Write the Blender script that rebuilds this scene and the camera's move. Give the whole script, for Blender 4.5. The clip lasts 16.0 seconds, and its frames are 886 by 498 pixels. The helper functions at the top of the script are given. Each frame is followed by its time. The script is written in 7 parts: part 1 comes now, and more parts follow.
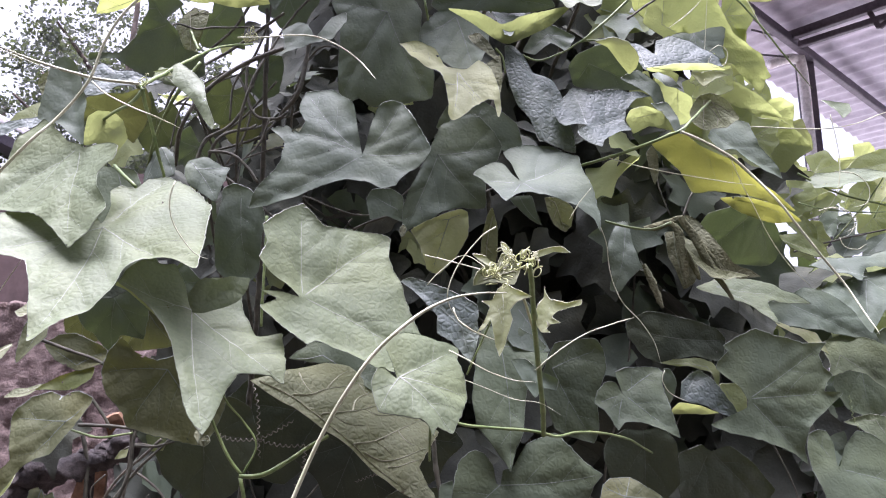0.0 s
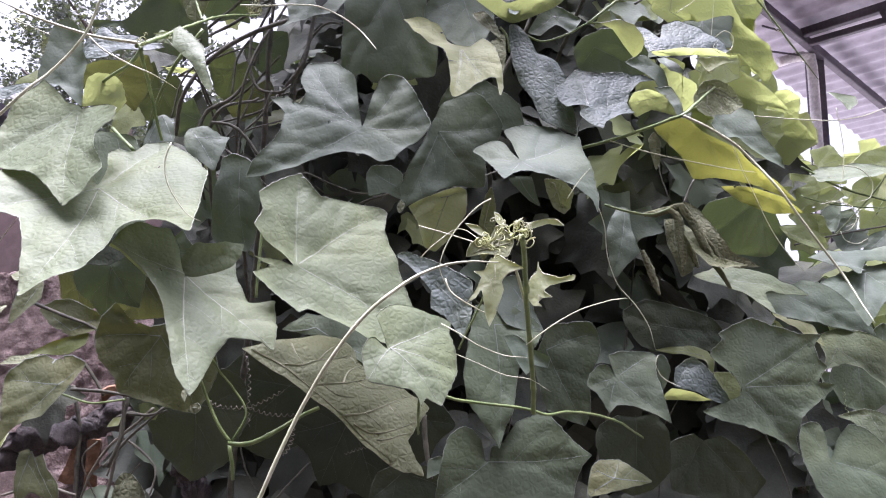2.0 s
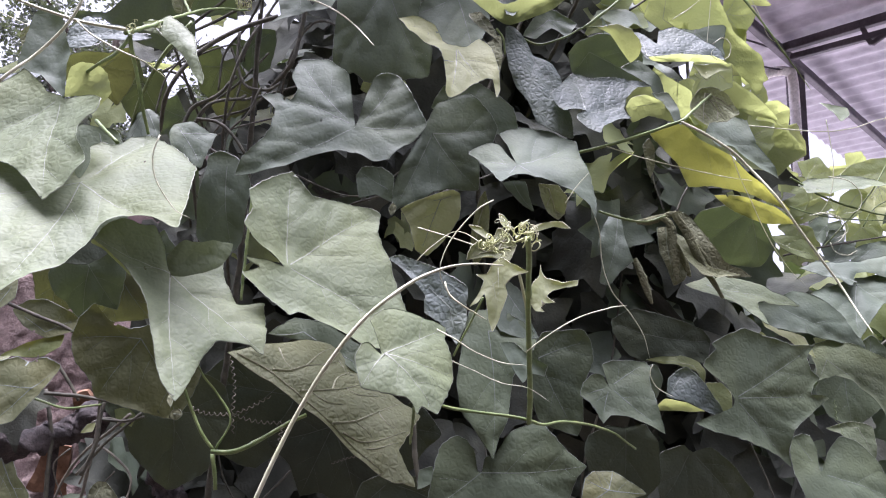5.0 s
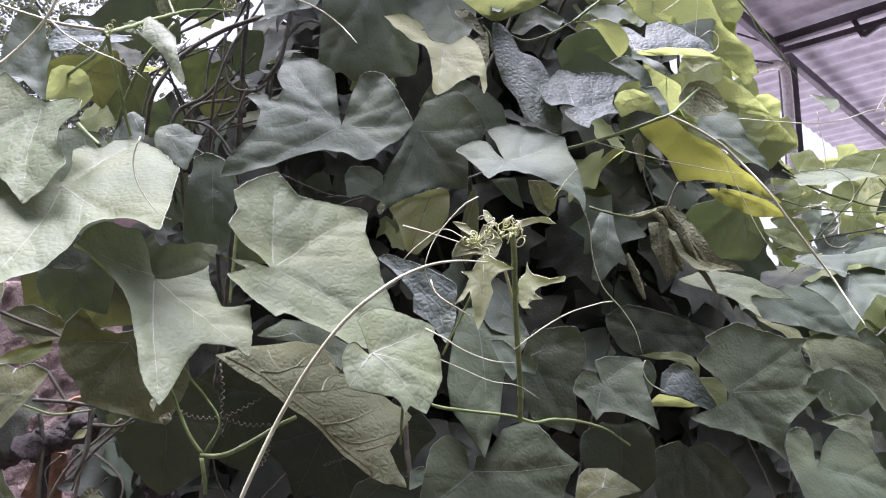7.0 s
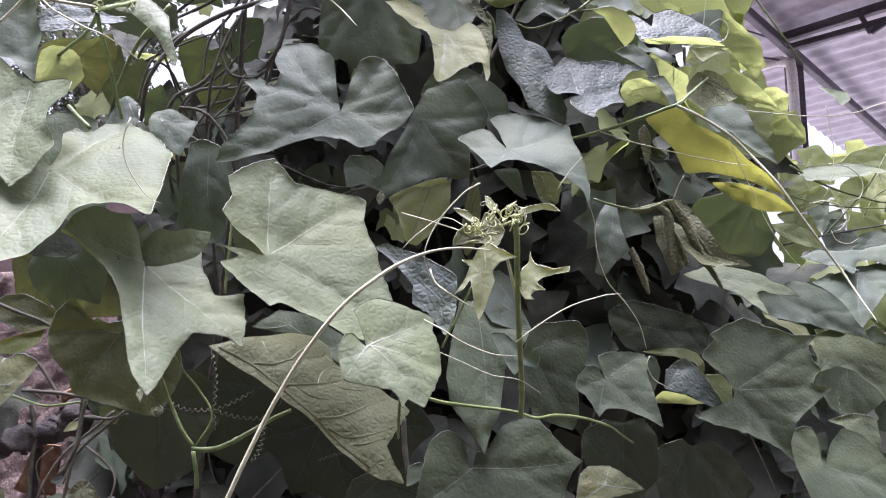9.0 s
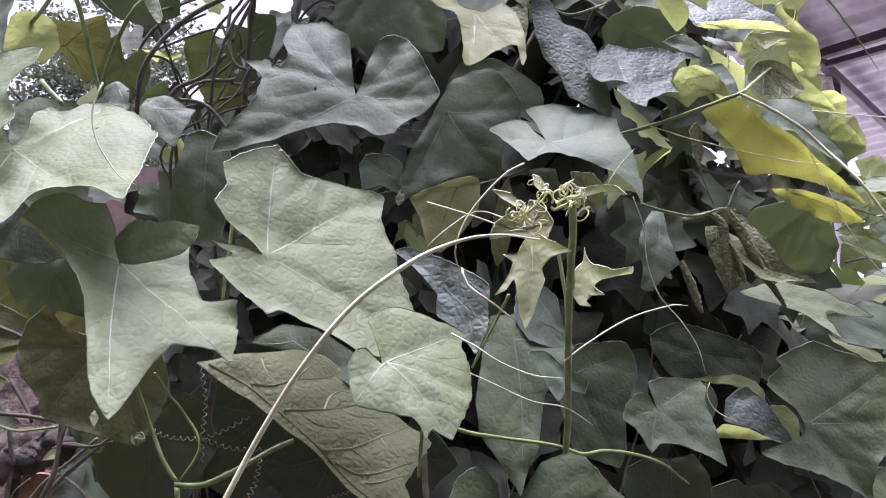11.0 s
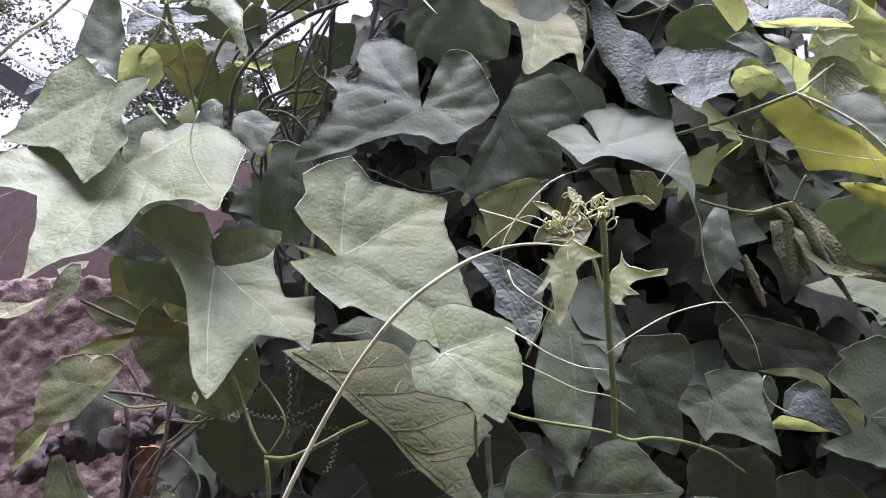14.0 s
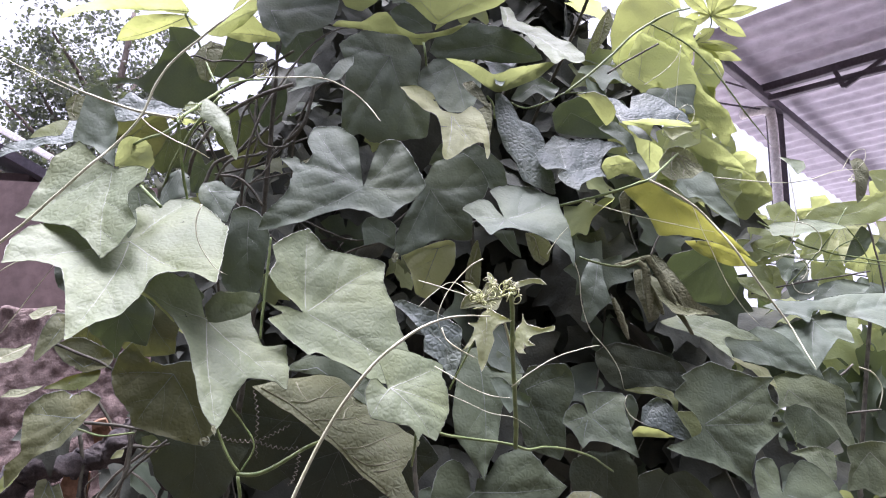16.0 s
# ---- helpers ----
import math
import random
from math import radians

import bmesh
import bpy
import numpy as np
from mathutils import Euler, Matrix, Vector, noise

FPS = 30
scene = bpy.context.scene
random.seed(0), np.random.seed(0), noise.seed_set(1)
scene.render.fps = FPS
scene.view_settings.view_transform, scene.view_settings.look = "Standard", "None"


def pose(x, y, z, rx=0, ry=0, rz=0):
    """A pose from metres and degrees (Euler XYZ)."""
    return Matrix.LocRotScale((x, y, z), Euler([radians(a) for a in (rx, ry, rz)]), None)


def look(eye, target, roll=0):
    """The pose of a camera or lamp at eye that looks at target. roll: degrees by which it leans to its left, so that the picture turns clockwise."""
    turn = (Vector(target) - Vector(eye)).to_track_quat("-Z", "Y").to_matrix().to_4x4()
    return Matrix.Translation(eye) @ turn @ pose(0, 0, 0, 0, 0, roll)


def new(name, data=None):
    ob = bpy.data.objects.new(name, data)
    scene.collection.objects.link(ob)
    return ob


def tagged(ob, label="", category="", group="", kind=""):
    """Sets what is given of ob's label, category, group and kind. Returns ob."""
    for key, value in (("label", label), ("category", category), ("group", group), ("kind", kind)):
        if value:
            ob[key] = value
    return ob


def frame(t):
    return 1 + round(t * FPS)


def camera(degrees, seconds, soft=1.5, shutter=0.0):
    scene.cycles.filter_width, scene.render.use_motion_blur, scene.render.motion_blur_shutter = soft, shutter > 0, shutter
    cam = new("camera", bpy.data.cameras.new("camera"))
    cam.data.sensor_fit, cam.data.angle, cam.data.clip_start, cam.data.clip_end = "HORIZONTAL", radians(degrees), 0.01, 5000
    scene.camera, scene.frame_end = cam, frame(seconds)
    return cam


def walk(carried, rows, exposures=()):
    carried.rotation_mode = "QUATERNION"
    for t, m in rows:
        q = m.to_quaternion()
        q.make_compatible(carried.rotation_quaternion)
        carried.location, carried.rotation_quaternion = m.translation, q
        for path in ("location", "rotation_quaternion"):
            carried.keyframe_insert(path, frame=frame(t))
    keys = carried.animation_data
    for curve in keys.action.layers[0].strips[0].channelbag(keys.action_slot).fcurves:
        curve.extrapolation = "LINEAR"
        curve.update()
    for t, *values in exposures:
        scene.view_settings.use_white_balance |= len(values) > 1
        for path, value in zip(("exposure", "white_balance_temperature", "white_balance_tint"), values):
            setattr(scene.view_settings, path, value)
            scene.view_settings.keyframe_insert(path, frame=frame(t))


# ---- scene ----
from mathutils.geometry import delaunay_2d_cdt

cam = camera(62.2, 16.0, soft=1.1)
METRES, EYE, TILT, LEAN, TURN = 0.8, 1.5, 12.0, 0.0, 0.0
ROWS = [
    (0.0, 0.0, 0.0, 0.0, 0.0, 0.0, 0.0),
    (0.5, 0.0117, 0.0202, -0.0091, 0.08, -0.44, -0.69),
    (1.0, 0.0084, 0.0065, -0.012, -0.4, 1.28, -1.51),
    (1.5, 0.0023, -0.0078, -0.0232, -0.4, -0.03, -2.64),
    (2.0, 0.0132, 0.0031, -0.0271, 0.33, -0.58, -1.9),
    (2.5, 0.038, 0.0231, -0.034, -0.09, 0.07, -1.04),
    (3.0, 0.042, 0.0398, -0.0404, -0.19, 0.84, -1.21),
    (3.5, 0.0241, 0.0542, -0.0423, 0.45, 0.49, -1.64),
    (4.0, -0.0117, 0.0357, -0.0344, -0.23, 0.24, -2.21),
    (6.5, -0.0154, 0.0363, -0.0382, -2.27, 0.12, -2.7),
    (7.0, 0.0011, 0.0431, -0.0381, -1.64, 0.17, -1.86),
    (7.5, 0.0006, 0.0465, -0.0389, -1.46, 0.42, -2.52),
    (8.0, -0.001, 0.0509, -0.0428, -2.52, 0.44, -2.85),
    (8.5, 0.0037, 0.0534, -0.0444, -2.05, -0.19, -2.49),
    (11.0, -0.0074, 0.2279, -0.0813, -0.26, 2.18, -2.92),
    (11.5, -0.0526, 0.2403, -0.0841, -1.02, 2.67, -3.25),
    (12.0, -0.0641, 0.2387, -0.0862, -1.21, 3.02, -3.43),
    (12.5, -0.0802, 0.2536, -0.0902, -1.42, 3.08, -3.25),
    (13.0, -0.0846, 0.2454, -0.0889, 0.72, 3.18, -3.35),
    (13.5, -0.0195, 0.196, -0.0801, 4.42, 2.15, -3.15),
    (14.0, 0.0328, 0.1481, -0.0641, 6.65, 0.77, -2.77),
    (14.5, 0.0244, 0.0939, -0.0435, 5.5, 1.48, -2.36),
    (15.0, -0.0006, 0.0001, -0.0173, 3.59, 1.85, -2.33),
    (15.5, -0.0119, -0.0826, -0.0037, 0.05, 2.17, -2.09),
    (16.0, -0.0224, -0.1265, 0.0008, -1.82, 2.08, -2.76),
]
walk(cam, [(t, pose(0, 0, EYE, TILT, LEAN, TURN) @ pose(METRES * x, METRES * y, METRES * z, 90 + pitch, roll, yaw)) for t, x, y, z, yaw, pitch, roll in ROWS], [(t, e + 0.21, 5850, 30) for t, e in ((0.0, 1.78), (4.0, 1.72), (8.0, 1.68), (12.0, 1.62), (14.0, 1.56), (15.0, 1.68), (16.0, 1.76))])


# ---- light ----
world = bpy.data.worlds.new("overcast_sky")
scene.world = world
world.use_nodes = True
wn, wl = world.node_tree.nodes, world.node_tree.links
sky = wn.new("ShaderNodeTexSky")
sky.sky_type, sky.sun_disc = "NISHITA", False
SUN_UP, SUN_ROUND = radians(85), radians(250)
sky.sun_elevation, sky.sun_rotation = SUN_UP, SUN_ROUND
sky.air_density, sky.dust_density, sky.ozone_density = 1.0, 5.0, 1.0
wl.new(sky.outputs[0], wn["Background"].inputs[0])
wn["Background"].inputs[1].default_value = 0.08
# bright cloud cover over the blue
cloud = wn.new("ShaderNodeBackground")
cloud.inputs[0].default_value, cloud.inputs[1].default_value = (0.985, 0.99, 1.0, 1), 0.38
cover = wn.new("ShaderNodeMixShader")
cover.inputs[0].default_value = 0.75
wl.new(wn["Background"].outputs[0], cover.inputs[1])
wl.new(cloud.outputs[0], cover.inputs[2])
wl.new(cover.outputs[0], wn["World Output"].inputs[0])
sun = new("sun", bpy.data.lights.new("sun", "SUN"))
sun.data.energy, sun.data.angle, sun.data.color = 4.3, radians(40), (1.0, 0.98, 0.96)
sun_way = Vector((math.sin(SUN_ROUND) * math.cos(SUN_UP), math.cos(SUN_ROUND) * math.cos(SUN_UP), math.sin(SUN_UP)))
sun.matrix_world = look(sun_way * 20, (0, 0, 0))


# ---- materials ----
def material(name, rough=0.6, metal=0.0, spec=0.5):
    m = bpy.data.materials.new(name)
    m.use_nodes = True
    b = m.node_tree.nodes["Principled BSDF"]
    b.inputs["Roughness"].default_value = rough
    b.inputs["Metallic"].default_value = metal
    b.inputs["Specular IOR Level"].default_value = spec
    return m, m.node_tree.nodes, m.node_tree.links, b


def ramp(nodes, links, source, stops):
    r = nodes.new("ShaderNodeValToRGB")
    while len(r.color_ramp.elements) < len(stops):
        r.color_ramp.elements.new(0.5)
    for e, (at, c) in zip(r.color_ramp.elements, stops):
        e.position, e.color = at, (*c, 1)
    links.new(source, r.inputs[0])
    r.color_ramp.interpolation = "EASE"
    return r.outputs[0]


def noise_tex(nodes, links, scale, detail=4.0, rough=0.6, where="Object"):
    co = nodes.new("ShaderNodeTexCoord")
    n = nodes.new("ShaderNodeTexNoise")
    n.inputs["Scale"].default_value, n.inputs["Detail"].default_value, n.inputs["Roughness"].default_value = scale, detail, rough
    links.new(co.outputs[where], n.inputs["Vector"])
    return n.outputs["Fac"]


def mix(nodes, links, kind, fac, a, b):
    x = nodes.new("ShaderNodeMix")
    x.data_type, x.blend_type = "RGBA", kind
    for socket, value in ((x.inputs[0], fac), (x.inputs[6], a), (x.inputs[7], b)):
        if isinstance(value, (float, int)):
            socket.default_value = value
        elif isinstance(value, tuple):
            socket.default_value = (*value, 1)
        else:
            links.new(value, socket)
    return x.outputs[2]


def bump(nodes, links, b, height, strength, distance):
    n = nodes.new("ShaderNodeBump")
    n.inputs["Strength"].default_value, n.inputs["Distance"].default_value = strength, distance
    links.new(height, n.inputs["Height"])
    links.new(n.outputs[0], b.inputs["Normal"])
    return n


def leaf_material(name, low, high, through_colour, share, rough=0.5, spots=None, quilt=0.16, spec=0.5):
    """Leaf blade: mottled green with fine quilting, and light that passes through it."""
    m, n, l, b = material(name, rough, 0.0, spec)
    base = ramp(n, l, noise_tex(n, l, 14.0, 3.0, 0.5), ((0.25, low), (0.75, high)))
    info = n.new("ShaderNodeObjectInfo")
    tone = ramp(n, l, info.outputs["Random"], ((0.0, (0.86, 0.88, 0.87)), (1.0, (1.1, 1.12, 1.08))))
    base = mix(n, l, "MULTIPLY", 1.0, base, tone)
    fine = ramp(n, l, noise_tex(n, l, 260.0, 3.0), ((0.35, (0.9, 0.9, 0.9)), (0.65, (1.08, 1.08, 1.06))))
    base = mix(n, l, "MULTIPLY", 0.25, base, fine)
    patch = ramp(n, l, noise_tex(n, l, 9.0, 2.0), ((0.4, (0.93, 0.95, 1.03)), (0.66, (1.16, 1.1, 0.86))))
    base = mix(n, l, "MULTIPLY", 0.3, base, patch)
    net = n.new("ShaderNodeTexVoronoi")
    net.feature = "DISTANCE_TO_EDGE"
    net.inputs["Scale"].default_value = 190.0
    l.new(n.new("ShaderNodeTexCoord").outputs["Object"], net.inputs["Vector"])
    mesh_lines = ramp(n, l, net.outputs["Distance"], ((0.0, (1.16, 1.16, 1.1)), (0.13, (0.98, 0.98, 0.98))))
    base = mix(n, l, "MULTIPLY", 0.55, base, mesh_lines)
    speck = ramp(n, l, noise_tex(n, l, 70.0, 2.0), ((0.765, (0, 0, 0)), (0.79, (1, 1, 1))))
    base = mix(n, l, "MIX", speck, base, spots or tuple(min(1, c * 1.5) for c in high))
    l.new(base, b.inputs["Base Color"])
    co = n.new("ShaderNodeTexCoord")
    cells = n.new("ShaderNodeTexVoronoi")
    cells.feature = "DISTANCE_TO_EDGE"
    cells.inputs["Scale"].default_value = 125.0
    l.new(co.outputs["Object"], cells.inputs["Vector"])
    bulge = ramp(n, l, cells.outputs["Distance"], ((0.0, (0, 0, 0)), (0.35, (1, 1, 1))))
    grain = noise_tex(n, l, 420.0, 3.0)
    high_map = mix(n, l, "ADD", 0.35, bulge, grain)
    bu = bump(n, l, b, high_map, quilt, 0.0012 if quilt < 0.36 else 0.0018)
    t = n.new("ShaderNodeBsdfTranslucent")
    l.new(mix(n, l, "MULTIPLY", 1.0, tone, through_colour), t.inputs["Color"])
    l.new(bu.outputs[0], t.inputs["Normal"])
    s = n.new("ShaderNodeMixShader")
    s.inputs[0].default_value = share
    l.new(b.outputs[0], s.inputs[1])
    l.new(t.outputs[0], s.inputs[2])
    l.new(s.outputs[0], n["Material Output"].inputs["Surface"])
    return m


mature = leaf_material("mature_leaf", (0.093, 0.117, 0.086), (0.116, 0.145, 0.105), (0.16, 0.22, 0.06), 0.15, 0.62, None, 0.13, 0.3)
broad = leaf_material("broad_leaf", (0.122, 0.147, 0.089), (0.146, 0.175, 0.105), (0.20, 0.26, 0.07), 0.16, 0.6, None, 0.24, 0.28)
moss = leaf_material("moss_leaf", (0.082, 0.104, 0.066), (0.105, 0.132, 0.084), (0.16, 0.2, 0.05), 0.15, 0.62, None, 0.2, 0.26)
# Darker green for low leaves: the shade they stand in, put in colour.
deep = leaf_material("shade_green_leaf", (0.048, 0.060, 0.040), (0.064, 0.078, 0.052), (0.08, 0.1, 0.03), 0.12, 0.6, None, 0.2, 0.26)
young = leaf_material("young_leaf", (0.15, 0.18, 0.085), (0.21, 0.245, 0.125), (0.51, 0.56, 0.20), 0.55, 0.6, None, 0.2, 0.3)
olive = leaf_material("olive_leaf", (0.085, 0.095, 0.048), (0.125, 0.13, 0.066), (0.22, 0.24, 0.06), 0.2, 0.62, (0.2, 0.13, 0.06), 0.22, 0.28)
# Withered leaves, dark also to stand in for shade inside the hedge.
withered = leaf_material("withered_shade_leaf", (0.053, 0.058, 0.048), (0.092, 0.100, 0.083), (0.05, 0.04, 0.03), 0.05, 0.8, None, 0.2, 0.2)
yellowing = leaf_material("yellowing_leaf", (0.28, 0.30, 0.15), (0.37, 0.39, 0.22), (0.43, 0.47, 0.15), 0.5, 0.6, (0.25, 0.16, 0.07))
rough_leaf = leaf_material("quilted_leaf", (0.092, 0.114, 0.104), (0.120, 0.145, 0.132), (0.16, 0.22, 0.06), 0.18, 0.6, None, 0.38, 0.36)
underside = leaf_material("leaf_underside", (0.158, 0.170, 0.100), (0.200, 0.212, 0.127), (0.26, 0.29, 0.09), 0.3, 0.7, None, 0.4, 0.3)
spotted = leaf_material("spotted_leaf", (0.10, 0.13, 0.04), (0.16, 0.18, 0.06), (0.355, 0.355, 0.065), 0.4, 0.6, (0.30, 0.17, 0.08))
sprout = leaf_material("sprout_leaf", (0.21, 0.23, 0.125), (0.30, 0.32, 0.18), (0.45, 0.48, 0.12), 0.35, 0.55)
dried = leaf_material("dried_leaf", (0.112, 0.120, 0.074), (0.178, 0.180, 0.112), (0.2, 0.2, 0.1), 0.12, 0.8, (0.10, 0.07, 0.04), 0.5, 0.2)


def plant_material(name, low, high, rough, scale=60.0):
    m, n, l, b = material(name, rough)
    base = ramp(n, l, noise_tex(n, l, scale, 4.0), ((0.3, low), (0.7, high)))
    l.new(base, b.inputs["Base Color"])
    bump(n, l, b, noise_tex(n, l, scale * 6, 3.0), 0.4, 0.0008)
    return m


pale_stem = plant_material("pale_tendril", (0.42, 0.45, 0.28), (0.58, 0.58, 0.42), 0.45)
green_stem = plant_material("green_stem", (0.11, 0.165, 0.05), (0.21, 0.27, 0.10), 0.5)
dark_stem = plant_material("woody_stem", (0.048, 0.048, 0.035), (0.112, 0.108, 0.077), 0.75)
dry_tendril = plant_material("dry_tendril", (0.09, 0.085, 0.065), (0.19, 0.175, 0.13), 0.6)
vein_pale = plant_material("leaf_vein", (0.165, 0.19, 0.13), (0.225, 0.25, 0.175), 0.5)
vein_dark = plant_material("dark_leaf_vein", (0.12, 0.148, 0.112), (0.165, 0.195, 0.15), 0.5)
# Veins darkened to go with the shade in that leaf colour.
vein_shade = plant_material("shade_leaf_vein", (0.07, 0.085, 0.06), (0.095, 0.115, 0.08), 0.5)
vein_sprout = plant_material("sprout_vein", (0.22, 0.25, 0.13), (0.3, 0.33, 0.18), 0.5)
vein_under = plant_material("underside_vein", (0.25, 0.255, 0.16), (0.32, 0.325, 0.205), 0.6)
VEINS = {"leaf_underside": vein_under, "mature_leaf": vein_dark, "quilted_leaf": vein_dark, "olive_leaf": vein_dark, "moss_leaf": vein_dark, "shade_green_leaf": vein_shade, "withered_shade_leaf": vein_dark, "sprout_leaf": pale_stem, "young_leaf": vein_sprout, "spotted_leaf": vein_sprout}
bud_green = plant_material("bud_green", (0.38, 0.42, 0.18), (0.52, 0.54, 0.28), 0.5)


def solid_material(name, low, high, rough, scale, depth, metal=0.0):
    m, n, l, b = material(name, rough, metal)
    base = ramp(n, l, noise_tex(n, l, scale, 8.0, 0.65), ((0.3, low), (0.7, high)))
    grain = ramp(n, l, noise_tex(n, l, scale * 9, 4.0), ((0.3, (0.8, 0.8, 0.8)), (0.7, (1.15, 1.15, 1.15))))
    l.new(mix(n, l, "MULTIPLY", 1.0, base, grain), b.inputs["Base Color"])
    bump(n, l, b, noise_tex(n, l, scale * 4, 8.0, 0.7), 0.7, depth)
    return m


earth = solid_material("red_earth", (0.165, 0.12, 0.108), (0.295, 0.225, 0.203), 0.95, 22.0, 0.026)
soil = solid_material("dark_soil", (0.035, 0.028, 0.022), (0.075, 0.06, 0.048), 0.95, 2.0, 0.02)
plaster = solid_material("brown_plaster", (0.10, 0.074, 0.072), (0.14, 0.104, 0.10), 0.9, 2.0, 0.004)
# Dark, so that the added wall throws little light back on the vines.
blocker_plaster = solid_material("dark_blocker_plaster", (0.06, 0.045, 0.045), (0.09, 0.07, 0.07), 0.9, 2.0, 0.004)
steel_sheet = solid_material("roof_sheet_steel", (0.335, 0.31, 0.36), (0.41, 0.385, 0.44), 0.5, 1.5, 0.001, 0.0)
dark_steel = solid_material("painted_dark_steel", (0.07, 0.06, 0.075), (0.115, 0.10, 0.115), 0.55, 8.0, 0.001, 0.3)
white_paint = solid_material("weathered_white_paint", (0.78, 0.76, 0.75), (0.9, 0.88, 0.87), 0.55, 7.0, 0.001)
bark = solid_material("tree_bark", (0.07, 0.055, 0.045), (0.16, 0.13, 0.11), 0.95, 12.0, 0.01)
tree_leaf = leaf_material("tree_foliage", (0.075, 0.085, 0.075), (0.125, 0.138, 0.12), (0.12, 0.15, 0.05), 0.25, 0.45)
concrete = solid_material("pale_bounce_concrete", (0.47, 0.45, 0.43), (0.60, 0.58, 0.56), 0.9, 2.5, 0.002)
rotten = solid_material("rotten_wood", (0.025, 0.022, 0.022), (0.09, 0.075, 0.07), 0.9, 40.0, 0.006)
clay = solid_material("broken_clay", (0.15, 0.08, 0.042), (0.22, 0.12, 0.065), 0.85, 14.0, 0.003)


# ---- building helpers ----
def mesh_of(name, verts, faces, mat, smooth=True):
    me = bpy.data.meshes.new(name)
    me.from_pydata([tuple(v) for v in verts], [], faces)
    me.materials.append(mat)
    if smooth:
        me.shade_smooth()
    me.update()
    return me


def thing(name, at, label, category, group="", kind=""):
    ob = new(name)
    ob.empty_display_size = 0.1
    ob.location = at
    return tagged(ob, label, category, group, kind)


def under(ob, parent, m=None):
    """Puts ob under parent, at the world pose m."""
    inverse = Matrix.Identity(4)
    chain = parent
    while chain:
        inverse = inverse @ chain.matrix_basis.inverted() if chain is parent else inverse
        chain = None
    ob.parent = parent
    ob.matrix_parent_inverse = inverse
    ob.matrix_basis = m if m else Matrix.Identity(4)
    return ob


def part(name, me, parent, m=None, label=""):
    ob = new(name, me)
    under(ob, parent, m)
    return tagged(ob, label) if label else ob


def smooth_line(points, step):
    """A Catmull-Rom line through the points, with a point about every step metres."""
    p = [np.array(q, float) for q in points]
    p = [2 * p[0] - p[1]] + p + [2 * p[-1] - p[-2]]
    out = []
    for a, b, c, d in zip(p, p[1:], p[2:], p[3:]):
        n = max(2, int(np.linalg.norm(c - b) / step))
        for i in range(n):
            u = i / n
            out.append(0.5 * (2 * b + (c - a) * u + (2 * a - 5 * b + 4 * c - d) * u * u + (3 * b - a - 3 * c + d) * u ** 3))
    out.append(p[-2])
    return np.array(out)


def tube_mesh(name, line, radii, mat, sides=7):
    """A tapered tube along a line, closed at both ends."""
    n = len(line)
    way = np.gradient(line, axis=0)
    way /= np.linalg.norm(way, axis=1)[:, None] + 1e-12
    side = np.cross(way[0], (0.3, 0.2, 1.0))
    verts, faces = [], []
    for i in range(n):
        side = side - way[i] * (side @ way[i])
        side /= np.linalg.norm(side) + 1e-12
        other = np.cross(way[i], side)
        for k in range(sides):
            a = 2 * math.pi * k / sides
            verts.append(line[i] + radii[i] * (math.cos(a) * side + math.sin(a) * other))
    for i in range(n - 1):
        for k in range(sides):
            k2 = (k + 1) % sides
            faces.append((i * sides + k, i * sides + k2, (i + 1) * sides + k2, (i + 1) * sides + k))
    faces.append(tuple(range(sides))[::-1])
    faces.append(tuple((n - 1) * sides + k for k in range(sides)))
    return mesh_of(name, verts, faces, mat)


STEM_DICE = random.Random(5)


def stem(vine, name, mat, points, start, end):
    """A stem, petiole or tendril through points; radii in millimetres."""
    line = smooth_line(points, 0.006)
    n = len(line)
    wob = 0.0006 + start * 0.00012
    ph = STEM_DICE.uniform(0, 50)
    for i in range(1, n - 1):
        line[i] += np.array(noise.noise_vector(Vector((ph, i * 0.21, 0)))) * wob
    radii = [(start + (end - start) * i / (n - 1)) * 0.001 * (1 + 0.08 * noise.noise((i * 0.3, ph, 2))) for i in range(n)]
    if name == "tendril":
        for i in range(n):
            radii[i] *= min(1.0, 0.35 + 3.2 * (n - 1 - i) / n)
    if name == "stem":
        for c in range(7, n - 3, 14):
            radii[c] *= 1.22
    return part(name, tube_mesh(name, line, radii, mat, 8 if start > 1.2 else 6), vine)


def coil(vine, name, mat, points, wide, thick, turns):
    """A coiled tendril along points."""
    line = smooth_line(points, 0.004)
    n = max(40, int(turns * 14))
    at = np.linspace(0, len(line) - 1, n)
    mid = np.array([[np.interp(a, range(len(line)), line[:, k]) for k in range(3)] for a in at])
    way = np.gradient(mid, axis=0)
    way /= np.linalg.norm(way, axis=1)[:, None]
    out = []
    for i in range(n):
        s = np.cross(way[i], (0.2, 1, 0.3))
        s /= np.linalg.norm(s)
        o = np.cross(way[i], s)
        a = 2 * math.pi * turns * i / n
        ease = min(1, i / 8, (n - 1 - i) / 8)
        out.append(mid[i] + wide * 0.001 * ease * (math.cos(a) * s + math.sin(a) * o))
    return part(name, tube_mesh(name, np.array(out), [thick * 0.001] * n, mat, 5), vine)


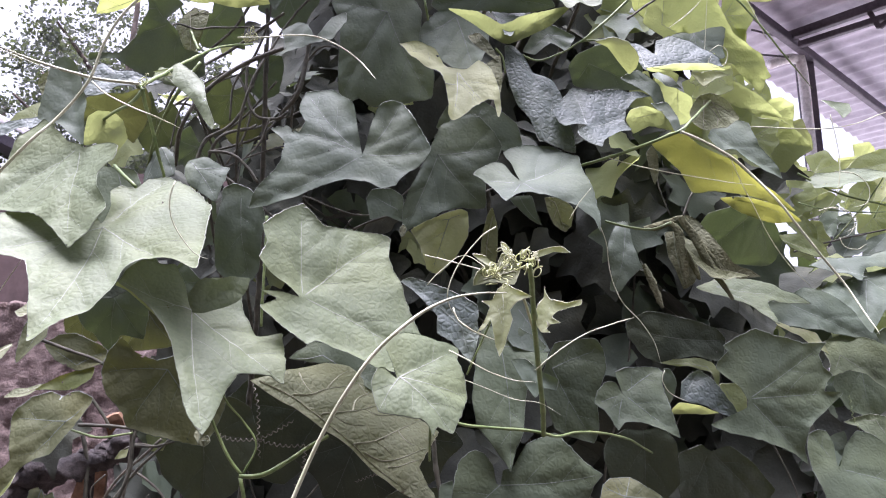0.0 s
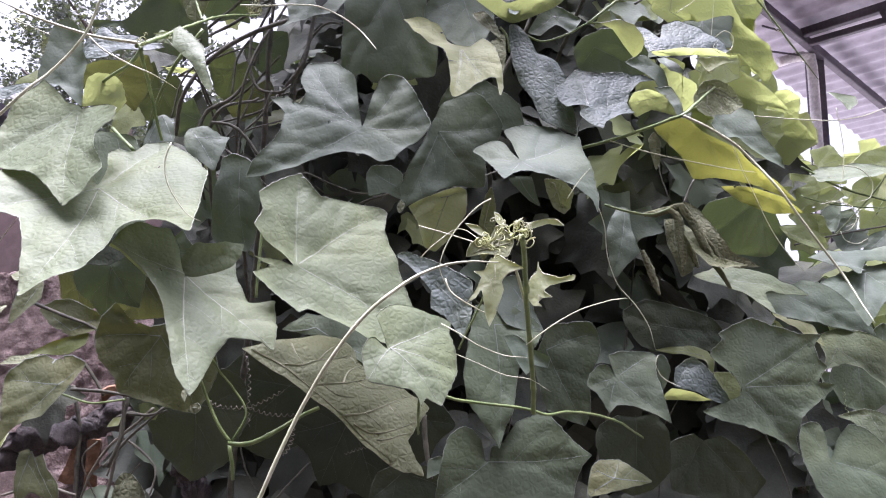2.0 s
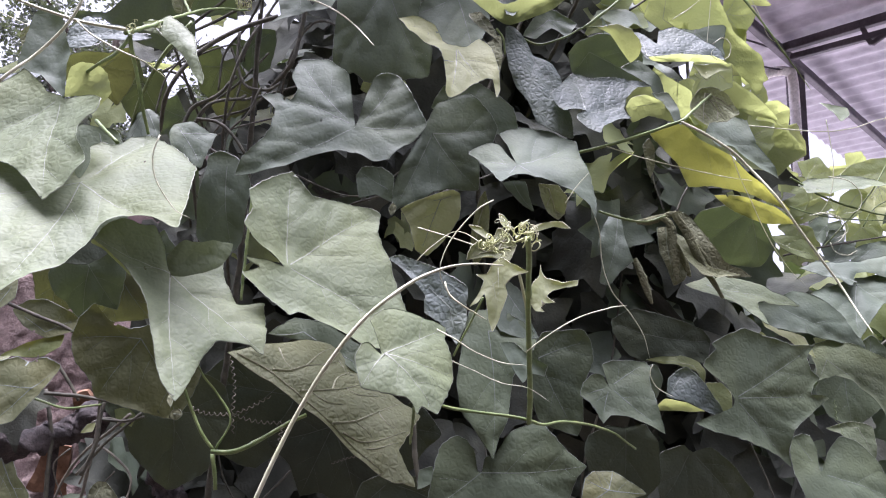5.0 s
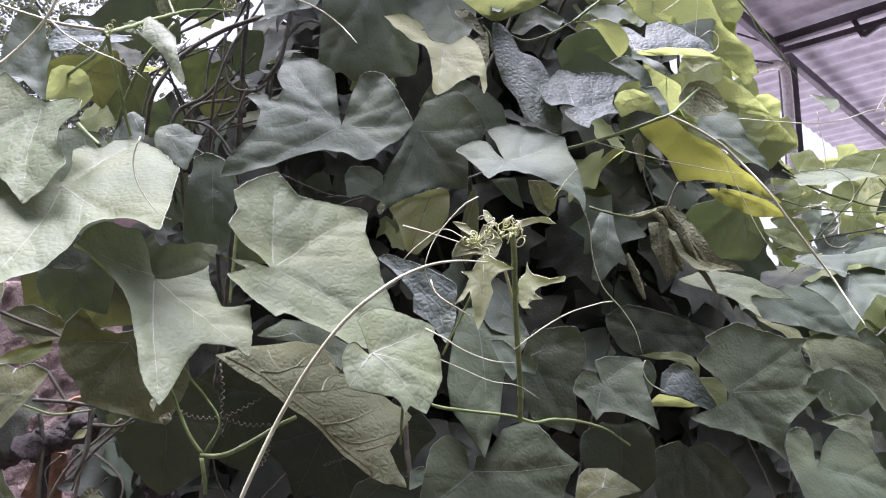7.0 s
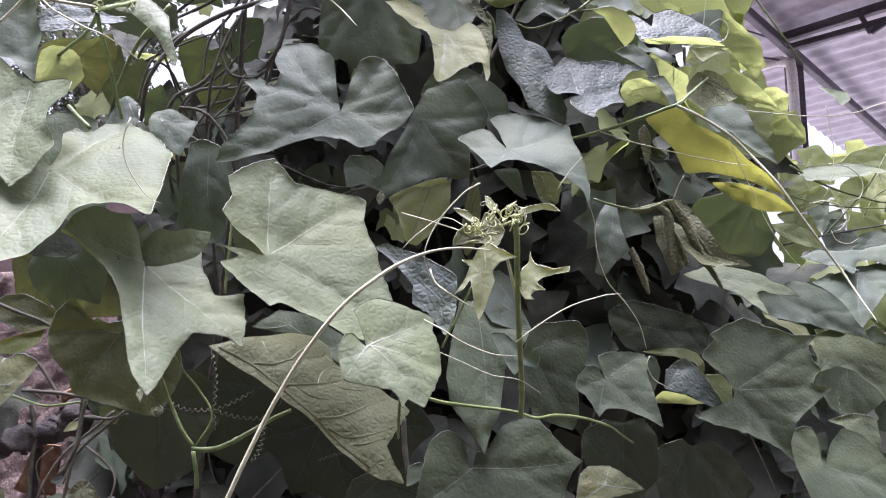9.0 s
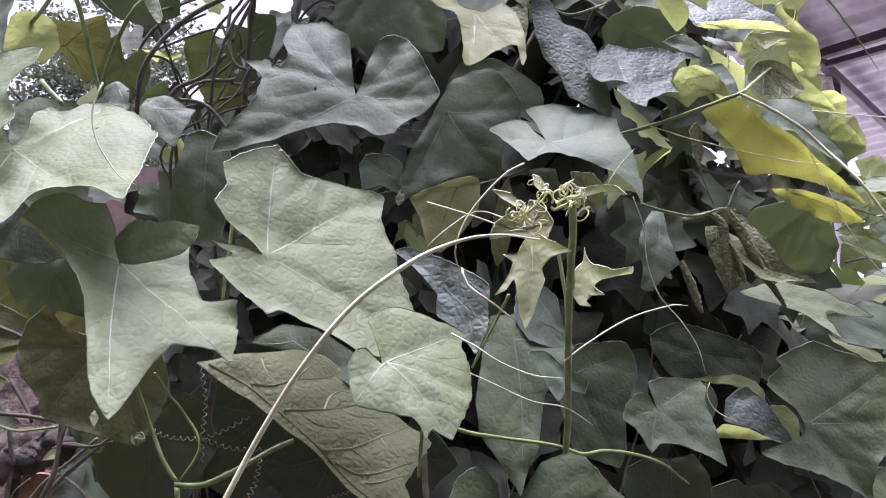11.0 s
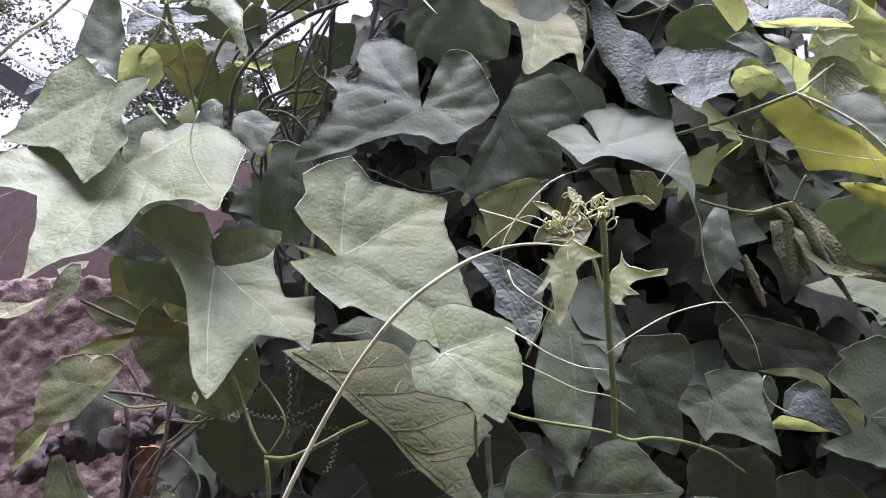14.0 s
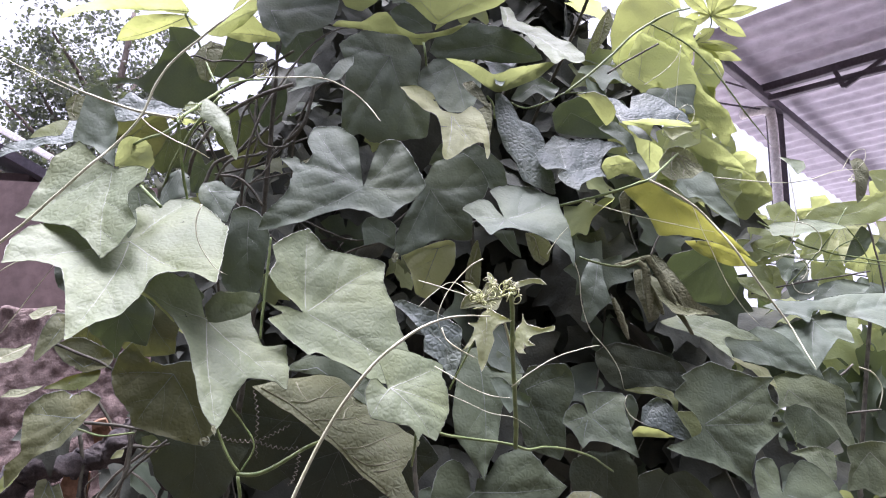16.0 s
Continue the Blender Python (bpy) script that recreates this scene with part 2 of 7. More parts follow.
def curled(vine, name, mat, points, start, end):
    """A dead leaf rolled up along its length, with ridges and a frayed end; radii in millimetres."""
    line = smooth_line(points, 0.004)
    n, sides = len(line), 26
    ph = STEM_DICE.uniform(0, 50)
    way = np.gradient(line, axis=0)
    verts, faces = [], []
    for i in range(n):
        w = way[i] / (np.linalg.norm(way[i]) + 1e-9)
        side = np.cross(w, (0.1, 1.0, 0.2))
        side /= np.linalg.norm(side) + 1e-9
        other = np.cross(w, side)
        u = i / (n - 1)
        size = (start + (end - start) * u) * 0.001 * (0.35 + 1.1 * math.sin(math.pi * min(1, 0.12 + u * 0.8)))
        for k in range(sides):
            a = 2 * math.pi * k / (sides - 1) * 1.25
            q = size * (1 - 0.22 * k / sides) * (1 + 0.45 * noise.noise((math.cos(a) * 1.6 + ph, math.sin(a) * 1.6, u * 5)) + 0.16 * noise.noise((k * 0.9, ph, u * 22)))
            verts.append(line[i] + q * (math.cos(a) * side + 0.6 * math.sin(a) * other) + w * (0.004 * noise.noise((k * 0.7, ph, 1)) if i == n - 1 else 0))
    for i in range(n - 1):
        for k in range(sides - 1):
            faces.append((i * sides + k, i * sides + k + 1, (i + 1) * sides + k + 1, (i + 1) * sides + k))
    return part(name, mesh_of(name, verts, faces, mat), vine, None, "dry rolled-up hanging leaf")


def lump(parent, name, mat, points, radii, seed):
    """A lumpy rotten piece along points; radii in metres."""
    line = smooth_line(points, 0.005)
    n = len(line)
    me = tube_mesh(name, line, [np.interp(i / (n - 1), np.linspace(0, 1, len(radii)), radii) for i in range(n)], mat, 22)
    for v in me.vertices:
        q = v.co * 38
        v.co += Vector(noise.noise_vector(q + Vector((seed, 0, 0)))) * 0.017 + Vector(noise.noise_vector(v.co * 120)) * 0.008
    me.update()
    return part(name, me, parent)


def tuft(vine, name, mat, points, size, curls):
    """A tuft of tightly coiled young tendrils round a bud."""
    at = Vector(points[0])
    d = random.Random(int(at.x * 1000))
    for k in range(int(curls) + 3):
        m = Euler((d.uniform(0, 6.3), d.uniform(0, 6.3), d.uniform(0, 6.3))).to_matrix()
        mid = at + Vector((d.gauss(0, 1), d.gauss(0, 0.6), d.gauss(0, 1))) * size * 0.0024
        r0 = size * 0.001 * d.uniform(1.4, 2.9)
        turns = d.uniform(1.1, 2.1)
        n = int(turns * 16)
        line = [mid + m @ Vector((math.cos(a) * r, math.sin(a) * r, i * 0.00012)) for i in range(n)
                for a, r in ((2 * math.pi * turns * i / n, r0 * (1 - 0.6 * i / n)),)]
        part(name, tube_mesh(name, np.array([tuple(q) for q in line]), [size * 0.00022 * (1.2 - 0.7 * i / n) for i in range(n)], mat, 6), vine)
    for k in range(int(curls) + 3):
        m = Euler((d.uniform(0, 6.3), d.uniform(0, 6.3), d.uniform(0, 6.3))).to_matrix()
        mid = at + Vector((d.gauss(0, 1), d.gauss(0, 0.6), d.gauss(0, 1))) * size * 0.0015
        line = np.array([tuple(mid + m @ Vector((0, u * size * 0.0042, u * u * size * 0.002))) for u in np.linspace(0, 1, 7)])
        part("bud", tube_mesh("bud", line, [size * 0.0004 * math.sin(math.pi * (0.15 + 0.83 * u)) for u in np.linspace(0, 1, 7)], mat, 7), vine)


def rounded_outline(lobes, step, edge, dice):
    """The margin of a leaf from its lobes (degrees from the tip: millimetres from the petiole), softly curved and finely toothed."""
    p = [np.array((math.sin(radians(a)) * r, math.cos(radians(a)) * r)) * 0.001 for a, r in lobes]
    n = len(p)
    out = []
    for i in range(n):
        a, b, c, d = p[i - 1], p[i], p[(i + 1) % n], p[(i + 2) % n]
        k = max(2, int(np.linalg.norm(c - b) / step))
        for j in range(k):
            u = j / k
            tight = 0.42
            m0, m1 = (c - a) * 0.5 * tight, (d - b) * 0.5 * tight
            q = (2 * u ** 3 - 3 * u * u + 1) * b + (u ** 3 - 2 * u * u + u) * m0 + (-2 * u ** 3 + 3 * u * u) * c + (u ** 3 - u * u) * m1
            out.append(q)
    out = np.array(out)
    far = np.linalg.norm(out, axis=1)[:, None]
    ph = dice.uniform(0, 99)
    ripple = np.array([noise.noise((q[0] * 160 + ph, q[1] * 160, ph)) for q in out])[:, None]
    teeth = np.array([noise.noise((q[0] * 520 + ph, q[1] * 520, 3.0)) for q in out])[:, None]
    ripple = ripple * 1.5 + teeth * 0.55
    return out * (1 + edge * ripple * 0.001 / np.maximum(far, 0.02))


def vein_lines(outline, dice):
    """Main veins from the petiole to the lobes, with side veins."""
    far = np.linalg.norm(outline, axis=1)
    ang = np.arctan2(outline[:, 0], outline[:, 1])
    n = len(outline)
    tips = []
    w = max(3, n // 16)
    top = far.max()
    for i in range(n):
        around = [far[(i + k) % n] for k in range(-w, w + 1)]
        if far[i] >= max(around) - 1e-9 and far[i] > 0.33 * top:
            if all(abs((ang[i] - ang[j] + math.pi) % (2 * math.pi) - math.pi) > 0.32 for j in tips):
                tips.append(i)
    mains, sides = [], []
    for i in tips:
        end = outline[i] * 0.96
        bend = np.array((-end[1], end[0])) * dice.uniform(-0.06, 0.06)
        line = [end * u + bend * math.sin(math.pi * u) for u in np.linspace(0, 1, 12)]
        mains.append((np.array(line), 1.0))
        length = np.linalg.norm(end)
        hand = dice.choice((-1, 1))
        for u in np.arange(0.24, 0.9, 0.024 / max(length, 0.05)):
            hand = -hand
            root = end * u + bend * math.sin(math.pi * u)
            way = end / length
            turn = hand * dice.uniform(0.75, 0.95)
            way = np.array((way[0] * math.cos(turn) - way[1] * math.sin(turn), way[0] * math.sin(turn) + way[1] * math.cos(turn)))
            reach = min(length * (1 - u) * 0.7 + 0.012, 0.05)
            curl = end / length
            sides.append((np.array([root + way * reach * v + curl * reach * 0.3 * v * v for v in np.linspace(0, 1, 7)]), 0.34))
    return mains, sides


def rib_lines(text):
    """Veins given by points in millimetres; the first lines are the strong ones."""
    lines = [np.array([[float(v) * 0.001 for v in w.split(",")] for w in t.split()]) for t in text.split(";")]
    lines = [smooth_line([(x, y, 0) for x, y in q], 0.006)[:, :2] for q in lines]
    strong = (len(lines) + 1) // 2
    return [(q, 1.0) for q in lines[:strong]], [(q, 0.34) for q in lines[strong:]]


def inside(points, outline):
    x, y = points[:, 0], points[:, 1]
    ok = np.zeros(len(points), bool)
    a, b = outline, np.roll(outline, -1, axis=0)
    for (x0, y0), (x1, y1) in zip(a, b):
        cross = ((y0 > y) != (y1 > y))
        with np.errstate(divide="ignore", invalid="ignore"):
            ok ^= cross & (x < (x1 - x0) * (y - y0) / (y1 - y0 + 1e-15) + x0)
    return ok


def near(points, lines):
    """Distance of each point from the nearest of some polylines."""
    best = np.full(len(points), 9.0)
    for line in lines:
        a, b = line[:-1], line[1:]
        d = b - a
        u = np.clip(((points[:, None] - a[None]) * d[None]).sum(2) / ((d * d).sum(1)[None] + 1e-15), 0, 1)
        gap = np.linalg.norm(points[:, None] - (a[None] + u[..., None] * d[None]), axis=2).min(1)
        best = np.minimum(best, gap)
    return best


def leaf_meshes(lobes, length, droop, cup, mat, seed, step=0.0040, lean_veins=True, fold=0.0, ribs=""):
    dice = random.Random(seed)
    outline = rounded_outline(lobes, step * 0.6, 0.9, dice)
    low, high = outline.min(0), outline.max(0)
    gx, gy = np.meshgrid(np.arange(low[0], high[0], step), np.arange(low[1], high[1], step * 0.87))
    gx[1::2] += step * 0.5
    grid = np.stack((gx.ravel(), gy.ravel()), 1)
    grid = grid[inside(grid, outline)]
    rim = np.vstack((outline, outline[:1]))
    if len(grid):
        grid = grid[near(grid, [rim]) > step * 0.45]
    mains, sides = rib_lines(ribs) if ribs else vein_lines(outline, dice)
    on_vein = np.vstack([m for m, _ in mains + (sides if lean_veins else [])])
    on_vein = on_vein[inside(on_vein, outline)]
    on_vein = on_vein[near(on_vein, [rim]) > step * 0.3] if len(on_vein) else on_vein
    if len(grid) and len(on_vein):
        grid = grid[np.linalg.norm(grid[:, None] - on_vein[None], axis=2).min(1) > step * 0.4]
    flat = np.vstack([q for q in (outline, grid, on_vein) if len(q)])
    n = len(outline)
    pts, _, tris, _, _, _ = delaunay_2d_cdt([Vector(q) for q in flat], [], [list(range(n))], 1, 1e-7)
    xy = np.array([tuple(q) for q in pts])
    ph = dice.uniform(0, 90)
    crisp = 1.35 if mat in (rough_leaf, dried) else 1.0
    turn = dice.choice((-1, 1, -1))

    def height(q):
        x, y = q[:, 0], q[:, 1]
        h = -droop * y * np.abs(y) / length * np.where(y > 0, 1, 0.3) + cup * x * x / length + fold * (np.hypot(y, 0.012) - y) / 2
        wave = np.array([noise.noise((a * 16 + ph, b * 16, 0.5)) for a, b in q])
        small = np.array([noise.noise((a * 62 + ph, b * 62, 7.5)) for a, b in q])
        far = np.linalg.norm(q, axis=1)
        h = h + wave * 0.0046 * np.minimum(1, far / 0.05) + small * 0.0006 * crisp
        flutter = np.array([noise.noise((a * 38 + ph, b * 38, 3.5)) for a, b in q])
        h = h + flutter * 0.0055 * np.exp(-near(q, [rim]) / 0.011) * min(1.0, length / 0.08)
        groove = near(q, [m for m, _ in mains])
        h = h - 0.0023 * np.exp(-(groove / 0.009) ** 2) * np.minimum(1, far / 0.03)
        if sides:
            g2 = near(q, [m for m, _ in sides])
            h = h - 0.0009 * crisp * np.exp(-(g2 / 0.0042) ** 2)
        return h

    z = height(xy)
    gap = near(xy, [rim])
    z = z - turn * 0.0016 * np.exp(-gap / 0.004)
    # a few bites and pinholes
    if lean_veins and length > 0.06:
        for _ in range(dice.choice((0, 1, 1, 2, 3))):
            hole = xy[dice.randrange(len(xy))]
            tris = [t for t in tris if np.linalg.norm(xy[list(t)].mean(0) - hole) > 0.0022 or near(xy[list(t)].mean(0)[None], [m for m, _ in mains])[0] < 0.005]
    blade = mesh_of("leaf", np.column_stack((xy, z)), [tuple(t) for t in tris], mat)
    verts, faces = [], []
    under_side = mat is underside
    hubs = []
    for line, size in mains + (sides if lean_veins else []):
        keep = inside(line * 1.0, outline)
        keep[0] = True
        cut = int(np.argmin(keep)) if not keep.all() else len(line)
        line = line[:cut]
        if len(line) < 3:
            continue
        fine = np.array([[np.interp(a, range(len(line)), line[:, k]) for k in range(2)] for a in np.linspace(0, len(line) - 1, len(line) * 2)])
        top = height(fine)
        way = np.gradient(fine, axis=0)
        way /= np.linalg.norm(way, axis=1)[:, None] + 1e-12
        off = np.stack((-way[:, 1], way[:, 0]), 1)
        m = len(fine)
        start = len(verts)
        for i in range(m):
            half = (max(size, 0.85) if under_side else size) * (0.0012 if under_side else 0.0007) * (1.05 - 0.85 * i / m)
            lift = half * 1.2 + 0.0005 if under_side else 0.0003
            a, c = fine[i] - off[i] * half, fine[i] + off[i] * half
            verts += [(a[0], a[1], top[i] + 0.0001), (fine[i][0], fine[i][1], top[i] + lift), (c[0], c[1], top[i] + 0.0001)]
        if hubs:
            tie = min(hubs, key=lambda k: (verts[k][0] - fine[0][0]) ** 2 + (verts[k][1] - fine[0][1]) ** 2)
            if (verts[tie][0] - fine[0][0]) ** 2 + (verts[tie][1] - fine[0][1]) ** 2 < 0.006 ** 2:
                faces.append((tie, start, start + 1))
        if size == 1.0:
            hubs += [start + 3 * i + 1 for i in range(m)]
        for i in range(m - 1):
            s = start + 3 * i
            faces += [(s, s + 1, s + 4, s + 3), (s + 1, s + 2, s + 5, s + 4)]
    if lean_veins and len(outline) > 8:
        # the thin pale margin, fixed to the end of the first vein
        ring = height(outline) - turn * 0.0016
        shrink = outline * (1 - 0.0007 / np.maximum(np.linalg.norm(outline, axis=1), 0.01))[:, None]
        inner = height(shrink) - turn * 0.0014
        start = len(verts)
        k = len(outline)
        for i in range(k):
            verts += [(outline[i][0], outline[i][1], ring[i]), (shrink[i][0], shrink[i][1], inner[i] + 0.0005)]
        for i in range(k):
            j = (i + 1) % k
            faces.append((start + 2 * i, start + 2 * j, start + 2 * j + 1, start + 2 * i + 1))
        if hubs:
            last = hubs[0] + 3 * (len(mains[0][0]) * 2 - 1)
            last = last if last < start else hubs[0]
            tip = min(range(k), key=lambda i: (outline[i][0] - verts[last][0]) ** 2 + (outline[i][1] - verts[last][1]) ** 2)
            faces.append((last, start + 2 * tip + 1, start + 2 * ((tip + 1) % k) + 1))
    veins = mesh_of("vein_network", verts, faces, VEINS.get(mat.name, vein_pale)) if verts else None
    return blade, veins


def lobes_of(text):
    return [tuple(float(v) for v in w.split(":")) for w in text.split()]


LEAF_LABELS = {"mature_leaf": "", "broad_leaf": "", "moss_leaf": "", "shade_green_leaf": "", "olive_leaf": "olive-green leaf with brown flecks", "withered_shade_leaf": "withered leaf with shade in its dark colour", "young_leaf": "bright green young leaf", "yellowing_leaf": "yellowing leaf", "dried_leaf": "dry brown curled leaf",
               "leaf_underside": "pale leaf underside with raised veins", "spotted_leaf": "yellow-green leaf with brown spots", "sprout_leaf": "pale tender new leaf", "quilted_leaf": "blue-green puckered leaf"}
LEAF_COUNT = [0]


def leaf(vine, m, mat, text, length, droop, cup, fold=0.0, ribs=""):
    """One leaf with its own lobes, hung at m: its petiole at the origin, its tip along y, its face along z."""
    LEAF_COUNT[0] += 1
    blade, veins = leaf_meshes(lobes_of(text), length, droop, cup, mat, 100 + LEAF_COUNT[0], fold=fold, ribs=ribs)
    ob = part("leaf", blade, vine, m, LEAF_LABELS[mat.name])
    if veins:
        v = new("vein_network", veins)
        v.parent = ob
    return ob


def lobe(blade_of, m, mat, text, length, droop, cup, fold=0.0):
    """A lobe of a leaf that is bent away from the rest, at its own pose."""
    LEAF_COUNT[0] += 1
    blade, veins = leaf_meshes(lobes_of(text), length, droop, cup, mat, 100 + LEAF_COUNT[0], fold=fold)
    blade.name = "lobe"
    ob = new("lobe", blade)
    ob.parent = blade_of
    ob.matrix_parent_inverse = blade_of.matrix_basis.inverted()
    ob.matrix_basis = m
    return ob


# ---- the place ----
def grid_mesh(name, nx, ny, fn, mat):
    verts = [fn(i / nx, j / ny) for j in range(ny + 1) for i in range(nx + 1)]
    faces = [(j * (nx + 1) + i, j * (nx + 1) + i + 1, (j + 1) * (nx + 1) + i + 1, (j + 1) * (nx + 1) + i) for j in range(ny) for i in range(nx)]
    return mesh_of(name, verts, faces, mat)


def box_mesh(name, sx, sy, sz, mat, bevel=0.004):
    bm = bmesh.new()
    bmesh.ops.create_cube(bm, size=1)
    bmesh.ops.scale(bm, vec=(sx, sy, sz), verts=bm.verts)
    bmesh.ops.bevel(bm, geom=bm.edges[:], offset=bevel, segments=2, affect="EDGES")
    me = bpy.data.meshes.new(name)
    bm.to_mesh(me)
    bm.free()
    me.materials.append(mat)
    return me


def ground_point(u, v):
    # finer near the hedge, reaching the horizon
    x, y = (u - 0.5) * 2, (v - 0.5) * 2
    x, y = math.copysign(abs(x) ** 3 * 600, x), math.copysign(abs(y) ** 3 * 600, y)
    near_by = math.exp(-(x * x + y * y) / 200)
    return (x, y, 0.05 * near_by * noise.noise((x * 0.9, y * 0.9, 3)))


ground = tagged(new("ground", grid_mesh("ground", 120, 120, ground_point, soil)), "bare dark soil with small bumps under the vines", "ground", "", "structure")


def bank_point(u, v):
    x = -5.0 + 6.0 * u
    rise = min(1.0, v / 0.9)
    back = max(0.0, v - 0.9) * 12
    top = 1.80 + 0.03 * noise.noise((x * 2.2, 0, 5)) + 0.015 * noise.noise((x * 9, 0, 6))
    k = 0.012 * noise.noise((x * 5, rise * 9, 2)) + 0.008 * noise.noise((x * 15, rise * 30, 4)) + 0.010 * noise.noise((x * 38, rise * 72, 9)) + 0.008 * noise.noise((x * 90, rise * 170, 3))
    return (x, 2.0 + 0.1 * rise + back - k, top * rise - 0.02 + k * 0.3)


earth_bank = tagged(new("earth_bank", grid_mesh("earth_bank", 560, 190, bank_point, earth)), "rough reddish earth bank with crumbling layers", "earth bank", "", "structure")
wall_left = tagged(new("wall_left", box_mesh("wall_left", 6.4, 0.2, 2.5, plaster)), "smooth brown plastered wall behind the earth bank", "wall", "", "structure")
wall_left.location = (-3.1, 3.2, 1.25)

# Unseen wall added behind the camera to hold back sky light.
blocking_wall = tagged(new("blocking_wall", box_mesh("blocking_wall", 12.0, 0.25, 4.2, blocker_plaster)), "added unseen dark brown wall that blocks light from the front", "wall", "", "structure")
blocking_wall.location = (0, -1.5, 2.1)

# small shed beyond the wall, with a pale roof edge
shed = thing("garden_shed", (-3.6, 4.6, 0), "small dark shed with a pale roof edge", "shed")
part("wall", box_mesh("wall", 2.6, 1.6, 2.9, plaster), shed, pose(-3.7, 5.0, 1.45))
part("roof", box_mesh("roof", 3.0, 2.4, 0.05, dark_steel), shed, pose(-3.36, 4.92, 3.40, 0, 26.7, 0))
part("roof_edge", box_mesh("roof_edge", 3.0, 0.03, 0.035, white_paint), shed, pose(-3.36, 3.7, 3.50, 0, 26.7, 0), "white painted roof edge board")

# Pale slab added to bounce light up under the shelter roof.
bounce_slab = tagged(new("pavement", box_mesh("pavement", 13.0, 9.0, 0.12, concrete)), "added pale concrete slab that bounces light to the shelter roof", "pavement", "", "structure")
bounce_slab.matrix_world = Matrix.Translation((6.6, 6.3, 0.06)) @ Matrix.Rotation(radians(42.5), 4, "Z")

# open steel shelter with a corrugated roof
shelter = thing("steel_shelter", (1.62, 2.9, 0), "open steel shelter with a corrugated metal roof", "shelter")
ROOF = Matrix.Translation((0.85, 2.62, 3.02)) @ Matrix.Rotation(radians(42.5), 4, "Z")


def sheet_point(u, v):
    e, c = 5.2 * v, -3.6 * u
    return tuple(ROOF @ Vector((e, c, 0.006 * math.cos(2 * math.pi * e / 0.1))))


part("roof_sheet", grid_mesh("roof_sheet", 4, 520, sheet_point, steel_sheet), shelter, None, "grey corrugated metal roof sheet")


def beam(name, a, b, w, h, mat, parent, label=""):
    a, b = Vector(a), Vector(b)
    d = b - a
    m = Matrix.Translation((a + b) / 2) @ d.to_track_quat("X", "Z").to_matrix().to_4x4()
    return part(name, box_mesh(name, d.length, w, h, mat, 0.003), parent, m, label)


def on_roof(e, c, z):
    return ROOF @ Vector((e, -c, z))


beam("post", (1.556, 2.93, 0), (1.556, 2.93, 2.96), 0.06, 0.055, dark_steel, shelter)
TRUSS, LINE = Vector((1.42, 2.74, 2.97)), Vector((0.68, -0.73, 0)).normalized()
beam("top_chord", TRUSS - LINE * 0.03, TRUSS + LINE * 3.3, 0.03, 0.035, dark_steel, shelter)
beam("bottom_chord", TRUSS + LINE * 0.02 - Vector((0, 0, 0.05)), TRUSS + LINE * 3.3 - Vector((0, 0, 0.13)), 0.025, 0.025, dark_steel, shelter)
for c in (0.28, 0.75, 1.25, 1.75, 2.25, 2.75):
    beam("web_bar", TRUSS + LINE * c, TRUSS + LINE * (c + 0.03) - Vector((0, 0, 0.09)), 0.018, 0.018, dark_steel, shelter)
    beam("web_bar", TRUSS + LINE * (c + 0.22), TRUSS + LINE * (c + 0.03) - Vector((0, 0, 0.09)), 0.018, 0.018, dark_steel, shelter)
ACROSS = Vector((0.74, 0.67, 0)).normalized()
beam("purlin", Vector((1.38, 2.72, 2.955)) - ACROSS * 0.55, Vector((1.38, 2.72, 2.955)) + ACROSS * 4.2, 0.03, 0.04, dark_steel, shelter)
beam("purlin", Vector((2.6, 1.35, 2.96)) - ACROSS * 0.6, Vector((2.6, 1.35, 2.96)) + ACROSS * 4.2, 0.03, 0.04, dark_steel, shelter)
beam("tie_rod", (1.2, 2.75, 2.9), (1.5, 2.86, 2.93), 0.008, 0.008, dark_steel, shelter)
beam("tie_rod", (1.2, 2.62, 2.93), (1.42, 2.74, 2.95), 0.008, 0.008, dark_steel, shelter)
pipe_line = smooth_line([(1.372, 2.86, 2.90), (1.442, 2.86, 2.925), (1.492, 2.86, 2.925), (1.509, 2.86, 2.88), (1.510, 2.86, 2.4), (1.510, 2.86, 1.2), (1.510, 2.86, 0.0)], 0.02)
part("downpipe", tube_mesh("downpipe", pipe_line, [0.021] * len(pipe_line), white_paint, 12), shelter, None, "weathered white downpipe with a bent top")


# ---- tree behind ----
def leaf_cloud(name, blobs, count, size, mat, seed):
    """Many small folded leaves in uneven clumps."""
    dice = random.Random(seed)
    verts, faces = [], []
    for _ in range(count):
        (cx, cy, cz), (sx, sy, sz) = dice.choice(blobs)
        q = Vector((dice.gauss(0, 0.5), dice.gauss(0, 0.5), dice.gauss(0, 0.5)))
        at = Vector((cx + q.x * sx, cy + q.y * sy, cz + q.z * sz))
        s = size * dice.uniform(0.6, 1.3)
        r = Euler((dice.uniform(0, 6.3), dice.uniform(0, 6.3), dice.uniform(0, 6.3))).to_matrix()
        k = len(verts)
        for p in ((0, 0, 0), (0.32, 0.5, 0.08), (0, 1, -0.05), (-0.32, 0.5, 0.08)):
            verts.append(at + r @ Vector(p) * s)
        faces += [(k, k + 1, k + 2), (k, k + 2, k + 3)]
    return mesh_of(name, verts, faces, mat)


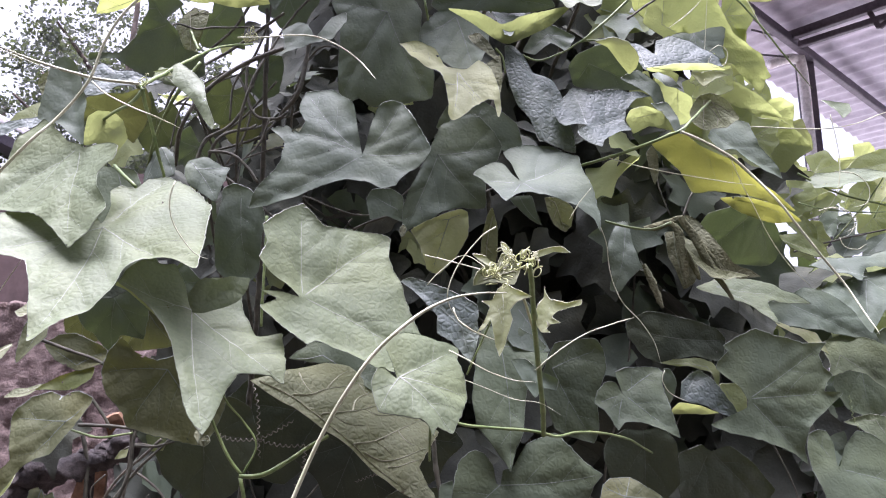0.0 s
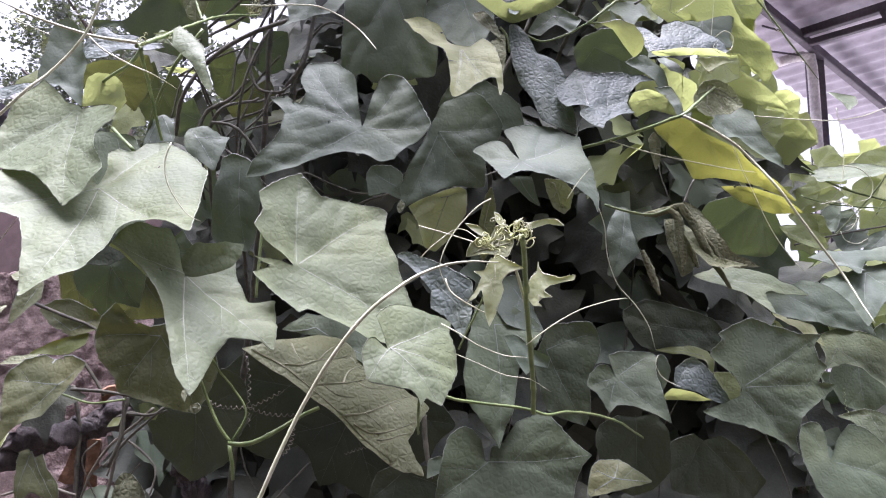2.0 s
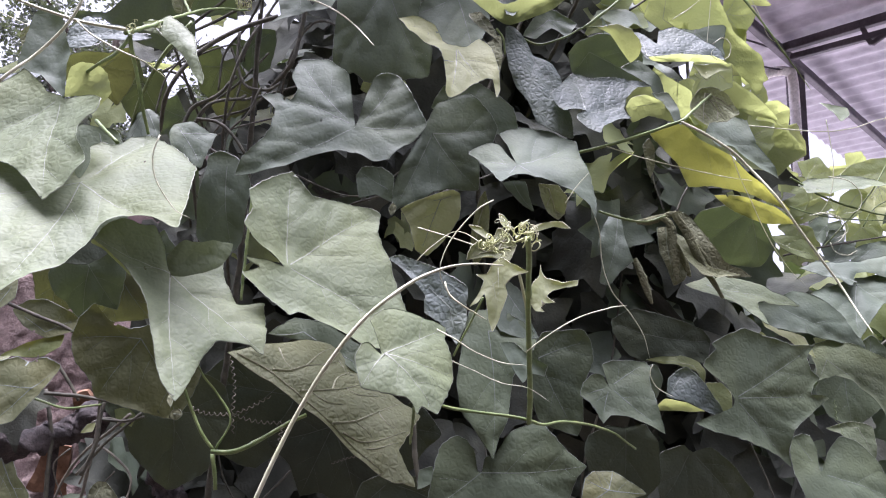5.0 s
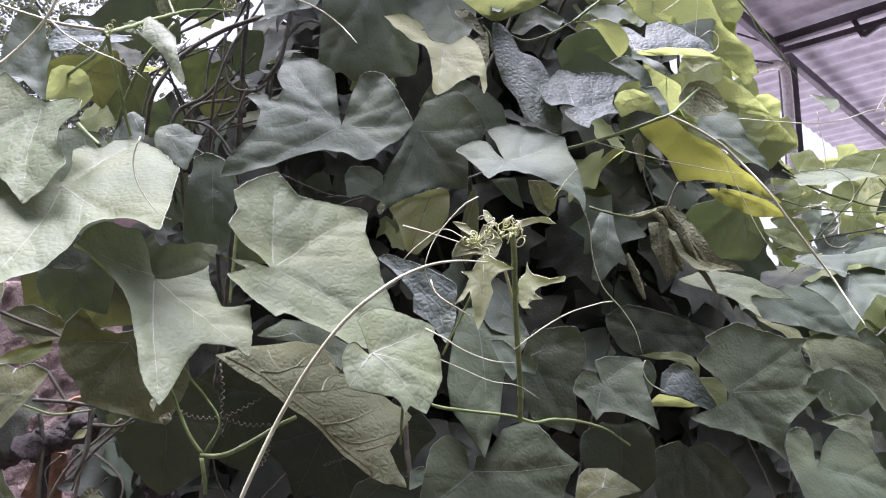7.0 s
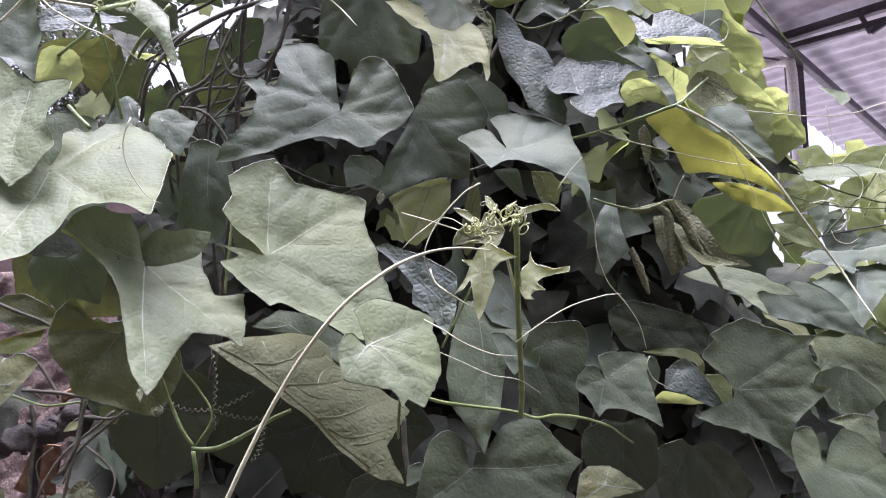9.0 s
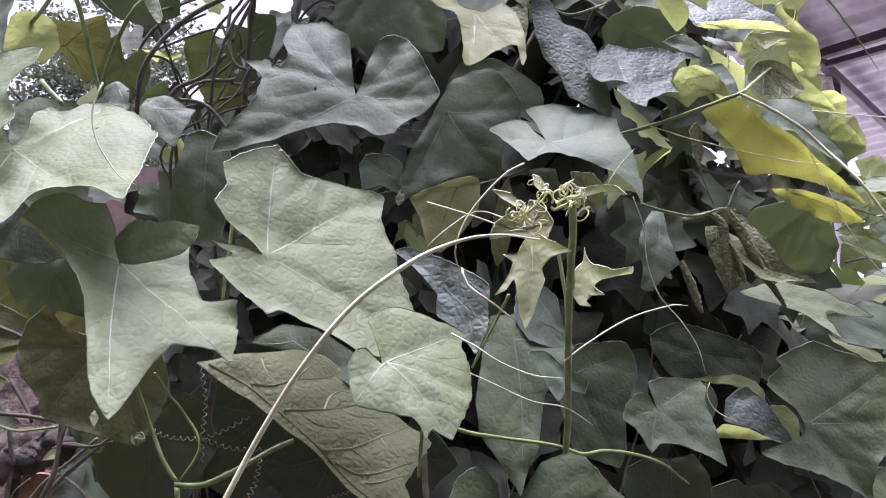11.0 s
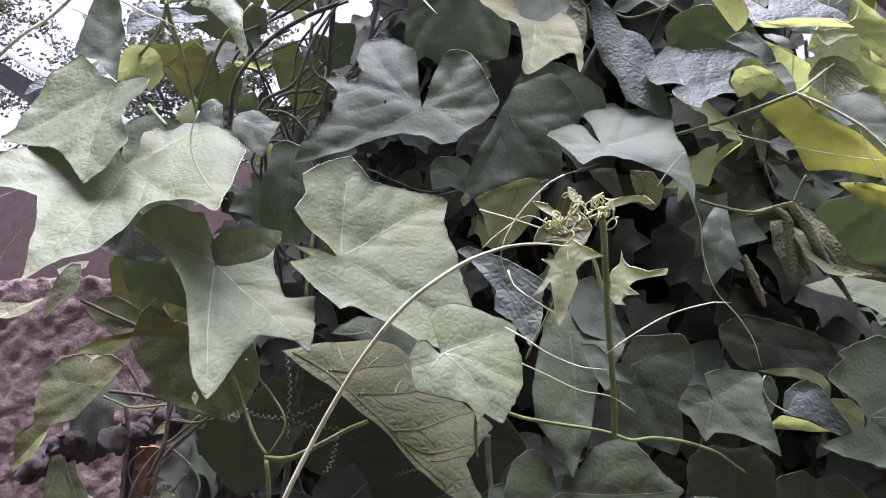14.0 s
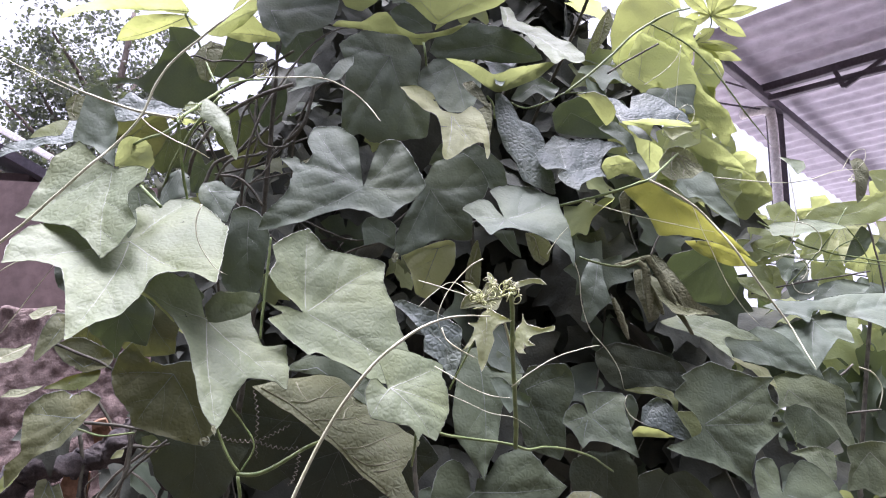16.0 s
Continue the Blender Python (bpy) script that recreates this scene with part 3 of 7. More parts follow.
def tree(at, height, spread, seed, label, leaves=5000):
    dice = random.Random(seed)
    x, y = at
    t = thing("tree", (x, y, 0), label, "tree", "trees behind")
    line = smooth_line([(x, y, 0), (x + 0.08, y, height * 0.3), (x - 0.05, y, height * 0.6), (x, y, height * 0.92)], 0.08)
    part("trunk", tube_mesh("trunk", line, [0.11 * (1 - 0.85 * i / len(line)) for i in range(len(line))], bark, 10), t)
    blobs = []
    for i in range(24):
        a, up = dice.uniform(0, 6.28), dice.uniform(0.35, 0.9)
        out = spread * (1.05 - 0.5 * up) * dice.uniform(0.5, 1.0)
        root = Vector((x, y, height * up * 0.85))
        tip = root + Vector((math.cos(a) * out, math.sin(a) * out, height * dice.uniform(0.08, 0.22)))
        mid = (root + tip) / 2 + Vector((0, 0, 0.1))
        l2 = smooth_line([root, mid, tip], 0.06)
        part("limb", tube_mesh("limb", l2, [0.035 * (1 - 0.8 * k / len(l2)) for k in range(len(l2))], bark, 6), t)
        for k in (0.35, 0.55, 0.75, 0.9, 1.05):
            q = root.lerp(tip, k) + Vector((dice.gauss(0, 0.12), dice.gauss(0, 0.12), dice.gauss(0, 0.12))) * spread
            w = spread * dice.uniform(0.09, 0.18)
            blobs.append((tuple(q), (w, w, w * 0.8)))
    part("crown", leaf_cloud("crown", blobs, leaves * 3, 0.046, tree_leaf, seed + 1), t)
    return t


tree((-2.65, 5.8), 5.4, 1.3, 11, "small dense tree with dark leaves against the sky", 8500)
tree((-4.2, 6.6), 4.7, 1.5, 12, "broad dark tree standing behind the shed", 8000)
tree((-6.3, 6.4), 7.2, 1.6, 15, "tall dark tree rising over the shed roof", 8000)
tree((-2.1, 4.6), 3.5, 0.8, 14, "young leafy tree standing beside the shed", 4500)
tree((-1.5, 7.4), 5.2, 1.2, 13, "dark leafy tree standing behind the vines", 5000)

# ---- the vines ----
left_vine = thing("climbing_vine", (-0.35, 1.15, 0), "squash vine with broad pale green drooping lobed leaves", "vine", "climbing vines")
centre_vine = thing("climbing_vine", (0.05, 1.15, 0), "squash vine with a young budding shoot and wide leaves", "vine", "climbing vines")
upper_vine = thing("climbing_vine", (0.1, 1.3, 0), "tall squash vine with dark green overlapping lobed leaves", "vine", "climbing vines")
right_vine = thing("climbing_vine", (0.5, 1.3, 0), "squash vine with dark leaves and a dried hanging leaf", "vine", "climbing vines")
top_vine = thing("climbing_vine", (0.2, 1.45, 0), "squash vine top with sunlit yellow-green leaves", "vine", "climbing vines")
far_vine = thing("climbing_vine", (1.0, 1.6, 0), "low squash vine with bright leaves and curling tendrils", "vine", "climbing vines")
shrub_vine = thing("shrub", (0.62, 1.75, 0), "tall shrub with yellow-green leaves of narrow leaflets", "shrub")
back_vine = thing("climbing_vine", (0.3, 1.7, 0), "dense inner vine thicket with shaded leaves and stems", "vine", "climbing vines")

# leaves of the left shoots
shoulder_leaf = leaf(left_vine, pose(-0.412, 0.795, 1.788, -61, 20, 174), broad, "4:148 355:134 344:123 343:85 340:65 331:62 318:65 303:59 297:45 286:22 322:7 268:1 135:24 143:38 145:74 134:79 123:86 97:90 75:107 69:124 52:108 27:101 12:122", 0.147, 0.10, 0.10, 0.20)
# Two lobes of the same leaf: shade and backlight put into their materials.
lobe(shoulder_leaf, pose(-0.417, 0.806, 1.792, 81, -21, -6), mature, "0:136 6:119 9:89 14:56 17:21 14:3 334:21 333:49 323:77 339:97 352:130", 0.136, 0.00, 0.00, 0.00)
lobe(shoulder_leaf, pose(-0.415, 0.804, 1.792, 106, 44, 21), young, "30:49 11:52 356:53 334:45 322:35 318:17 328:2 25:13 41:23 54:36 43:41", 0.053, 0.00, 0.00, 0.00)
leaf(left_vine, pose(-0.371, 0.778, 1.690, -48, -2, -177), broad, "3:170 9:137 21:104 36:87 47:93 54:111 55:136 74:124 86:111 112:83 141:44 149:9 175:38 167:75 174:86 188:83 190:105 200:116 216:111 236:111 252:116 277:118 304:151 304:129 305:105 313:85 327:86 336:108 345:132 355:147", 0.170, 0.05, 0.15, 0.00)
drooping_leaf = leaf(left_vine, pose(-0.270, 0.785, 1.598, -48, -6, -147), broad, "357.6:157.8 2.5:138.3 6.2:111.5 12.2:78.8 24.2:55.1 46.8:42.8 81.2:46.2 98.6:65.7 100.2:79.3 118.3:76.5 141.4:71.0 161.8:60.7 167.7:36.2 162.3:5.0 192.8:20.9 198.6:45.6 214.8:62.2 229.2:79.7 242.3:60.2 271.0:57.7 291.1:72.8 286.0:97.4 303.6:112.7 316.5:130.5 317.4:113.6 331.6:94.9 344.1:110.8 353.4:141.6", 0.171, 0.10, 0.30, 0.30)
lobe(drooping_leaf, pose(-0.264, 0.770, 1.595, 102, 54, 37), broad, "351:1 288:19 310:33 319:39 337:43 347:56 0:71 9:62 18:49 22:34 32:13", 0.071, 0.00, 0.40, 0.00)
lobe(drooping_leaf, pose(-0.304, 0.772, 1.596, 119, -50, -10), young, "358:48 3:49 11:44 15:25 127:1 224:2 359:16 1:37", 0.049, 0.00, 0.00, 0.00)
leaf(left_vine, pose(-0.363, 0.980, 1.546, -90, 30, -180), olive, "1.4:110.8 12.7:99.7 33.8:86.8 62.4:88.4 73.2:79.2 98.8:85.1 118.3:89.1 136.4:83.4 153.6:76.0 147.5:49.5 160.1:18.9 229.9:19.1 269.1:37.5 302.7:66.9 328.3:89.1 351.2:102.3", 0.112, 0.10, 0.00)
leaf(left_vine, pose(-0.500, 1.000, 1.479, -67, -32, 167), olive, "2.8:121.2 13.9:105.1 17.6:79.8 59.4:76.3 84.8:65.3 109.1:51.8 125.9:37.6 147.6:42.9 183.6:42.4 222.9:18.5 315.3:22.6 339.6:45.6 3.4:74.6 1.8:99.4", 0.119, 0.10, 0.00)
leaf(left_vine, pose(-0.543, 1.100, 1.558, 67, -59, 20), olive, "0.9:70.9 22.0:60.3 49.2:50.0 119.6:47.8 148.9:38.8 217.8:9.8 344.6:35.6", 0.068, 0.10, 0.00)
leaf(left_vine, pose(-0.516, 1.100, 1.555, -53, -61, 146), spotted, "3.1:90.2 8.5:59.3 16.9:24.4 63.4:0.0 294.5:18.9 330.2:41.7", 0.087, 0.10, 0.00)
leaf(left_vine, pose(-0.515, 0.950, 1.606, -72, -21, 174), olive, "3.6:61.4 42.6:32.2 117.7:25.5 153.0:16.6 315.2:22.8 347.5:36.7", 0.062, 0.10, 0.00)
leaf(left_vine, pose(-0.554, 0.950, 1.575, -28, -20, 148), underside, "10.5:59.4 34.7:52.1 31.4:37.9 20.7:17.3 115.6:3.7 317.1:31.4 344.3:49.1", 0.062, 0.10, 0.00)
leaf(left_vine, pose(-0.601, 1.100, 1.651, -28, -19, 149), underside, "11.0:40.5 46.5:25.6 118.9:4.7 302.8:23.8 331.6:29.7 346.5:43.2", 0.043, 0.10, 0.00)
leaf(left_vine, pose(-0.285, 1.000, 1.786, -84, 11, -179), mature, "1.9:116.5 18.6:114.1 28.7:102.6 45.4:57.1 77.5:32.1 131.5:30.4 167.3:24.1 230.4:17.9 287.9:26.5 316.6:43.7 346.9:75.6 355.7:106.0", 0.123, 0.20, 0.00)
leaf(left_vine, pose(-0.340, 0.970, 1.819, 20, 72, -69), mature, "356.0:42.7 62.7:57.6 72.0:47.6 121.9:23.7 166.0:18.5 232.6:24.5 292.0:24.6 345.3:33.6", 0.044, 0.10, 0.00)
leaf(left_vine, pose(-0.396, 0.980, 1.855, -73, -12, 176), mature, "2.3:63.8 15.1:41.3 49.9:13.1 188.0:4.7 283.9:21.3 317.5:51.2 341.2:52.1", 0.065, 0.10, 0.00)
leaf(left_vine, pose(-0.582, 1.050, 1.920, -34, -46, 134), rough_leaf, "9.8:128.8 20.9:120.2 30.3:98.9 34.0:62.6 52.9:42.9 88.1:88.0 95.7:64.3 87.6:9.4 8.9:29.9 12.2:73.1 10.9:107.4", 0.124, 0.10, 0.00)
leaf(left_vine, pose(-0.578, 1.000, 1.977, -79, 4, -179), underside, "2.8:45.8 31.7:25.0 53.1:14.5 170.0:2.2 277.9:15.4 326.9:31.3 346.3:44.1", 0.049, 0.10, 0.00)
leaf(left_vine, pose(-0.350, 0.850, 1.897, -29, -54, 124), rough_leaf, "8.8:96.1 24.3:108.4 35.7:106.7 45.7:103.2 42.4:77.7 46.4:40.6 40.6:9.2 256.0:4.6 339.7:24.6 10.3:60.4 2.0:71.1", 0.093, 0.10, 0.00)
leaf(left_vine, pose(-0.305, 0.750, 1.855, -61, 39, -173), broad, "143:17 184:22 219:13 240:24 303:30 323:44 348:73 356:99 0:107 360:90 356:58 356:34 7:12 101:10", 0.107, 0.10, -0.30, 0.00)
leaf(left_vine, pose(-0.302, 0.740, 1.853, 27, -65, 60), young, "5.6:15.1 19.5:9.4 102.2:5.6 193.8:10.2 245.7:7.0", 0.014, 0.10, 0.00)
leaf(left_vine, pose(-0.501, 1.050, 1.934, 160, -48, -64), olive, "329.7:67.1 6.3:49.8 48.0:35.3 107.9:38.5 126.4:68.9 151.0:65.4 183.8:51.0 230.2:51.4 249.9:27.0 314.6:11.3", 0.042, 0.10, 0.00)
leaf(left_vine, pose(-0.628, 1.150, 1.975, -13, -54, 106), young, "7.8:101.8 27.1:86.8 44.9:70.0 53.3:49.4 7.0:37.7 351.7:61.2", 0.094, 0.10, 0.00)
leaf(left_vine, pose(-0.450, 1.100, 2.109, -129, -63, -144), mature, "360.0:146.1 4.4:142.1 355.0:95.8 4.2:57.6 58.9:38.4 79.6:58.9 121.7:48.7 154.5:42.6 109.9:9.9 232.7:17.7 257.5:46.4 241.4:73.2 256.6:99.8 284.3:99.7 308.8:94.9 330.4:94.7 351.4:105.1", 0.139, 0.10, 0.00)
leaf(left_vine, pose(-0.434, 1.150, 2.155, -79, 7, -179), underside, "1.4:78.6 19.2:58.1 47.8:36.1 93.3:13.4 201.4:18.2 256.1:31.6 306.8:35.2 340.2:47.9", 0.084, 0.10, 0.00)
# leaves of the centre shoots
leaf(centre_vine, pose(-0.159, 0.825, 1.619, -48, 48, -124), broad, "0.0:175.7 15.9:117.4 22.7:87.4 33.7:68.1 46.4:59.0 55.5:63.0 72.7:52.5 123.6:54.0 134.7:32.1 148.3:48.5 151.3:27.4 133.3:5.0 180.9:25.2 179.8:48.5 185.3:64.0 203.3:76.3 208.9:98.4 225.6:113.0 238.4:129.6 251.7:108.6 268.2:127.0 282.0:150.8 286.7:153.5 295.5:128.9 313.1:124.0 331.2:127.2 348.2:152.6", 0.176, 0.00, 0.00, 0.25)
leaf(centre_vine, pose(-0.046, 0.795, 1.530, -52, 16, -155), broad, "355.9:73.6 355.8:64.1 1.3:53.3 52.3:45.4 98.1:31.6 127.2:26.0 138.6:18.9 117.6:3.0 175.6:27.8 176.1:38.6 191.4:46.3 209.8:55.3 226.2:60.9 241.8:71.7 255.2:90.6 265.1:77.9 285.8:75.9 302.4:76.9 318.8:75.5 340.2:81.0 342.6:76.2 348.4:67.3", 0.079, 0.15, -0.15, 0.20)
leaf(centre_vine, pose(-0.227, 0.900, 1.531, -48, 43, -125), underside, "121:6 299:28 301:56 299:105 303:139 318:159 330:194 333:232 336:245 343:234 353:226 357:243 358:254 0:262 1:248 3:238 4:209 4:185 2:146 2:113 2:87 2:60 11:29", 0.262, 0.00, -0.60, 0.00, "-1,6 -9,43 -7,88 -1,142 7,190 8,224; -2,142 -24,162 -57,178 -104,198; -12,90 -41,117 -59,129 -93,147; -13,48 -26,65 -46,74 -72,90 -95,100; -2,159 -6,181 -24,200 -58,220; -44,36 -34,51 -29,65; -42,118 -66,113 -98,122; -59,129 -59,146 -80,167; -24,162 -23,175 -20,190; -57,178 -49,191 -48,205; -3,192 -12,203 -34,218; -47,75 -81,76 -104,81; -21,99 -20,122 -31,140; -95,100 -85,119 -88,127")
leaf(centre_vine, pose(-0.163, 1.000, 1.566, -39, 49, -137), moss, "357.0:124.4 7.6:88.7 20.4:22.4 136.0:24.7 147.6:45.2 205.4:26.7 309.9:34.1 339.4:76.6", 0.128, 0.10, 0.00)
leaf(centre_vine, pose(0.075, 0.960, 1.574, -73, 2, -179), moss, "359.4:155.1 1.4:146.6 10.5:122.6 20.1:107.1 32.0:77.9 46.8:49.6 137.2:35.1 181.9:33.1 224.1:36.8 260.1:54.3 273.9:63.5 293.9:60.8 332.4:64.8 349.7:113.2 355.4:130.3", 0.159, 0.10, 0.00)
leaf(centre_vine, pose(0.162, 1.100, 1.553, -78, 25, -175), moss, "358.6:119.7 10.3:103.5 25.5:88.7 42.2:48.0 84.2:19.4 213.0:38.1 242.4:55.0 260.3:79.4 274.2:83.1 295.7:80.1 328.7:76.0 348.8:106.0", 0.120, 0.10, 0.00)
leaf(centre_vine, pose(0.101, 0.980, 1.626, -60, 28, -165), mature, "357.8:69.1 14.5:65.7 40.8:57.7 71.1:40.0 144.3:22.6 213.0:20.2 297.9:21.1 347.5:37.3", 0.071, 0.10, 0.00)
leaf(centre_vine, pose(0.023, 0.900, 1.593, 74, -50, 7), rough_leaf, "0:102 7:96 17:71 39:47 86:34 124:21 188:29 218:45 228:34 268:22 309:31 348:35 356:54 0:79", 0.102, 0.10, 0.00, 0.00)
leaf(centre_vine, pose(0.070, 0.940, 1.404, -76, 45, -170), moss, "99:78 122:62 163:58 180:55 192:52 200:42 206:26 165:5 302:1 239:18 263:29 261:61 274:95 291:102 302:113 310:129 316:117 326:111 339:111 1:85 66:65", 0.104, 0.10, 0.00, 0.00)
leaf(centre_vine, pose(0.041, 0.950, 1.396, -41, -61, 135), mature, "1.5:47.9 29.1:45.3 42.8:32.0 11.0:27.1", 0.048, 0.10, 0.00)
leaf(centre_vine, pose(0.238, 1.000, 1.384, -6, 68, -97), olive, "358.2:50.1 141.6:42.6 204.4:32.6 238.1:28.9 289.8:28.4 333.2:33.4", 0.049, 0.10, 0.00)
leaf(centre_vine, pose(0.009, 1.030, 1.763, -90, -10, 180), yellowing, "0.1:80.5 13.8:79.8 38.2:57.5 63.5:57.9 77.1:31.3 211.5:19.4 238.8:29.4 304.0:37.6 343.1:58.7", 0.082, 0.10, 0.00)
leaf(centre_vine, pose(-0.072, 1.120, 1.802, -90, -60, 180), mature, "9.9:45.6 50.6:53.0 69.7:52.8 101.7:36.7 143.0:22.2 276.1:21.4 0.7:21.6", 0.043, 0.10, 0.00)
leaf(centre_vine, pose(0.074, 1.060, 1.774, -90, -7, 180), underside, "359.3:97.2 7.2:76.9 17.5:41.9 80.5:9.2 171.7:14.3 332.6:19.8 346.7:55.9 353.2:82.9", 0.094, 0.10, 0.00)
# leaves of the right shoots
leaf(right_vine, pose(0.117, 1.080, 1.810, -90, 37, -180), mature, "358.5:52.3 12.4:36.1 53.7:15.5 124.1:17.1 216.0:3.9 298.2:19.2 342.4:30.9", 0.053, 0.10, 0.00)
leaf(right_vine, pose(0.170, 1.080, 1.803, -90, 17, -180), underside, "358.7:49.1 15.8:38.2 41.8:21.8 133.3:16.0 265.4:15.3 311.3:31.5 343.2:44.2", 0.050, 0.10, 0.00)
# leaves of the upper shoots
leaf(upper_vine, pose(-0.104, 0.912, 1.820, -67, -59, 160), mature, "3:162 11:145 17:124 26:109 42:110 49:136 55:119 53:98 62:96 69:119 81:138 96:119 107:80 106:40 85:3 130:30 130:53 133:77 150:94 176:84 204:89 220:75 237:63 257:63 273:56 291:42 330:44 348:67 354:107", 0.162, 0.10, -0.10, 0.00)
leaf(upper_vine, pose(-0.088, 1.060, 2.110, -93, -26, -179), mature, "2:190 2:163 9:135 17:114 29:92 53:77 77:92 106:70 190:47 241:54 287:71 297:123 308:158 327:151 338:153 344:153 352:147 357:166", 0.190, 0.10, 0.00, 0.00)
leaf(upper_vine, pose(0.021, 1.080, 2.111, -61, -54, 156), mature, "5.4:96.3 13.2:62.6 58.3:33.7 216.6:30.1 252.6:67.7 283.5:107.8 304.2:108.0 329.7:82.4", 0.098, 0.10, 0.00)
leaf(upper_vine, pose(-0.007, 1.040, 1.865, -84, -22, 178), mature, "0.9:131.5 9.9:99.0 14.8:73.1 31.8:30.9 127.1:19.4 163.9:51.6 194.7:86.3 222.1:91.6 238.8:96.2 253.3:88.4 271.9:76.7 297.5:107.0 308.8:96.4 317.7:88.5 333.8:89.7 348.5:111.4 358.1:119.2", 0.135, 0.10, 0.00)
leaf(upper_vine, pose(0.049, 1.120, 1.942, -70, 55, -163), mature, "359.6:96.7 12.3:58.2 113.4:23.5 142.6:59.9 189.4:56.2 258.3:52.4 321.4:70.8", 0.096, 0.10, 0.00)
leaf(upper_vine, pose(0.020, 0.990, 1.976, -60, -5, -179), yellowing, "123:107 130:90 140:55 111:16 255:15 231:40 266:50 299:70 317:99 324:108 317:82 326:73 344:84 355:97 1:100 4:93 6:70 26:35 82:32 102:63 105:72 118:92", 0.100, 0.15, 0.00, 0.00)
leaf(upper_vine, pose(0.053, 1.020, 2.045, -65, 27, -168), dried, "357.9:60.3 7.9:39.5 46.3:21.7 114.1:16.1 230.5:7.7 342.5:26.0", 0.059, 0.10, 0.00)
leaf(upper_vine, pose(0.086, 1.010, 2.001, -68, -5, 178), dried, "359.9:88.4 11.6:58.5 42.8:31.4 60.7:30.6 159.7:6.8 352.2:31.6 357.1:60.9", 0.096, 0.10, 0.00)
leaf(upper_vine, pose(0.100, 1.032, 2.035, -72, 23, -172), rough_leaf, "357.3:201.3 5.7:184.0 10.9:168.8 12.8:133.7 18.5:104.0 25.5:70.6 35.4:30.9 134.9:6.1 271.4:8.4 329.4:30.0 343.8:55.8 335.9:87.7 343.4:116.0 351.3:150.6 353.3:174.1", 0.212, 0.10, -0.60)
leaf(upper_vine, pose(0.207, 0.988, 1.887, 47, 43, -26), rough_leaf, "255:60 291:75 304:95 318:84 340:104 356:130 2:141 0:111 4:82 18:64 35:66 54:40 95:34 115:45 140:36 165:32 183:23 206:9 262:2 243:11 218:32 240:46", 0.141, 0.00, 0.00, 0.00)
leaf(upper_vine, pose(0.106, 0.952, 1.795, -43, 28, -153), mature, "340.6:119.7 336.9:107.0 335.4:80.0 336.8:55.2 6.8:27.8 59.5:33.3 67.5:49.7 105.7:41.2 134.0:52.9 139.7:66.6 161.5:62.0 183.3:57.7 190.5:50.4 184.5:16.9 178.0:3.7 202.8:45.1 201.5:71.6 214.5:83.5 244.3:101.0 271.5:107.1 288.8:93.5 309.0:96.4 329.7:110.4", 0.142, 0.40, 0.00)
leaf(upper_vine, pose(0.102, 1.030, 2.041, 128, 53, 32), young, "359.9:109.2 8.5:68.0 16.8:19.4 117.5:1.9 207.9:12.4 235.1:66.1 235.9:105.3 250.1:67.2 259.3:47.3 272.7:30.3 305.6:31.6 323.9:42.1 347.9:68.3", 0.107, 0.10, 0.50)
leaf(upper_vine, pose(-0.033, 1.080, 2.158, 172, -51, -80), young, "357.7:163.0 2.1:151.9 5.8:112.0 20.3:91.4 26.8:77.3 19.7:49.1 27.3:16.2 142.5:25.1 149.8:55.7 150.7:87.1 159.7:53.2 170.3:12.1 260.9:9.8 331.6:24.6 355.8:58.6 358.9:109.8", 0.161, 0.10, 0.00)
leaf(upper_vine, pose(-0.007, 1.100, 2.208, 161, 42, 63), young, "354.9:170.3 4.1:110.6 7.1:57.4 106.8:6.1 205.1:20.8 228.2:53.7 229.0:89.6 251.1:94.3 325.2:120.7", 0.133, 0.10, 0.00)
leaf(upper_vine, pose(-0.044, 1.150, 2.233, 90, -83, 0), mature, "343.6:43.1 16.4:59.9 48.2:50.6 80.4:30.1 152.5:20.3 203.9:32.0 284.4:26.2", 0.065, 0.10, 0.00)
leaf(upper_vine, pose(0.117, 1.100, 2.208, -42, 21, -158), broad, "346:182 354:187 357:169 5:179 8:174 4:110 359:61 18:37 106:5 209:128 217:120 255:40 317:68 333:115 338:160", 0.186, 0.10, 0.00, 0.00)
leaf(upper_vine, pose(0.095, 1.130, 2.183, -123, -79, -148), mature, "2.4:115.7 20.0:102.6 53.0:60.9 127.3:41.8 181.3:68.8 202.4:98.0 234.6:46.8 325.3:42.1 342.5:91.8", 0.116, 0.10, 0.00)
leaf(upper_vine, pose(0.173, 1.120, 2.102, -40, 68, -132), mature, "343.7:47.7 32.9:44.6 62.8:20.6 102.6:47.9 123.4:56.8 160.1:26.1 257.4:21.0 324.4:28.5", 0.042, 0.10, 0.00)
leaf(upper_vine, pose(0.247, 1.150, 2.065, -127, 62, 146), mature, "1.5:98.7 38.9:51.5 99.5:44.8 145.7:37.2 190.1:26.2 277.6:37.5 315.4:67.1 336.4:91.8", 0.094, 0.10, 0.00)
leaf(upper_vine, pose(0.286, 1.040, 1.991, 133, -40, -31), yellowing, "0.4:75.4 21.4:63.4 42.7:49.6 69.8:30.8 81.4:15.1 359.1:4.2 5.2:31.0 7.3:56.1", 0.077, 0.10, 0.00)
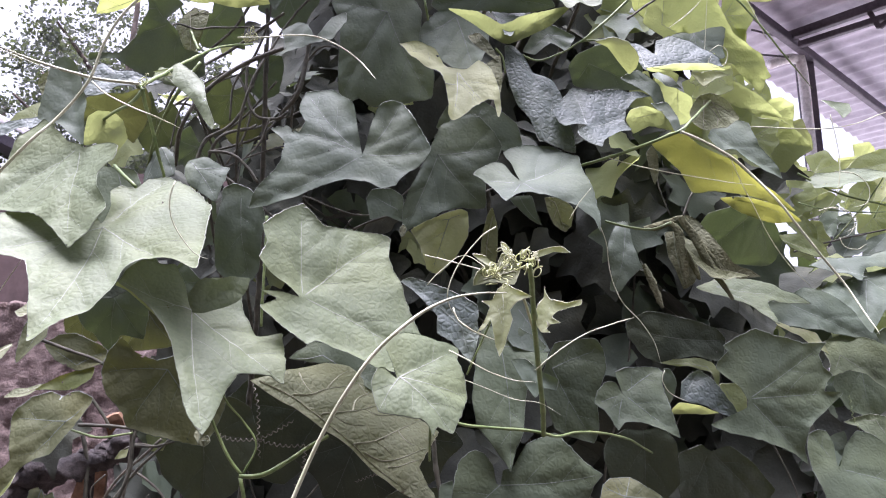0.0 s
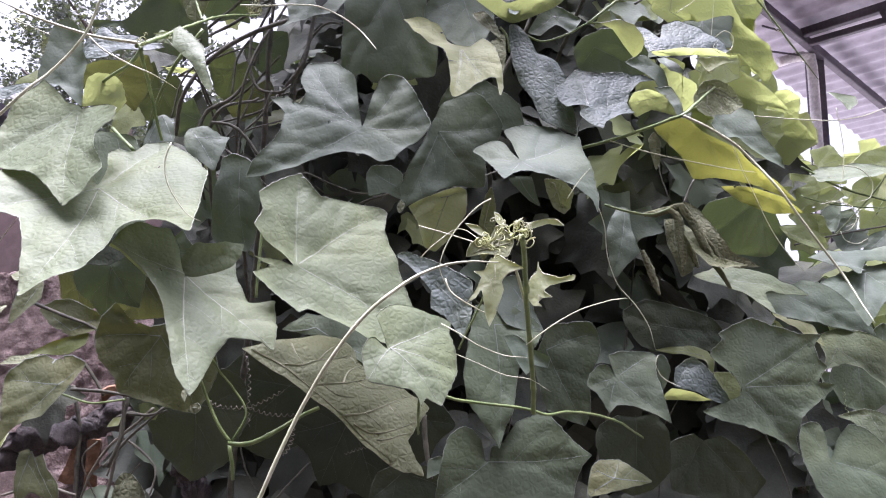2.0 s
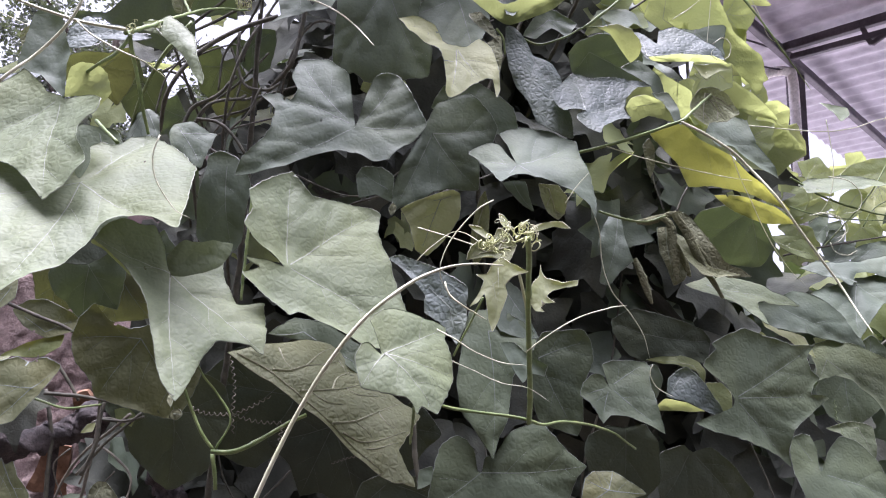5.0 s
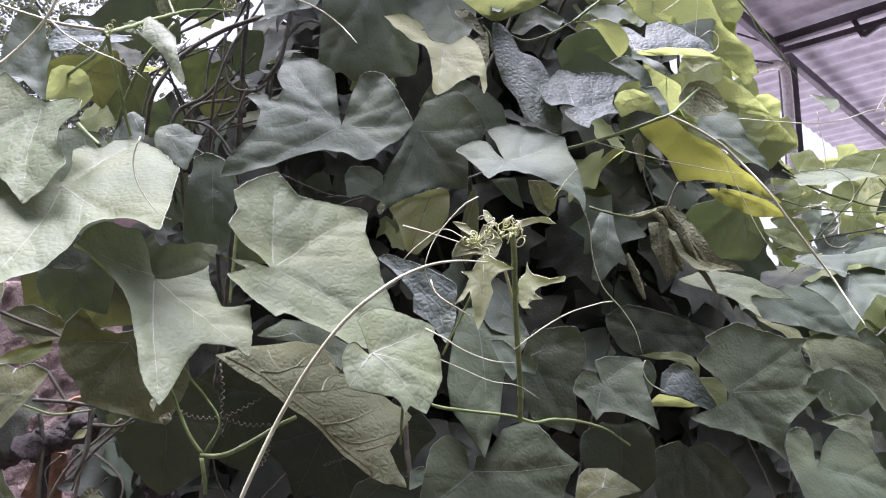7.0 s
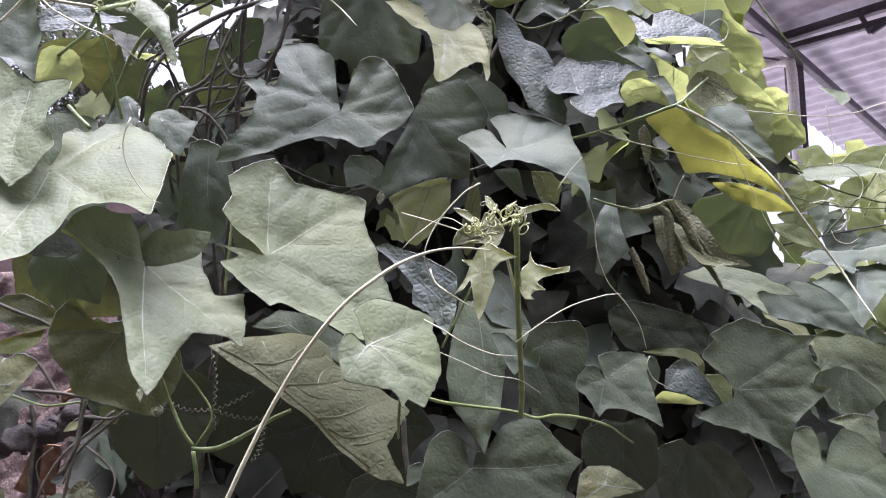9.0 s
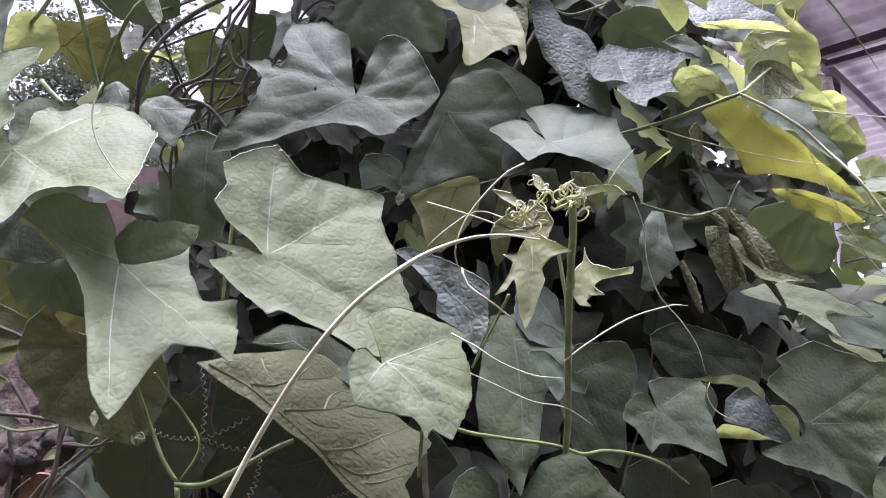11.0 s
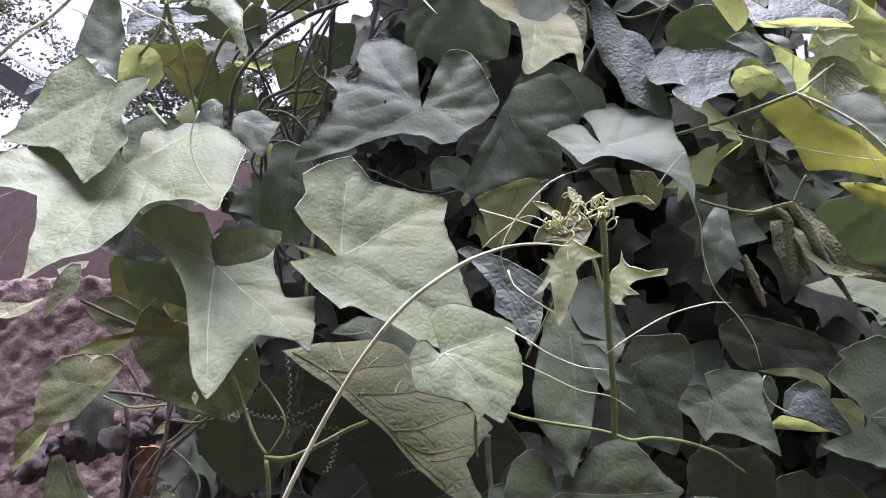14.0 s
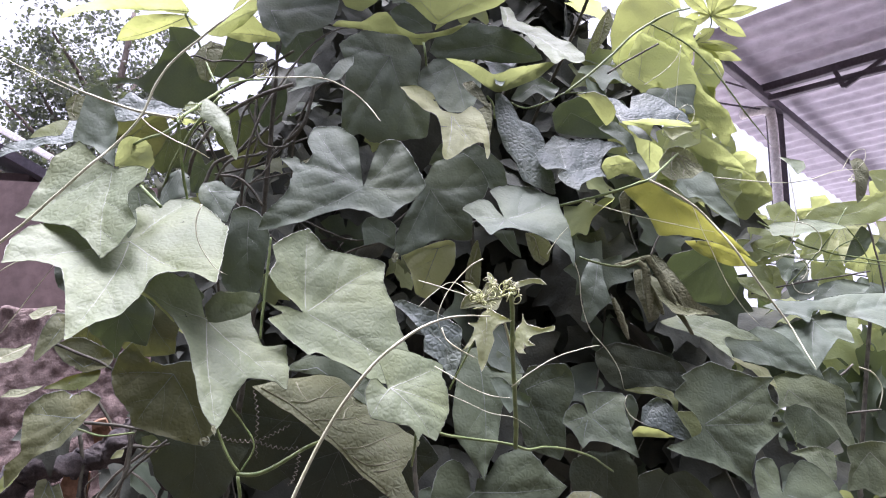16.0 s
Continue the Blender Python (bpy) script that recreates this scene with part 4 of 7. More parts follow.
leaf(upper_vine, pose(0.304, 1.020, 1.999, -4, 59, -95), rough_leaf, "351.0:124.8 348.8:80.8 6.5:28.2 75.3:12.9 243.0:17.1 254.1:63.8 268.1:67.3 297.2:40.7 290.4:73.2 300.3:98.6 313.6:116.2 329.1:118.9 340.3:126.9", 0.116, 0.10, 0.00)
leaf(upper_vine, pose(0.311, 1.010, 1.990, -178, 48, 93), young, "1.8:113.7 1.8:68.0 78.1:6.8 175.0:9.3 348.1:37.2 354.4:85.6", 0.109, 0.10, 0.00)
# leaves of the right shoots
leaf(right_vine, pose(0.337, 1.100, 2.009, -79, 7, -179), mature, "357.7:83.0 20.6:30.4 93.6:40.7 107.2:50.7 147.9:29.5 306.0:11.1 348.5:52.8", 0.087, 0.10, 0.00)
leaf(right_vine, pose(0.320, 1.000, 1.917, -124, -48, -154), young, "359.0:52.9 24.2:55.1 39.0:48.2 51.8:29.0 33.7:4.6 267.1:37.3 292.0:27.8 349.9:30.1", 0.054, 0.10, 0.00)
leaf(right_vine, pose(0.334, 1.000, 1.903, -67, 14, -174), mature, "356.6:25.2 22.7:17.5 147.8:16.6 155.3:43.8 187.0:33.5 236.0:8.5", 0.027, 0.10, 0.00)
leaf(right_vine, pose(0.384, 1.120, 2.010, -118, 19, 170), young, "353.9:62.5 18.1:65.0 53.2:49.4 91.3:33.7 131.1:39.7 15.0:5.1 328.8:31.7", 0.059, 0.10, 0.00)
leaf(right_vine, pose(0.342, 1.050, 1.983, 48, -20, 17), mature, "9.6:39.7 30.2:64.3 95.5:16.8 149.7:25.3 217.3:12.6", 0.032, 0.10, 0.00)
leaf(right_vine, pose(0.399, 1.050, 1.956, -58, 45, -156), underside, "350.4:57.9 22.1:57.3 58.4:60.5 75.5:58.1 95.3:39.7 173.4:10.5 275.3:16.2 324.4:33.9", 0.055, 0.10, 0.00)
leaf(right_vine, pose(0.347, 1.020, 1.894, -138, 46, 141), spotted, "359.9:235.8 3.1:195.9 6.3:163.0 21.3:113.6 39.5:97.8 52.0:58.1 119.9:43.2 194.7:4.9 0.0:40.6 354.7:95.5 358.0:140.0 358.0:188.3", 0.222, 0.10, 0.00)
leaf(right_vine, pose(0.433, 1.150, 1.953, -62, 39, -161), mature, "354.0:149.1 359.6:117.4 1.5:93.7 360.0:65.5 23.3:54.0 40.6:26.8 279.1:28.1 290.6:54.7 307.5:75.1 336.8:91.0 346.9:125.7", 0.150, 0.10, 0.00)
leaf(right_vine, pose(0.500, 1.200, 1.841, -145, 57, 130), spotted, "358.3:125.8 13.6:73.6 61.8:21.6 166.0:32.6 330.8:21.2 349.1:79.9", 0.108, 0.10, 0.00)
leaf(right_vine, pose(0.552, 1.250, 1.835, -132, -48, -146), mature, "347.7:120.9 16.9:102.3 30.0:85.7 48.9:35.3 236.8:25.4 259.7:74.6 283.7:106.8 319.9:103.5", 0.110, 0.10, 0.00)
leaf(right_vine, pose(0.570, 1.200, 1.770, -47, 65, -140), young, "355.9:81.1 13.2:56.9 33.8:14.0 235.9:12.0 318.8:37.6 340.9:65.4", 0.078, 0.10, 0.00)
leaf(right_vine, pose(0.306, 1.200, 1.797, -68, -14, -179), mature, "39:34 107:12 215:7 333:42 334:67 332:81 348:98 355:118 3:118 7:88 21:67", 0.118, 0.20, 0.00, 0.00)
leaf(right_vine, pose(0.421, 1.220, 1.815, -68, 40, -166), dried, "356.3:151.5 8.6:133.9 16.6:114.7 22.3:75.7 27.2:29.8 167.7:9.7 337.9:16.9 1.9:65.4 6.1:107.1", 0.151, 0.10, -1.00)
leaf(right_vine, pose(0.346, 1.140, 1.907, -90, -3, 180), dried, "358.5:56.5 14.5:33.0 67.9:15.3 143.5:8.8 330.1:11.3 349.4:41.2", 0.058, 0.10, -1.00)
leaf(right_vine, pose(0.459, 1.220, 1.695, -15, 43, -111), broad, "351.1:158.7 358.0:116.8 12.4:83.8 33.5:116.0 36.0:101.8 36.5:67.1 47.0:36.2 104.3:20.5 168.8:33.0 270.3:26.1 321.2:73.5 341.4:120.5", 0.150, 0.10, 0.00)
leaf(right_vine, pose(0.610, 1.280, 1.672, -52, 49, -149), mature, "355.2:160.2 354.1:134.2 6.5:84.2 43.4:49.1 89.0:45.8 147.2:43.6 201.7:14.6 278.9:49.8 313.5:90.5 328.2:122.3 342.5:141.8", 0.156, 0.10, 0.00)
leaf(right_vine, pose(0.702, 1.200, 1.708, 21, -44, 62), mature, "8.3:86.8 35.0:69.2 59.0:52.9 97.2:68.3 120.1:133.0 132.4:202.8 144.6:225.2 174.8:149.7 174.0:121.1 152.4:89.5 125.7:54.5 93.0:27.5 303.9:14.9 354.5:29.0", 0.088, 0.10, 0.00)
leaf(right_vine, pose(0.713, 1.220, 1.707, -54, -15, 169), mature, "357.8:111.6 5.9:99.3 23.0:76.8 55.9:86.5 68.1:43.3 182.1:15.7 228.1:71.4 262.0:58.2 294.9:74.7 303.2:50.2 341.6:72.0", 0.122, 0.10, 0.00)
leaf(right_vine, pose(0.671, 1.250, 1.583, -58, 32, -162), broad, "350.5:149.7 354.4:125.1 352.9:84.4 355.9:49.2 22.4:30.2 70.8:48.8 73.1:66.1 88.1:29.8 167.7:34.0 239.4:46.4 284.6:72.7 302.6:105.8 331.1:111.6", 0.148, 0.20, 0.00)
leaf(right_vine, pose(0.573, 1.250, 1.631, -46, 34, -152), yellowing, "354.2:84.7 355.3:68.2 346.8:32.1 0.0:0.0 202.7:17.1 309.5:21.8 328.5:56.6", 0.086, 0.10, 0.00)
leaf(right_vine, pose(0.797, 1.330, 1.604, -80, 55, -172), mature, "357.1:60.8 18.8:32.8 103.5:17.4 182.7:25.8 243.5:34.0 322.5:34.9", 0.058, 0.10, 0.00)
leaf(right_vine, pose(0.457, 1.120, 1.509, -78, 38, -166), moss, "174:64 184:70 200:75 198:85 214:93 232:110 251:115 270:138 277:168 280:146 288:141 294:149 298:134 303:128 304:148 305:159 312:134 321:113 334:99 348:107 356:127 359:103 14:75 43:57 77:64 99:78 95:49 65:16 78:3 184:24 173:47", 0.126, 0.12, 0.00, 0.00)
leaf(right_vine, pose(0.258, 1.070, 1.516, -56, 39, -155), moss, "115:46 141:38 173:28 195:18 208:1 208:22 213:34 235:41 261:54 277:74 286:73 300:62 336:69 356:95 2:76 19:49 50:44 60:57 73:48 92:41", 0.095, 0.10, 0.00, 0.00)
leaf(right_vine, pose(0.360, 1.122, 1.506, -43, 67, -141), rough_leaf, "184:5 254:28 274:46 285:57 313:58 341:67 357:84 1:62 356:32 360:11", 0.084, 0.10, 0.00, 0.00)
leaf(right_vine, pose(0.391, 1.100, 1.500, -157, -61, -116), yellowing, "356.9:58.4 17.5:45.6 8.9:13.6 234.4:20.9 329.9:22.1", 0.060, 0.10, 0.00)
leaf(right_vine, pose(0.347, 1.170, 1.536, 90, 20, 0), mature, "159.0:37.5 336.4:19.0 8.9:22.2 81.6:19.8 145.1:33.7", 0.031, 0.10, 0.00)
leaf(right_vine, pose(0.455, 1.200, 1.522, -73, 14, -176), young, "357.4:49.8 4.7:34.5 101.9:10.1 159.0:14.5 247.0:21.3 291.6:29.8 336.2:42.0", 0.051, 0.10, 0.00)
leaf(right_vine, pose(0.444, 1.250, 1.563, 15, -62, 73), young, "1.7:75.6 11.7:51.5 48.3:22.1 128.4:17.7 207.8:22.5 249.7:46.2 247.2:11.8 355.2:30.8", 0.077, 0.10, 0.00)
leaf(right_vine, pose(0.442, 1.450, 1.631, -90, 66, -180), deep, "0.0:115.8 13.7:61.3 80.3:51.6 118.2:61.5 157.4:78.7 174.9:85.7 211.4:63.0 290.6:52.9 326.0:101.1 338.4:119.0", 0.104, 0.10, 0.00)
leaf(right_vine, pose(0.622, 1.200, 1.403, -58, 38, -159), moss, "169:52 191:64 206:65 220:59 226:37 217:6 267:4 253:39 260:77 275:90 295:101 316:109 330:136 355:114 46:86 79:57 130:42", 0.117, 0.10, 0.00, 0.00)
leaf(right_vine, pose(0.783, 1.200, 1.478, -87, -29, 178), broad, "5.1:81.2 32.5:42.3 72.9:40.0 158.8:19.4 230.4:63.1 277.8:90.3 322.3:75.5 345.9:63.8", 0.108, 0.10, 0.00)
leaf(right_vine, pose(0.775, 1.350, 1.474, -67, 16, -173), broad, "356.2:56.5 24.9:44.0 88.6:39.1 105.2:56.5 161.0:13.7 285.2:28.4", 0.057, 0.10, 0.00)
# leaves of the top shoots
leaf(top_vine, pose(-0.474, 1.150, 2.229, -175, -40, -98), young, "357.6:264.7 1.9:239.1 6.9:188.1 19.4:120.3 58.5:50.2 104.1:5.4 328.0:7.5 2.0:59.0 3.5:124.0 0.9:205.3", 0.248, 0.10, 0.00)
leaf(top_vine, pose(-0.473, 1.150, 2.219, -157, -47, -120), yellowing, "359.2:160.3 7.3:137.4 16.1:102.9 21.3:47.6 16.6:5.3 248.8:22.0 347.6:46.8 352.7:96.2 355.7:132.3", 0.152, 0.10, 0.00)
leaf(top_vine, pose(-0.334, 1.150, 2.250, -154, -42, -126), young, "358.7:135.9 4.0:84.2 27.9:53.4 69.8:41.6 119.1:10.3 351.7:20.2 345.1:60.6 349.4:108.3", 0.136, 0.10, 0.00)
leaf(top_vine, pose(-0.312, 1.200, 2.209, 174, -51, -82), yellowing, "356.0:123.4 7.4:95.6 35.0:69.0 33.7:47.5 67.9:16.4 187.9:7.8 341.0:28.6 345.6:62.2 352.6:95.1", 0.114, 0.10, 0.00)
leaf(top_vine, pose(-0.315, 1.120, 2.221, -79, -3, 179), mature, "12.3:40.1 109.4:29.8 152.5:71.3 217.8:113.3 250.2:126.6 275.5:117.3 290.6:95.0 305.9:73.2 332.5:82.4 338.5:51.2", 0.054, 0.10, 0.00)
leaf(top_vine, pose(-0.178, 1.000, 2.082, -71, -31, 170), mature, "3.7:108.6 3.5:88.9 25.0:71.7 25.7:45.9 8.5:37.8 335.0:61.2 302.4:27.0 255.0:34.9 277.6:45.5 309.8:63.0 322.3:67.5 343.4:74.8", 0.115, 0.10, 0.00)
leaf(top_vine, pose(-0.098, 1.120, 2.247, 143, -50, -46), young, "353.1:103.1 330.2:85.0 319.4:54.0 355.6:23.1 61.2:49.4", 0.059, 0.10, 0.00)
leaf(top_vine, pose(0.423, 1.300, 2.221, -99, 52, 173), young, "356.0:235.2 351.5:155.9 7.8:105.2 30.1:65.1 52.1:24.9 148.9:36.4 232.1:100.6 269.8:99.5 293.6:117.8 328.3:142.0 338.5:207.8 347.9:230.1", 0.227, 0.10, 0.00)
leaf(top_vine, pose(0.580, 1.350, 2.071, -160, 62, 113), young, "1.8:95.9 11.7:28.4 191.8:28.0 195.8:73.3 230.3:66.3 311.9:42.2", 0.077, 0.10, 0.00)
leaf(top_vine, pose(0.498, 1.400, 2.434, -102, -17, -176), yellowing, "359.0:150.7 22.7:142.1 48.8:112.3 86.2:89.2 148.8:67.4 234.9:54.9 288.1:83.8 327.6:132.8", 0.156, 0.10, 0.00)
leaf(top_vine, pose(0.635, 1.400, 2.015, -160, 78, 110), young, "358.5:112.8 18.2:85.5 43.8:79.4 63.0:52.6 352.7:25.3 237.1:27.5 275.5:63.6 320.1:69.6 344.6:92.7", 0.101, 0.10, 0.00)
leaf(top_vine, pose(0.326, 1.200, 2.288, -90, -18, 180), underside, "0.7:72.7 18.1:47.1 67.9:11.4 178.0:33.4 247.8:17.1 331.3:30.9", 0.074, 0.10, 0.00)
leaf(top_vine, pose(0.585, 1.400, 2.025, 101, -2, -0), young, "2.3:101.8 340.3:52.8 302.9:44.4 88.8:25.0 58.4:74.2 27.6:86.4", 0.100, 0.10, 0.00)
# leaves of the far shoots
leaf(far_vine, pose(0.997, 1.500, 2.019, -36, -69, 128), young, "1.6:136.4 16.2:102.6 40.9:53.0 136.7:40.0 152.3:91.9 161.6:150.2 185.4:97.5 251.3:35.5 325.0:54.5 346.5:98.0", 0.145, 0.10, 0.00)
leaf(far_vine, pose(0.867, 1.400, 1.944, 4, -45, 84), broad, "4.9:132.9 19.9:79.5 55.7:42.4 128.0:37.6 170.5:39.1 325.3:38.6 334.2:108.9 344.9:132.9", 0.139, 0.10, 0.00)
leaf(far_vine, pose(0.898, 1.500, 1.953, -75, -42, 170), young, "3.1:71.8 44.5:33.0 147.6:22.5 209.8:29.4 306.3:36.0 338.0:60.5", 0.072, 0.10, 0.00)
leaf(far_vine, pose(1.039, 1.500, 1.906, -83, -30, 177), young, "356.6:72.3 25.8:51.2 72.0:26.1 196.8:21.3 302.8:44.4 336.6:67.0", 0.073, 0.10, 0.00)
leaf(far_vine, pose(1.127, 1.600, 2.138, -76, 34, -172), young, "343.0:66.8 46.3:41.2 159.9:38.7 227.1:34.2 286.4:66.6", 0.057, 0.10, 0.00)
leaf(far_vine, pose(0.898, 1.450, 1.836, -47, -41, 149), mature, "1.1:86.1 27.2:41.9 190.4:18.7 224.0:74.0 268.5:52.7 339.9:64.3", 0.095, 0.10, 0.00)
leaf(far_vine, pose(0.791, 1.450, 1.921, -67, -59, 160), young, "359.6:91.0 12.4:54.3 128.5:7.2 237.4:26.5 323.4:46.0 344.7:79.5", 0.095, 0.10, 0.00)
leaf(far_vine, pose(0.712, 1.400, 1.854, -78, 21, -176), young, "358.3:50.2 47.8:37.1 107.8:37.1 177.2:11.3 326.7:20.6", 0.048, 0.10, 0.00)
leaf(far_vine, pose(0.976, 1.500, 1.943, -90, -23, 180), mature, "1.5:51.0 64.4:6.7 186.5:47.5 229.0:50.2 293.7:35.2", 0.044, 0.10, 0.00)
# leaves of the centre shoots
leaf(centre_vine, pose(0.055, 0.670, 1.604, -69, -3, 173), sprout, "106:5 200:7 266:11 283:28 292:23 311:19 338:21 340:30 347:38 352:45 356:54 0:63 4:54 8:44 18:32 20:41 26:49 26:37 28:28 35:20 57:22 47:13", 0.063, 0.10, 0.00, 0.00)
leaf(centre_vine, pose(0.091, 0.710, 1.576, 60, 59, -20), sprout, "144:1 291:10 304:21 315:30 313:42 319:34 331:32 351:40 357:56 2:52 359:40 354:27 1:17 21:24 25:14 50:10 59:15 90:9", 0.056, 0.10, 0.00, 0.00)
leaf(centre_vine, pose(0.054, 0.710, 1.624, -62, -66, 154), underside, "1.8:26.6 29.0:22.3 58.7:16.0 85.7:7.4 121.8:24.5 142.7:24.5 182.6:23.5 232.3:18.4 271.1:9.2 344.8:11.7", 0.027, 0.10, 0.00)
leaf(centre_vine, pose(0.079, 0.650, 1.629, 47, 73, -41), sprout, "358.7:39.5 346.0:33.4 334.6:18.4 311.3:7.5 127.3:1.4 356.4:11.8 351.7:25.2", 0.038, 0.10, 0.00)
leaf(centre_vine, pose(0.046, 0.660, 1.625, 68, -58, 19), sprout, "2.3:22.7 22.1:12.8 59.2:1.3 299.3:4.1 349.0:12.7", 0.022, 0.10, 0.00)
leaf(centre_vine, pose(0.062, 0.650, 1.631, 77, -32, 7), sprout, "1.9:18.3 13.9:14.5 63.5:2.3 272.0:2.7 339.5:10.3", 0.018, 0.10, 0.00)
# leaves of the right shoots
leaf(right_vine, pose(0.397, 1.030, 1.973, 64, 63, -23), yellowing, "357.1:44.6 353.5:18.3 156.7:8.1 223.3:14.6 248.8:30.4 280.7:19.6 322.0:27.4", 0.041, 0.10, 0.00)
# leaves of the top shoots
leaf(top_vine, pose(0.550, 1.450, 2.291, -119, 22, 168), young, "350.7:162.0 9.2:107.4 65.5:35.8 132.3:36.4 216.9:39.9 291.6:53.2 328.5:108.7", 0.155, 0.10, 0.00)
leaf(top_vine, pose(0.595, 1.400, 2.227, -132, 48, 147), young, "357.7:115.4 22.4:95.5 47.9:37.8 142.6:19.2 256.2:27.1 339.9:63.5", 0.104, 0.10, 0.00)
leaf(top_vine, pose(0.488, 1.420, 2.329, -146, 57, 128), young, "358.1:143.7 19.0:76.6 63.7:38.2 157.3:26.2 279.6:22.4 326.3:66.7 343.9:109.6", 0.132, 0.10, 0.00)
# leaves of the shrub shoots
leaf(shrub_vine, pose(0.693, 1.550, 2.543, 157, 61, 64), yellowing, "359.8:128.1 4.4:109.2 11.0:80.9 15.9:53.2 18.6:24.1 85.6:1.8 265.6:1.8 340.3:22.7 343.1:50.5 348.5:77.8 355.3:107.4", 0.122, 0.10, 0.00)
leaf(shrub_vine, pose(0.693, 1.550, 2.543, -139, 54, 137), yellowing, "358.5:112.7 4.6:95.4 13.7:70.5 20.5:46.7 24.0:21.4 90.5:2.1 270.5:2.1 335.6:21.6 338.6:47.2 344.7:71.1 352.9:95.7", 0.109, 0.10, 0.00)
leaf(shrub_vine, pose(0.693, 1.550, 2.543, 125, 39, 24), yellowing, "1.1:102.4 7.2:87.9 16.1:66.4 22.5:44.5 25.5:20.5 86.2:2.2 266.2:2.2 333.2:19.4 337.2:42.3 344.7:63.6 354.5:86.2", 0.098, 0.10, 0.00)
leaf(shrub_vine, pose(0.693, 1.550, 2.543, 117, -4, -2), yellowing, "2.2:101.2 8.7:86.2 18.4:64.4 25.3:43.2 28.6:19.9 94.6:2.3 274.6:2.3 333.6:21.1 337.6:45.1 344.9:66.3 355.1:86.9", 0.100, 0.10, 0.00)
leaf(shrub_vine, pose(0.693, 1.550, 2.543, 131, -47, -32), yellowing, "1.7:103.1 7.7:88.3 16.5:66.3 22.8:44.6 25.7:20.7 89.7:2.1 269.7:2.1 335.6:21.2 339.0:45.5 345.8:67.3 355.2:88.6", 0.105, 0.10, 0.00)
leaf(shrub_vine, pose(0.693, 1.550, 2.543, -152, -59, -122), yellowing, "0.0:75.2 8.2:65.6 19.3:51.4 26.6:35.8 30.0:16.9 85.5:2.0 265.5:2.0 327.2:15.6 331.2:33.4 339.7:48.7 351.7:64.1", 0.078, 0.10, 0.00)
leaf(shrub_vine, pose(0.641, 1.550, 2.462, -131, 47, 148), yellowing, "358.5:117.8 4.8:99.4 14.2:73.4 21.3:48.7 25.0:22.2 90.6:2.3 270.6:2.3 335.1:22.9 338.2:50.0 344.3:75.0 352.7:100.5", 0.114, 0.10, 0.00)
leaf(shrub_vine, pose(0.641, 1.550, 2.462, -153, 60, 121), yellowing, "359.0:144.6 3.4:122.6 10.0:89.9 15.0:58.8 17.7:26.5 88.6:2.0 268.6:2.0 341.6:26.0 344.0:57.6 348.8:88.8 354.9:121.9", 0.139, 0.10, 0.00)
leaf(shrub_vine, pose(0.641, 1.550, 2.462, -173, 63, 97), yellowing, "359.4:126.8 3.6:107.8 9.6:79.3 14.3:51.8 17.1:23.4 84.3:1.7 264.3:1.7 342.1:22.5 344.8:50.1 349.5:77.5 355.4:106.7", 0.122, 0.10, 0.00)
leaf(shrub_vine, pose(0.641, 1.550, 2.462, 130, 46, 31), yellowing, "0.9:67.8 9.3:58.7 20.9:45.6 29.0:31.6 32.5:14.7 86.7:1.9 266.7:1.9 325.1:13.8 329.6:29.6 339.0:43.1 351.9:57.2", 0.065, 0.10, 0.00)
leaf(shrub_vine, pose(0.641, 1.550, 2.462, -118, -17, -171), yellowing, "358.3:80.0 7.4:68.4 20.4:52.5 29.3:36.4 33.5:17.1 92.5:2.3 272.5:2.3 326.6:17.6 330.2:37.4 338.1:53.9 349.8:69.3", 0.081, 0.10, 0.00)
leaf(shrub_vine, pose(0.641, 1.550, 2.462, -139, -54, -137), yellowing, "359.5:66.2 9.7:58.0 23.2:46.6 31.8:33.2 35.8:15.8 85.1:2.2 265.1:2.2 321.2:14.8 325.3:31.1 334.8:44.3 349.3:56.8", 0.068, 0.10, 0.00)
leaf(shrub_vine, pose(0.463, 1.500, 2.557, -117, -3, -178), yellowing, "358.6:97.2 7.1:82.7 19.1:62.9 27.7:43.1 32.0:20.1 91.9:2.6 271.9:2.6 329.0:20.8 332.2:44.5 339.7:64.9 350.7:84.1", 0.098, 0.10, 0.00)
leaf(shrub_vine, pose(0.492, 1.500, 2.574, -121, 29, 164), yellowing, "358.3:97.2 7.1:82.0 19.9:61.8 29.2:42.1 33.7:19.6 95.1:2.6 275.1:2.6 328.6:21.2 331.9:45.4 339.3:65.7 350.3:84.5", 0.096, 0.10, 0.00)
leaf(shrub_vine, pose(0.521, 1.500, 2.584, -135, 51, 142), yellowing, "358.5:100.3 6.2:85.0 17.4:63.7 25.7:42.9 29.9:20.0 92.3:2.5 272.3:2.5 330.6:20.5 334.1:44.4 341.3:65.5 351.3:86.1", 0.098, 0.10, 0.00)
leaf(shrub_vine, pose(0.564, 1.500, 2.595, -154, 60, 119), yellowing, "358.7:94.5 6.2:80.6 17.1:60.9 24.9:41.1 28.8:19.0 87.8:2.2 267.8:2.2 330.4:18.8 333.9:40.7 341.3:60.4 351.6:80.3", 0.092, 0.10, 0.00)
# brown edge and tip of upper-shoot leaves, built as tiny dry leaves
leaf(upper_vine, pose(-0.196, 0.930, 1.866, -68, 0, -180), dried, "57.9:9.1 1.1:12.5 316.9:11.1 253.5:10.1 317.9:1.4", 0.013, 0.10, 0.00)
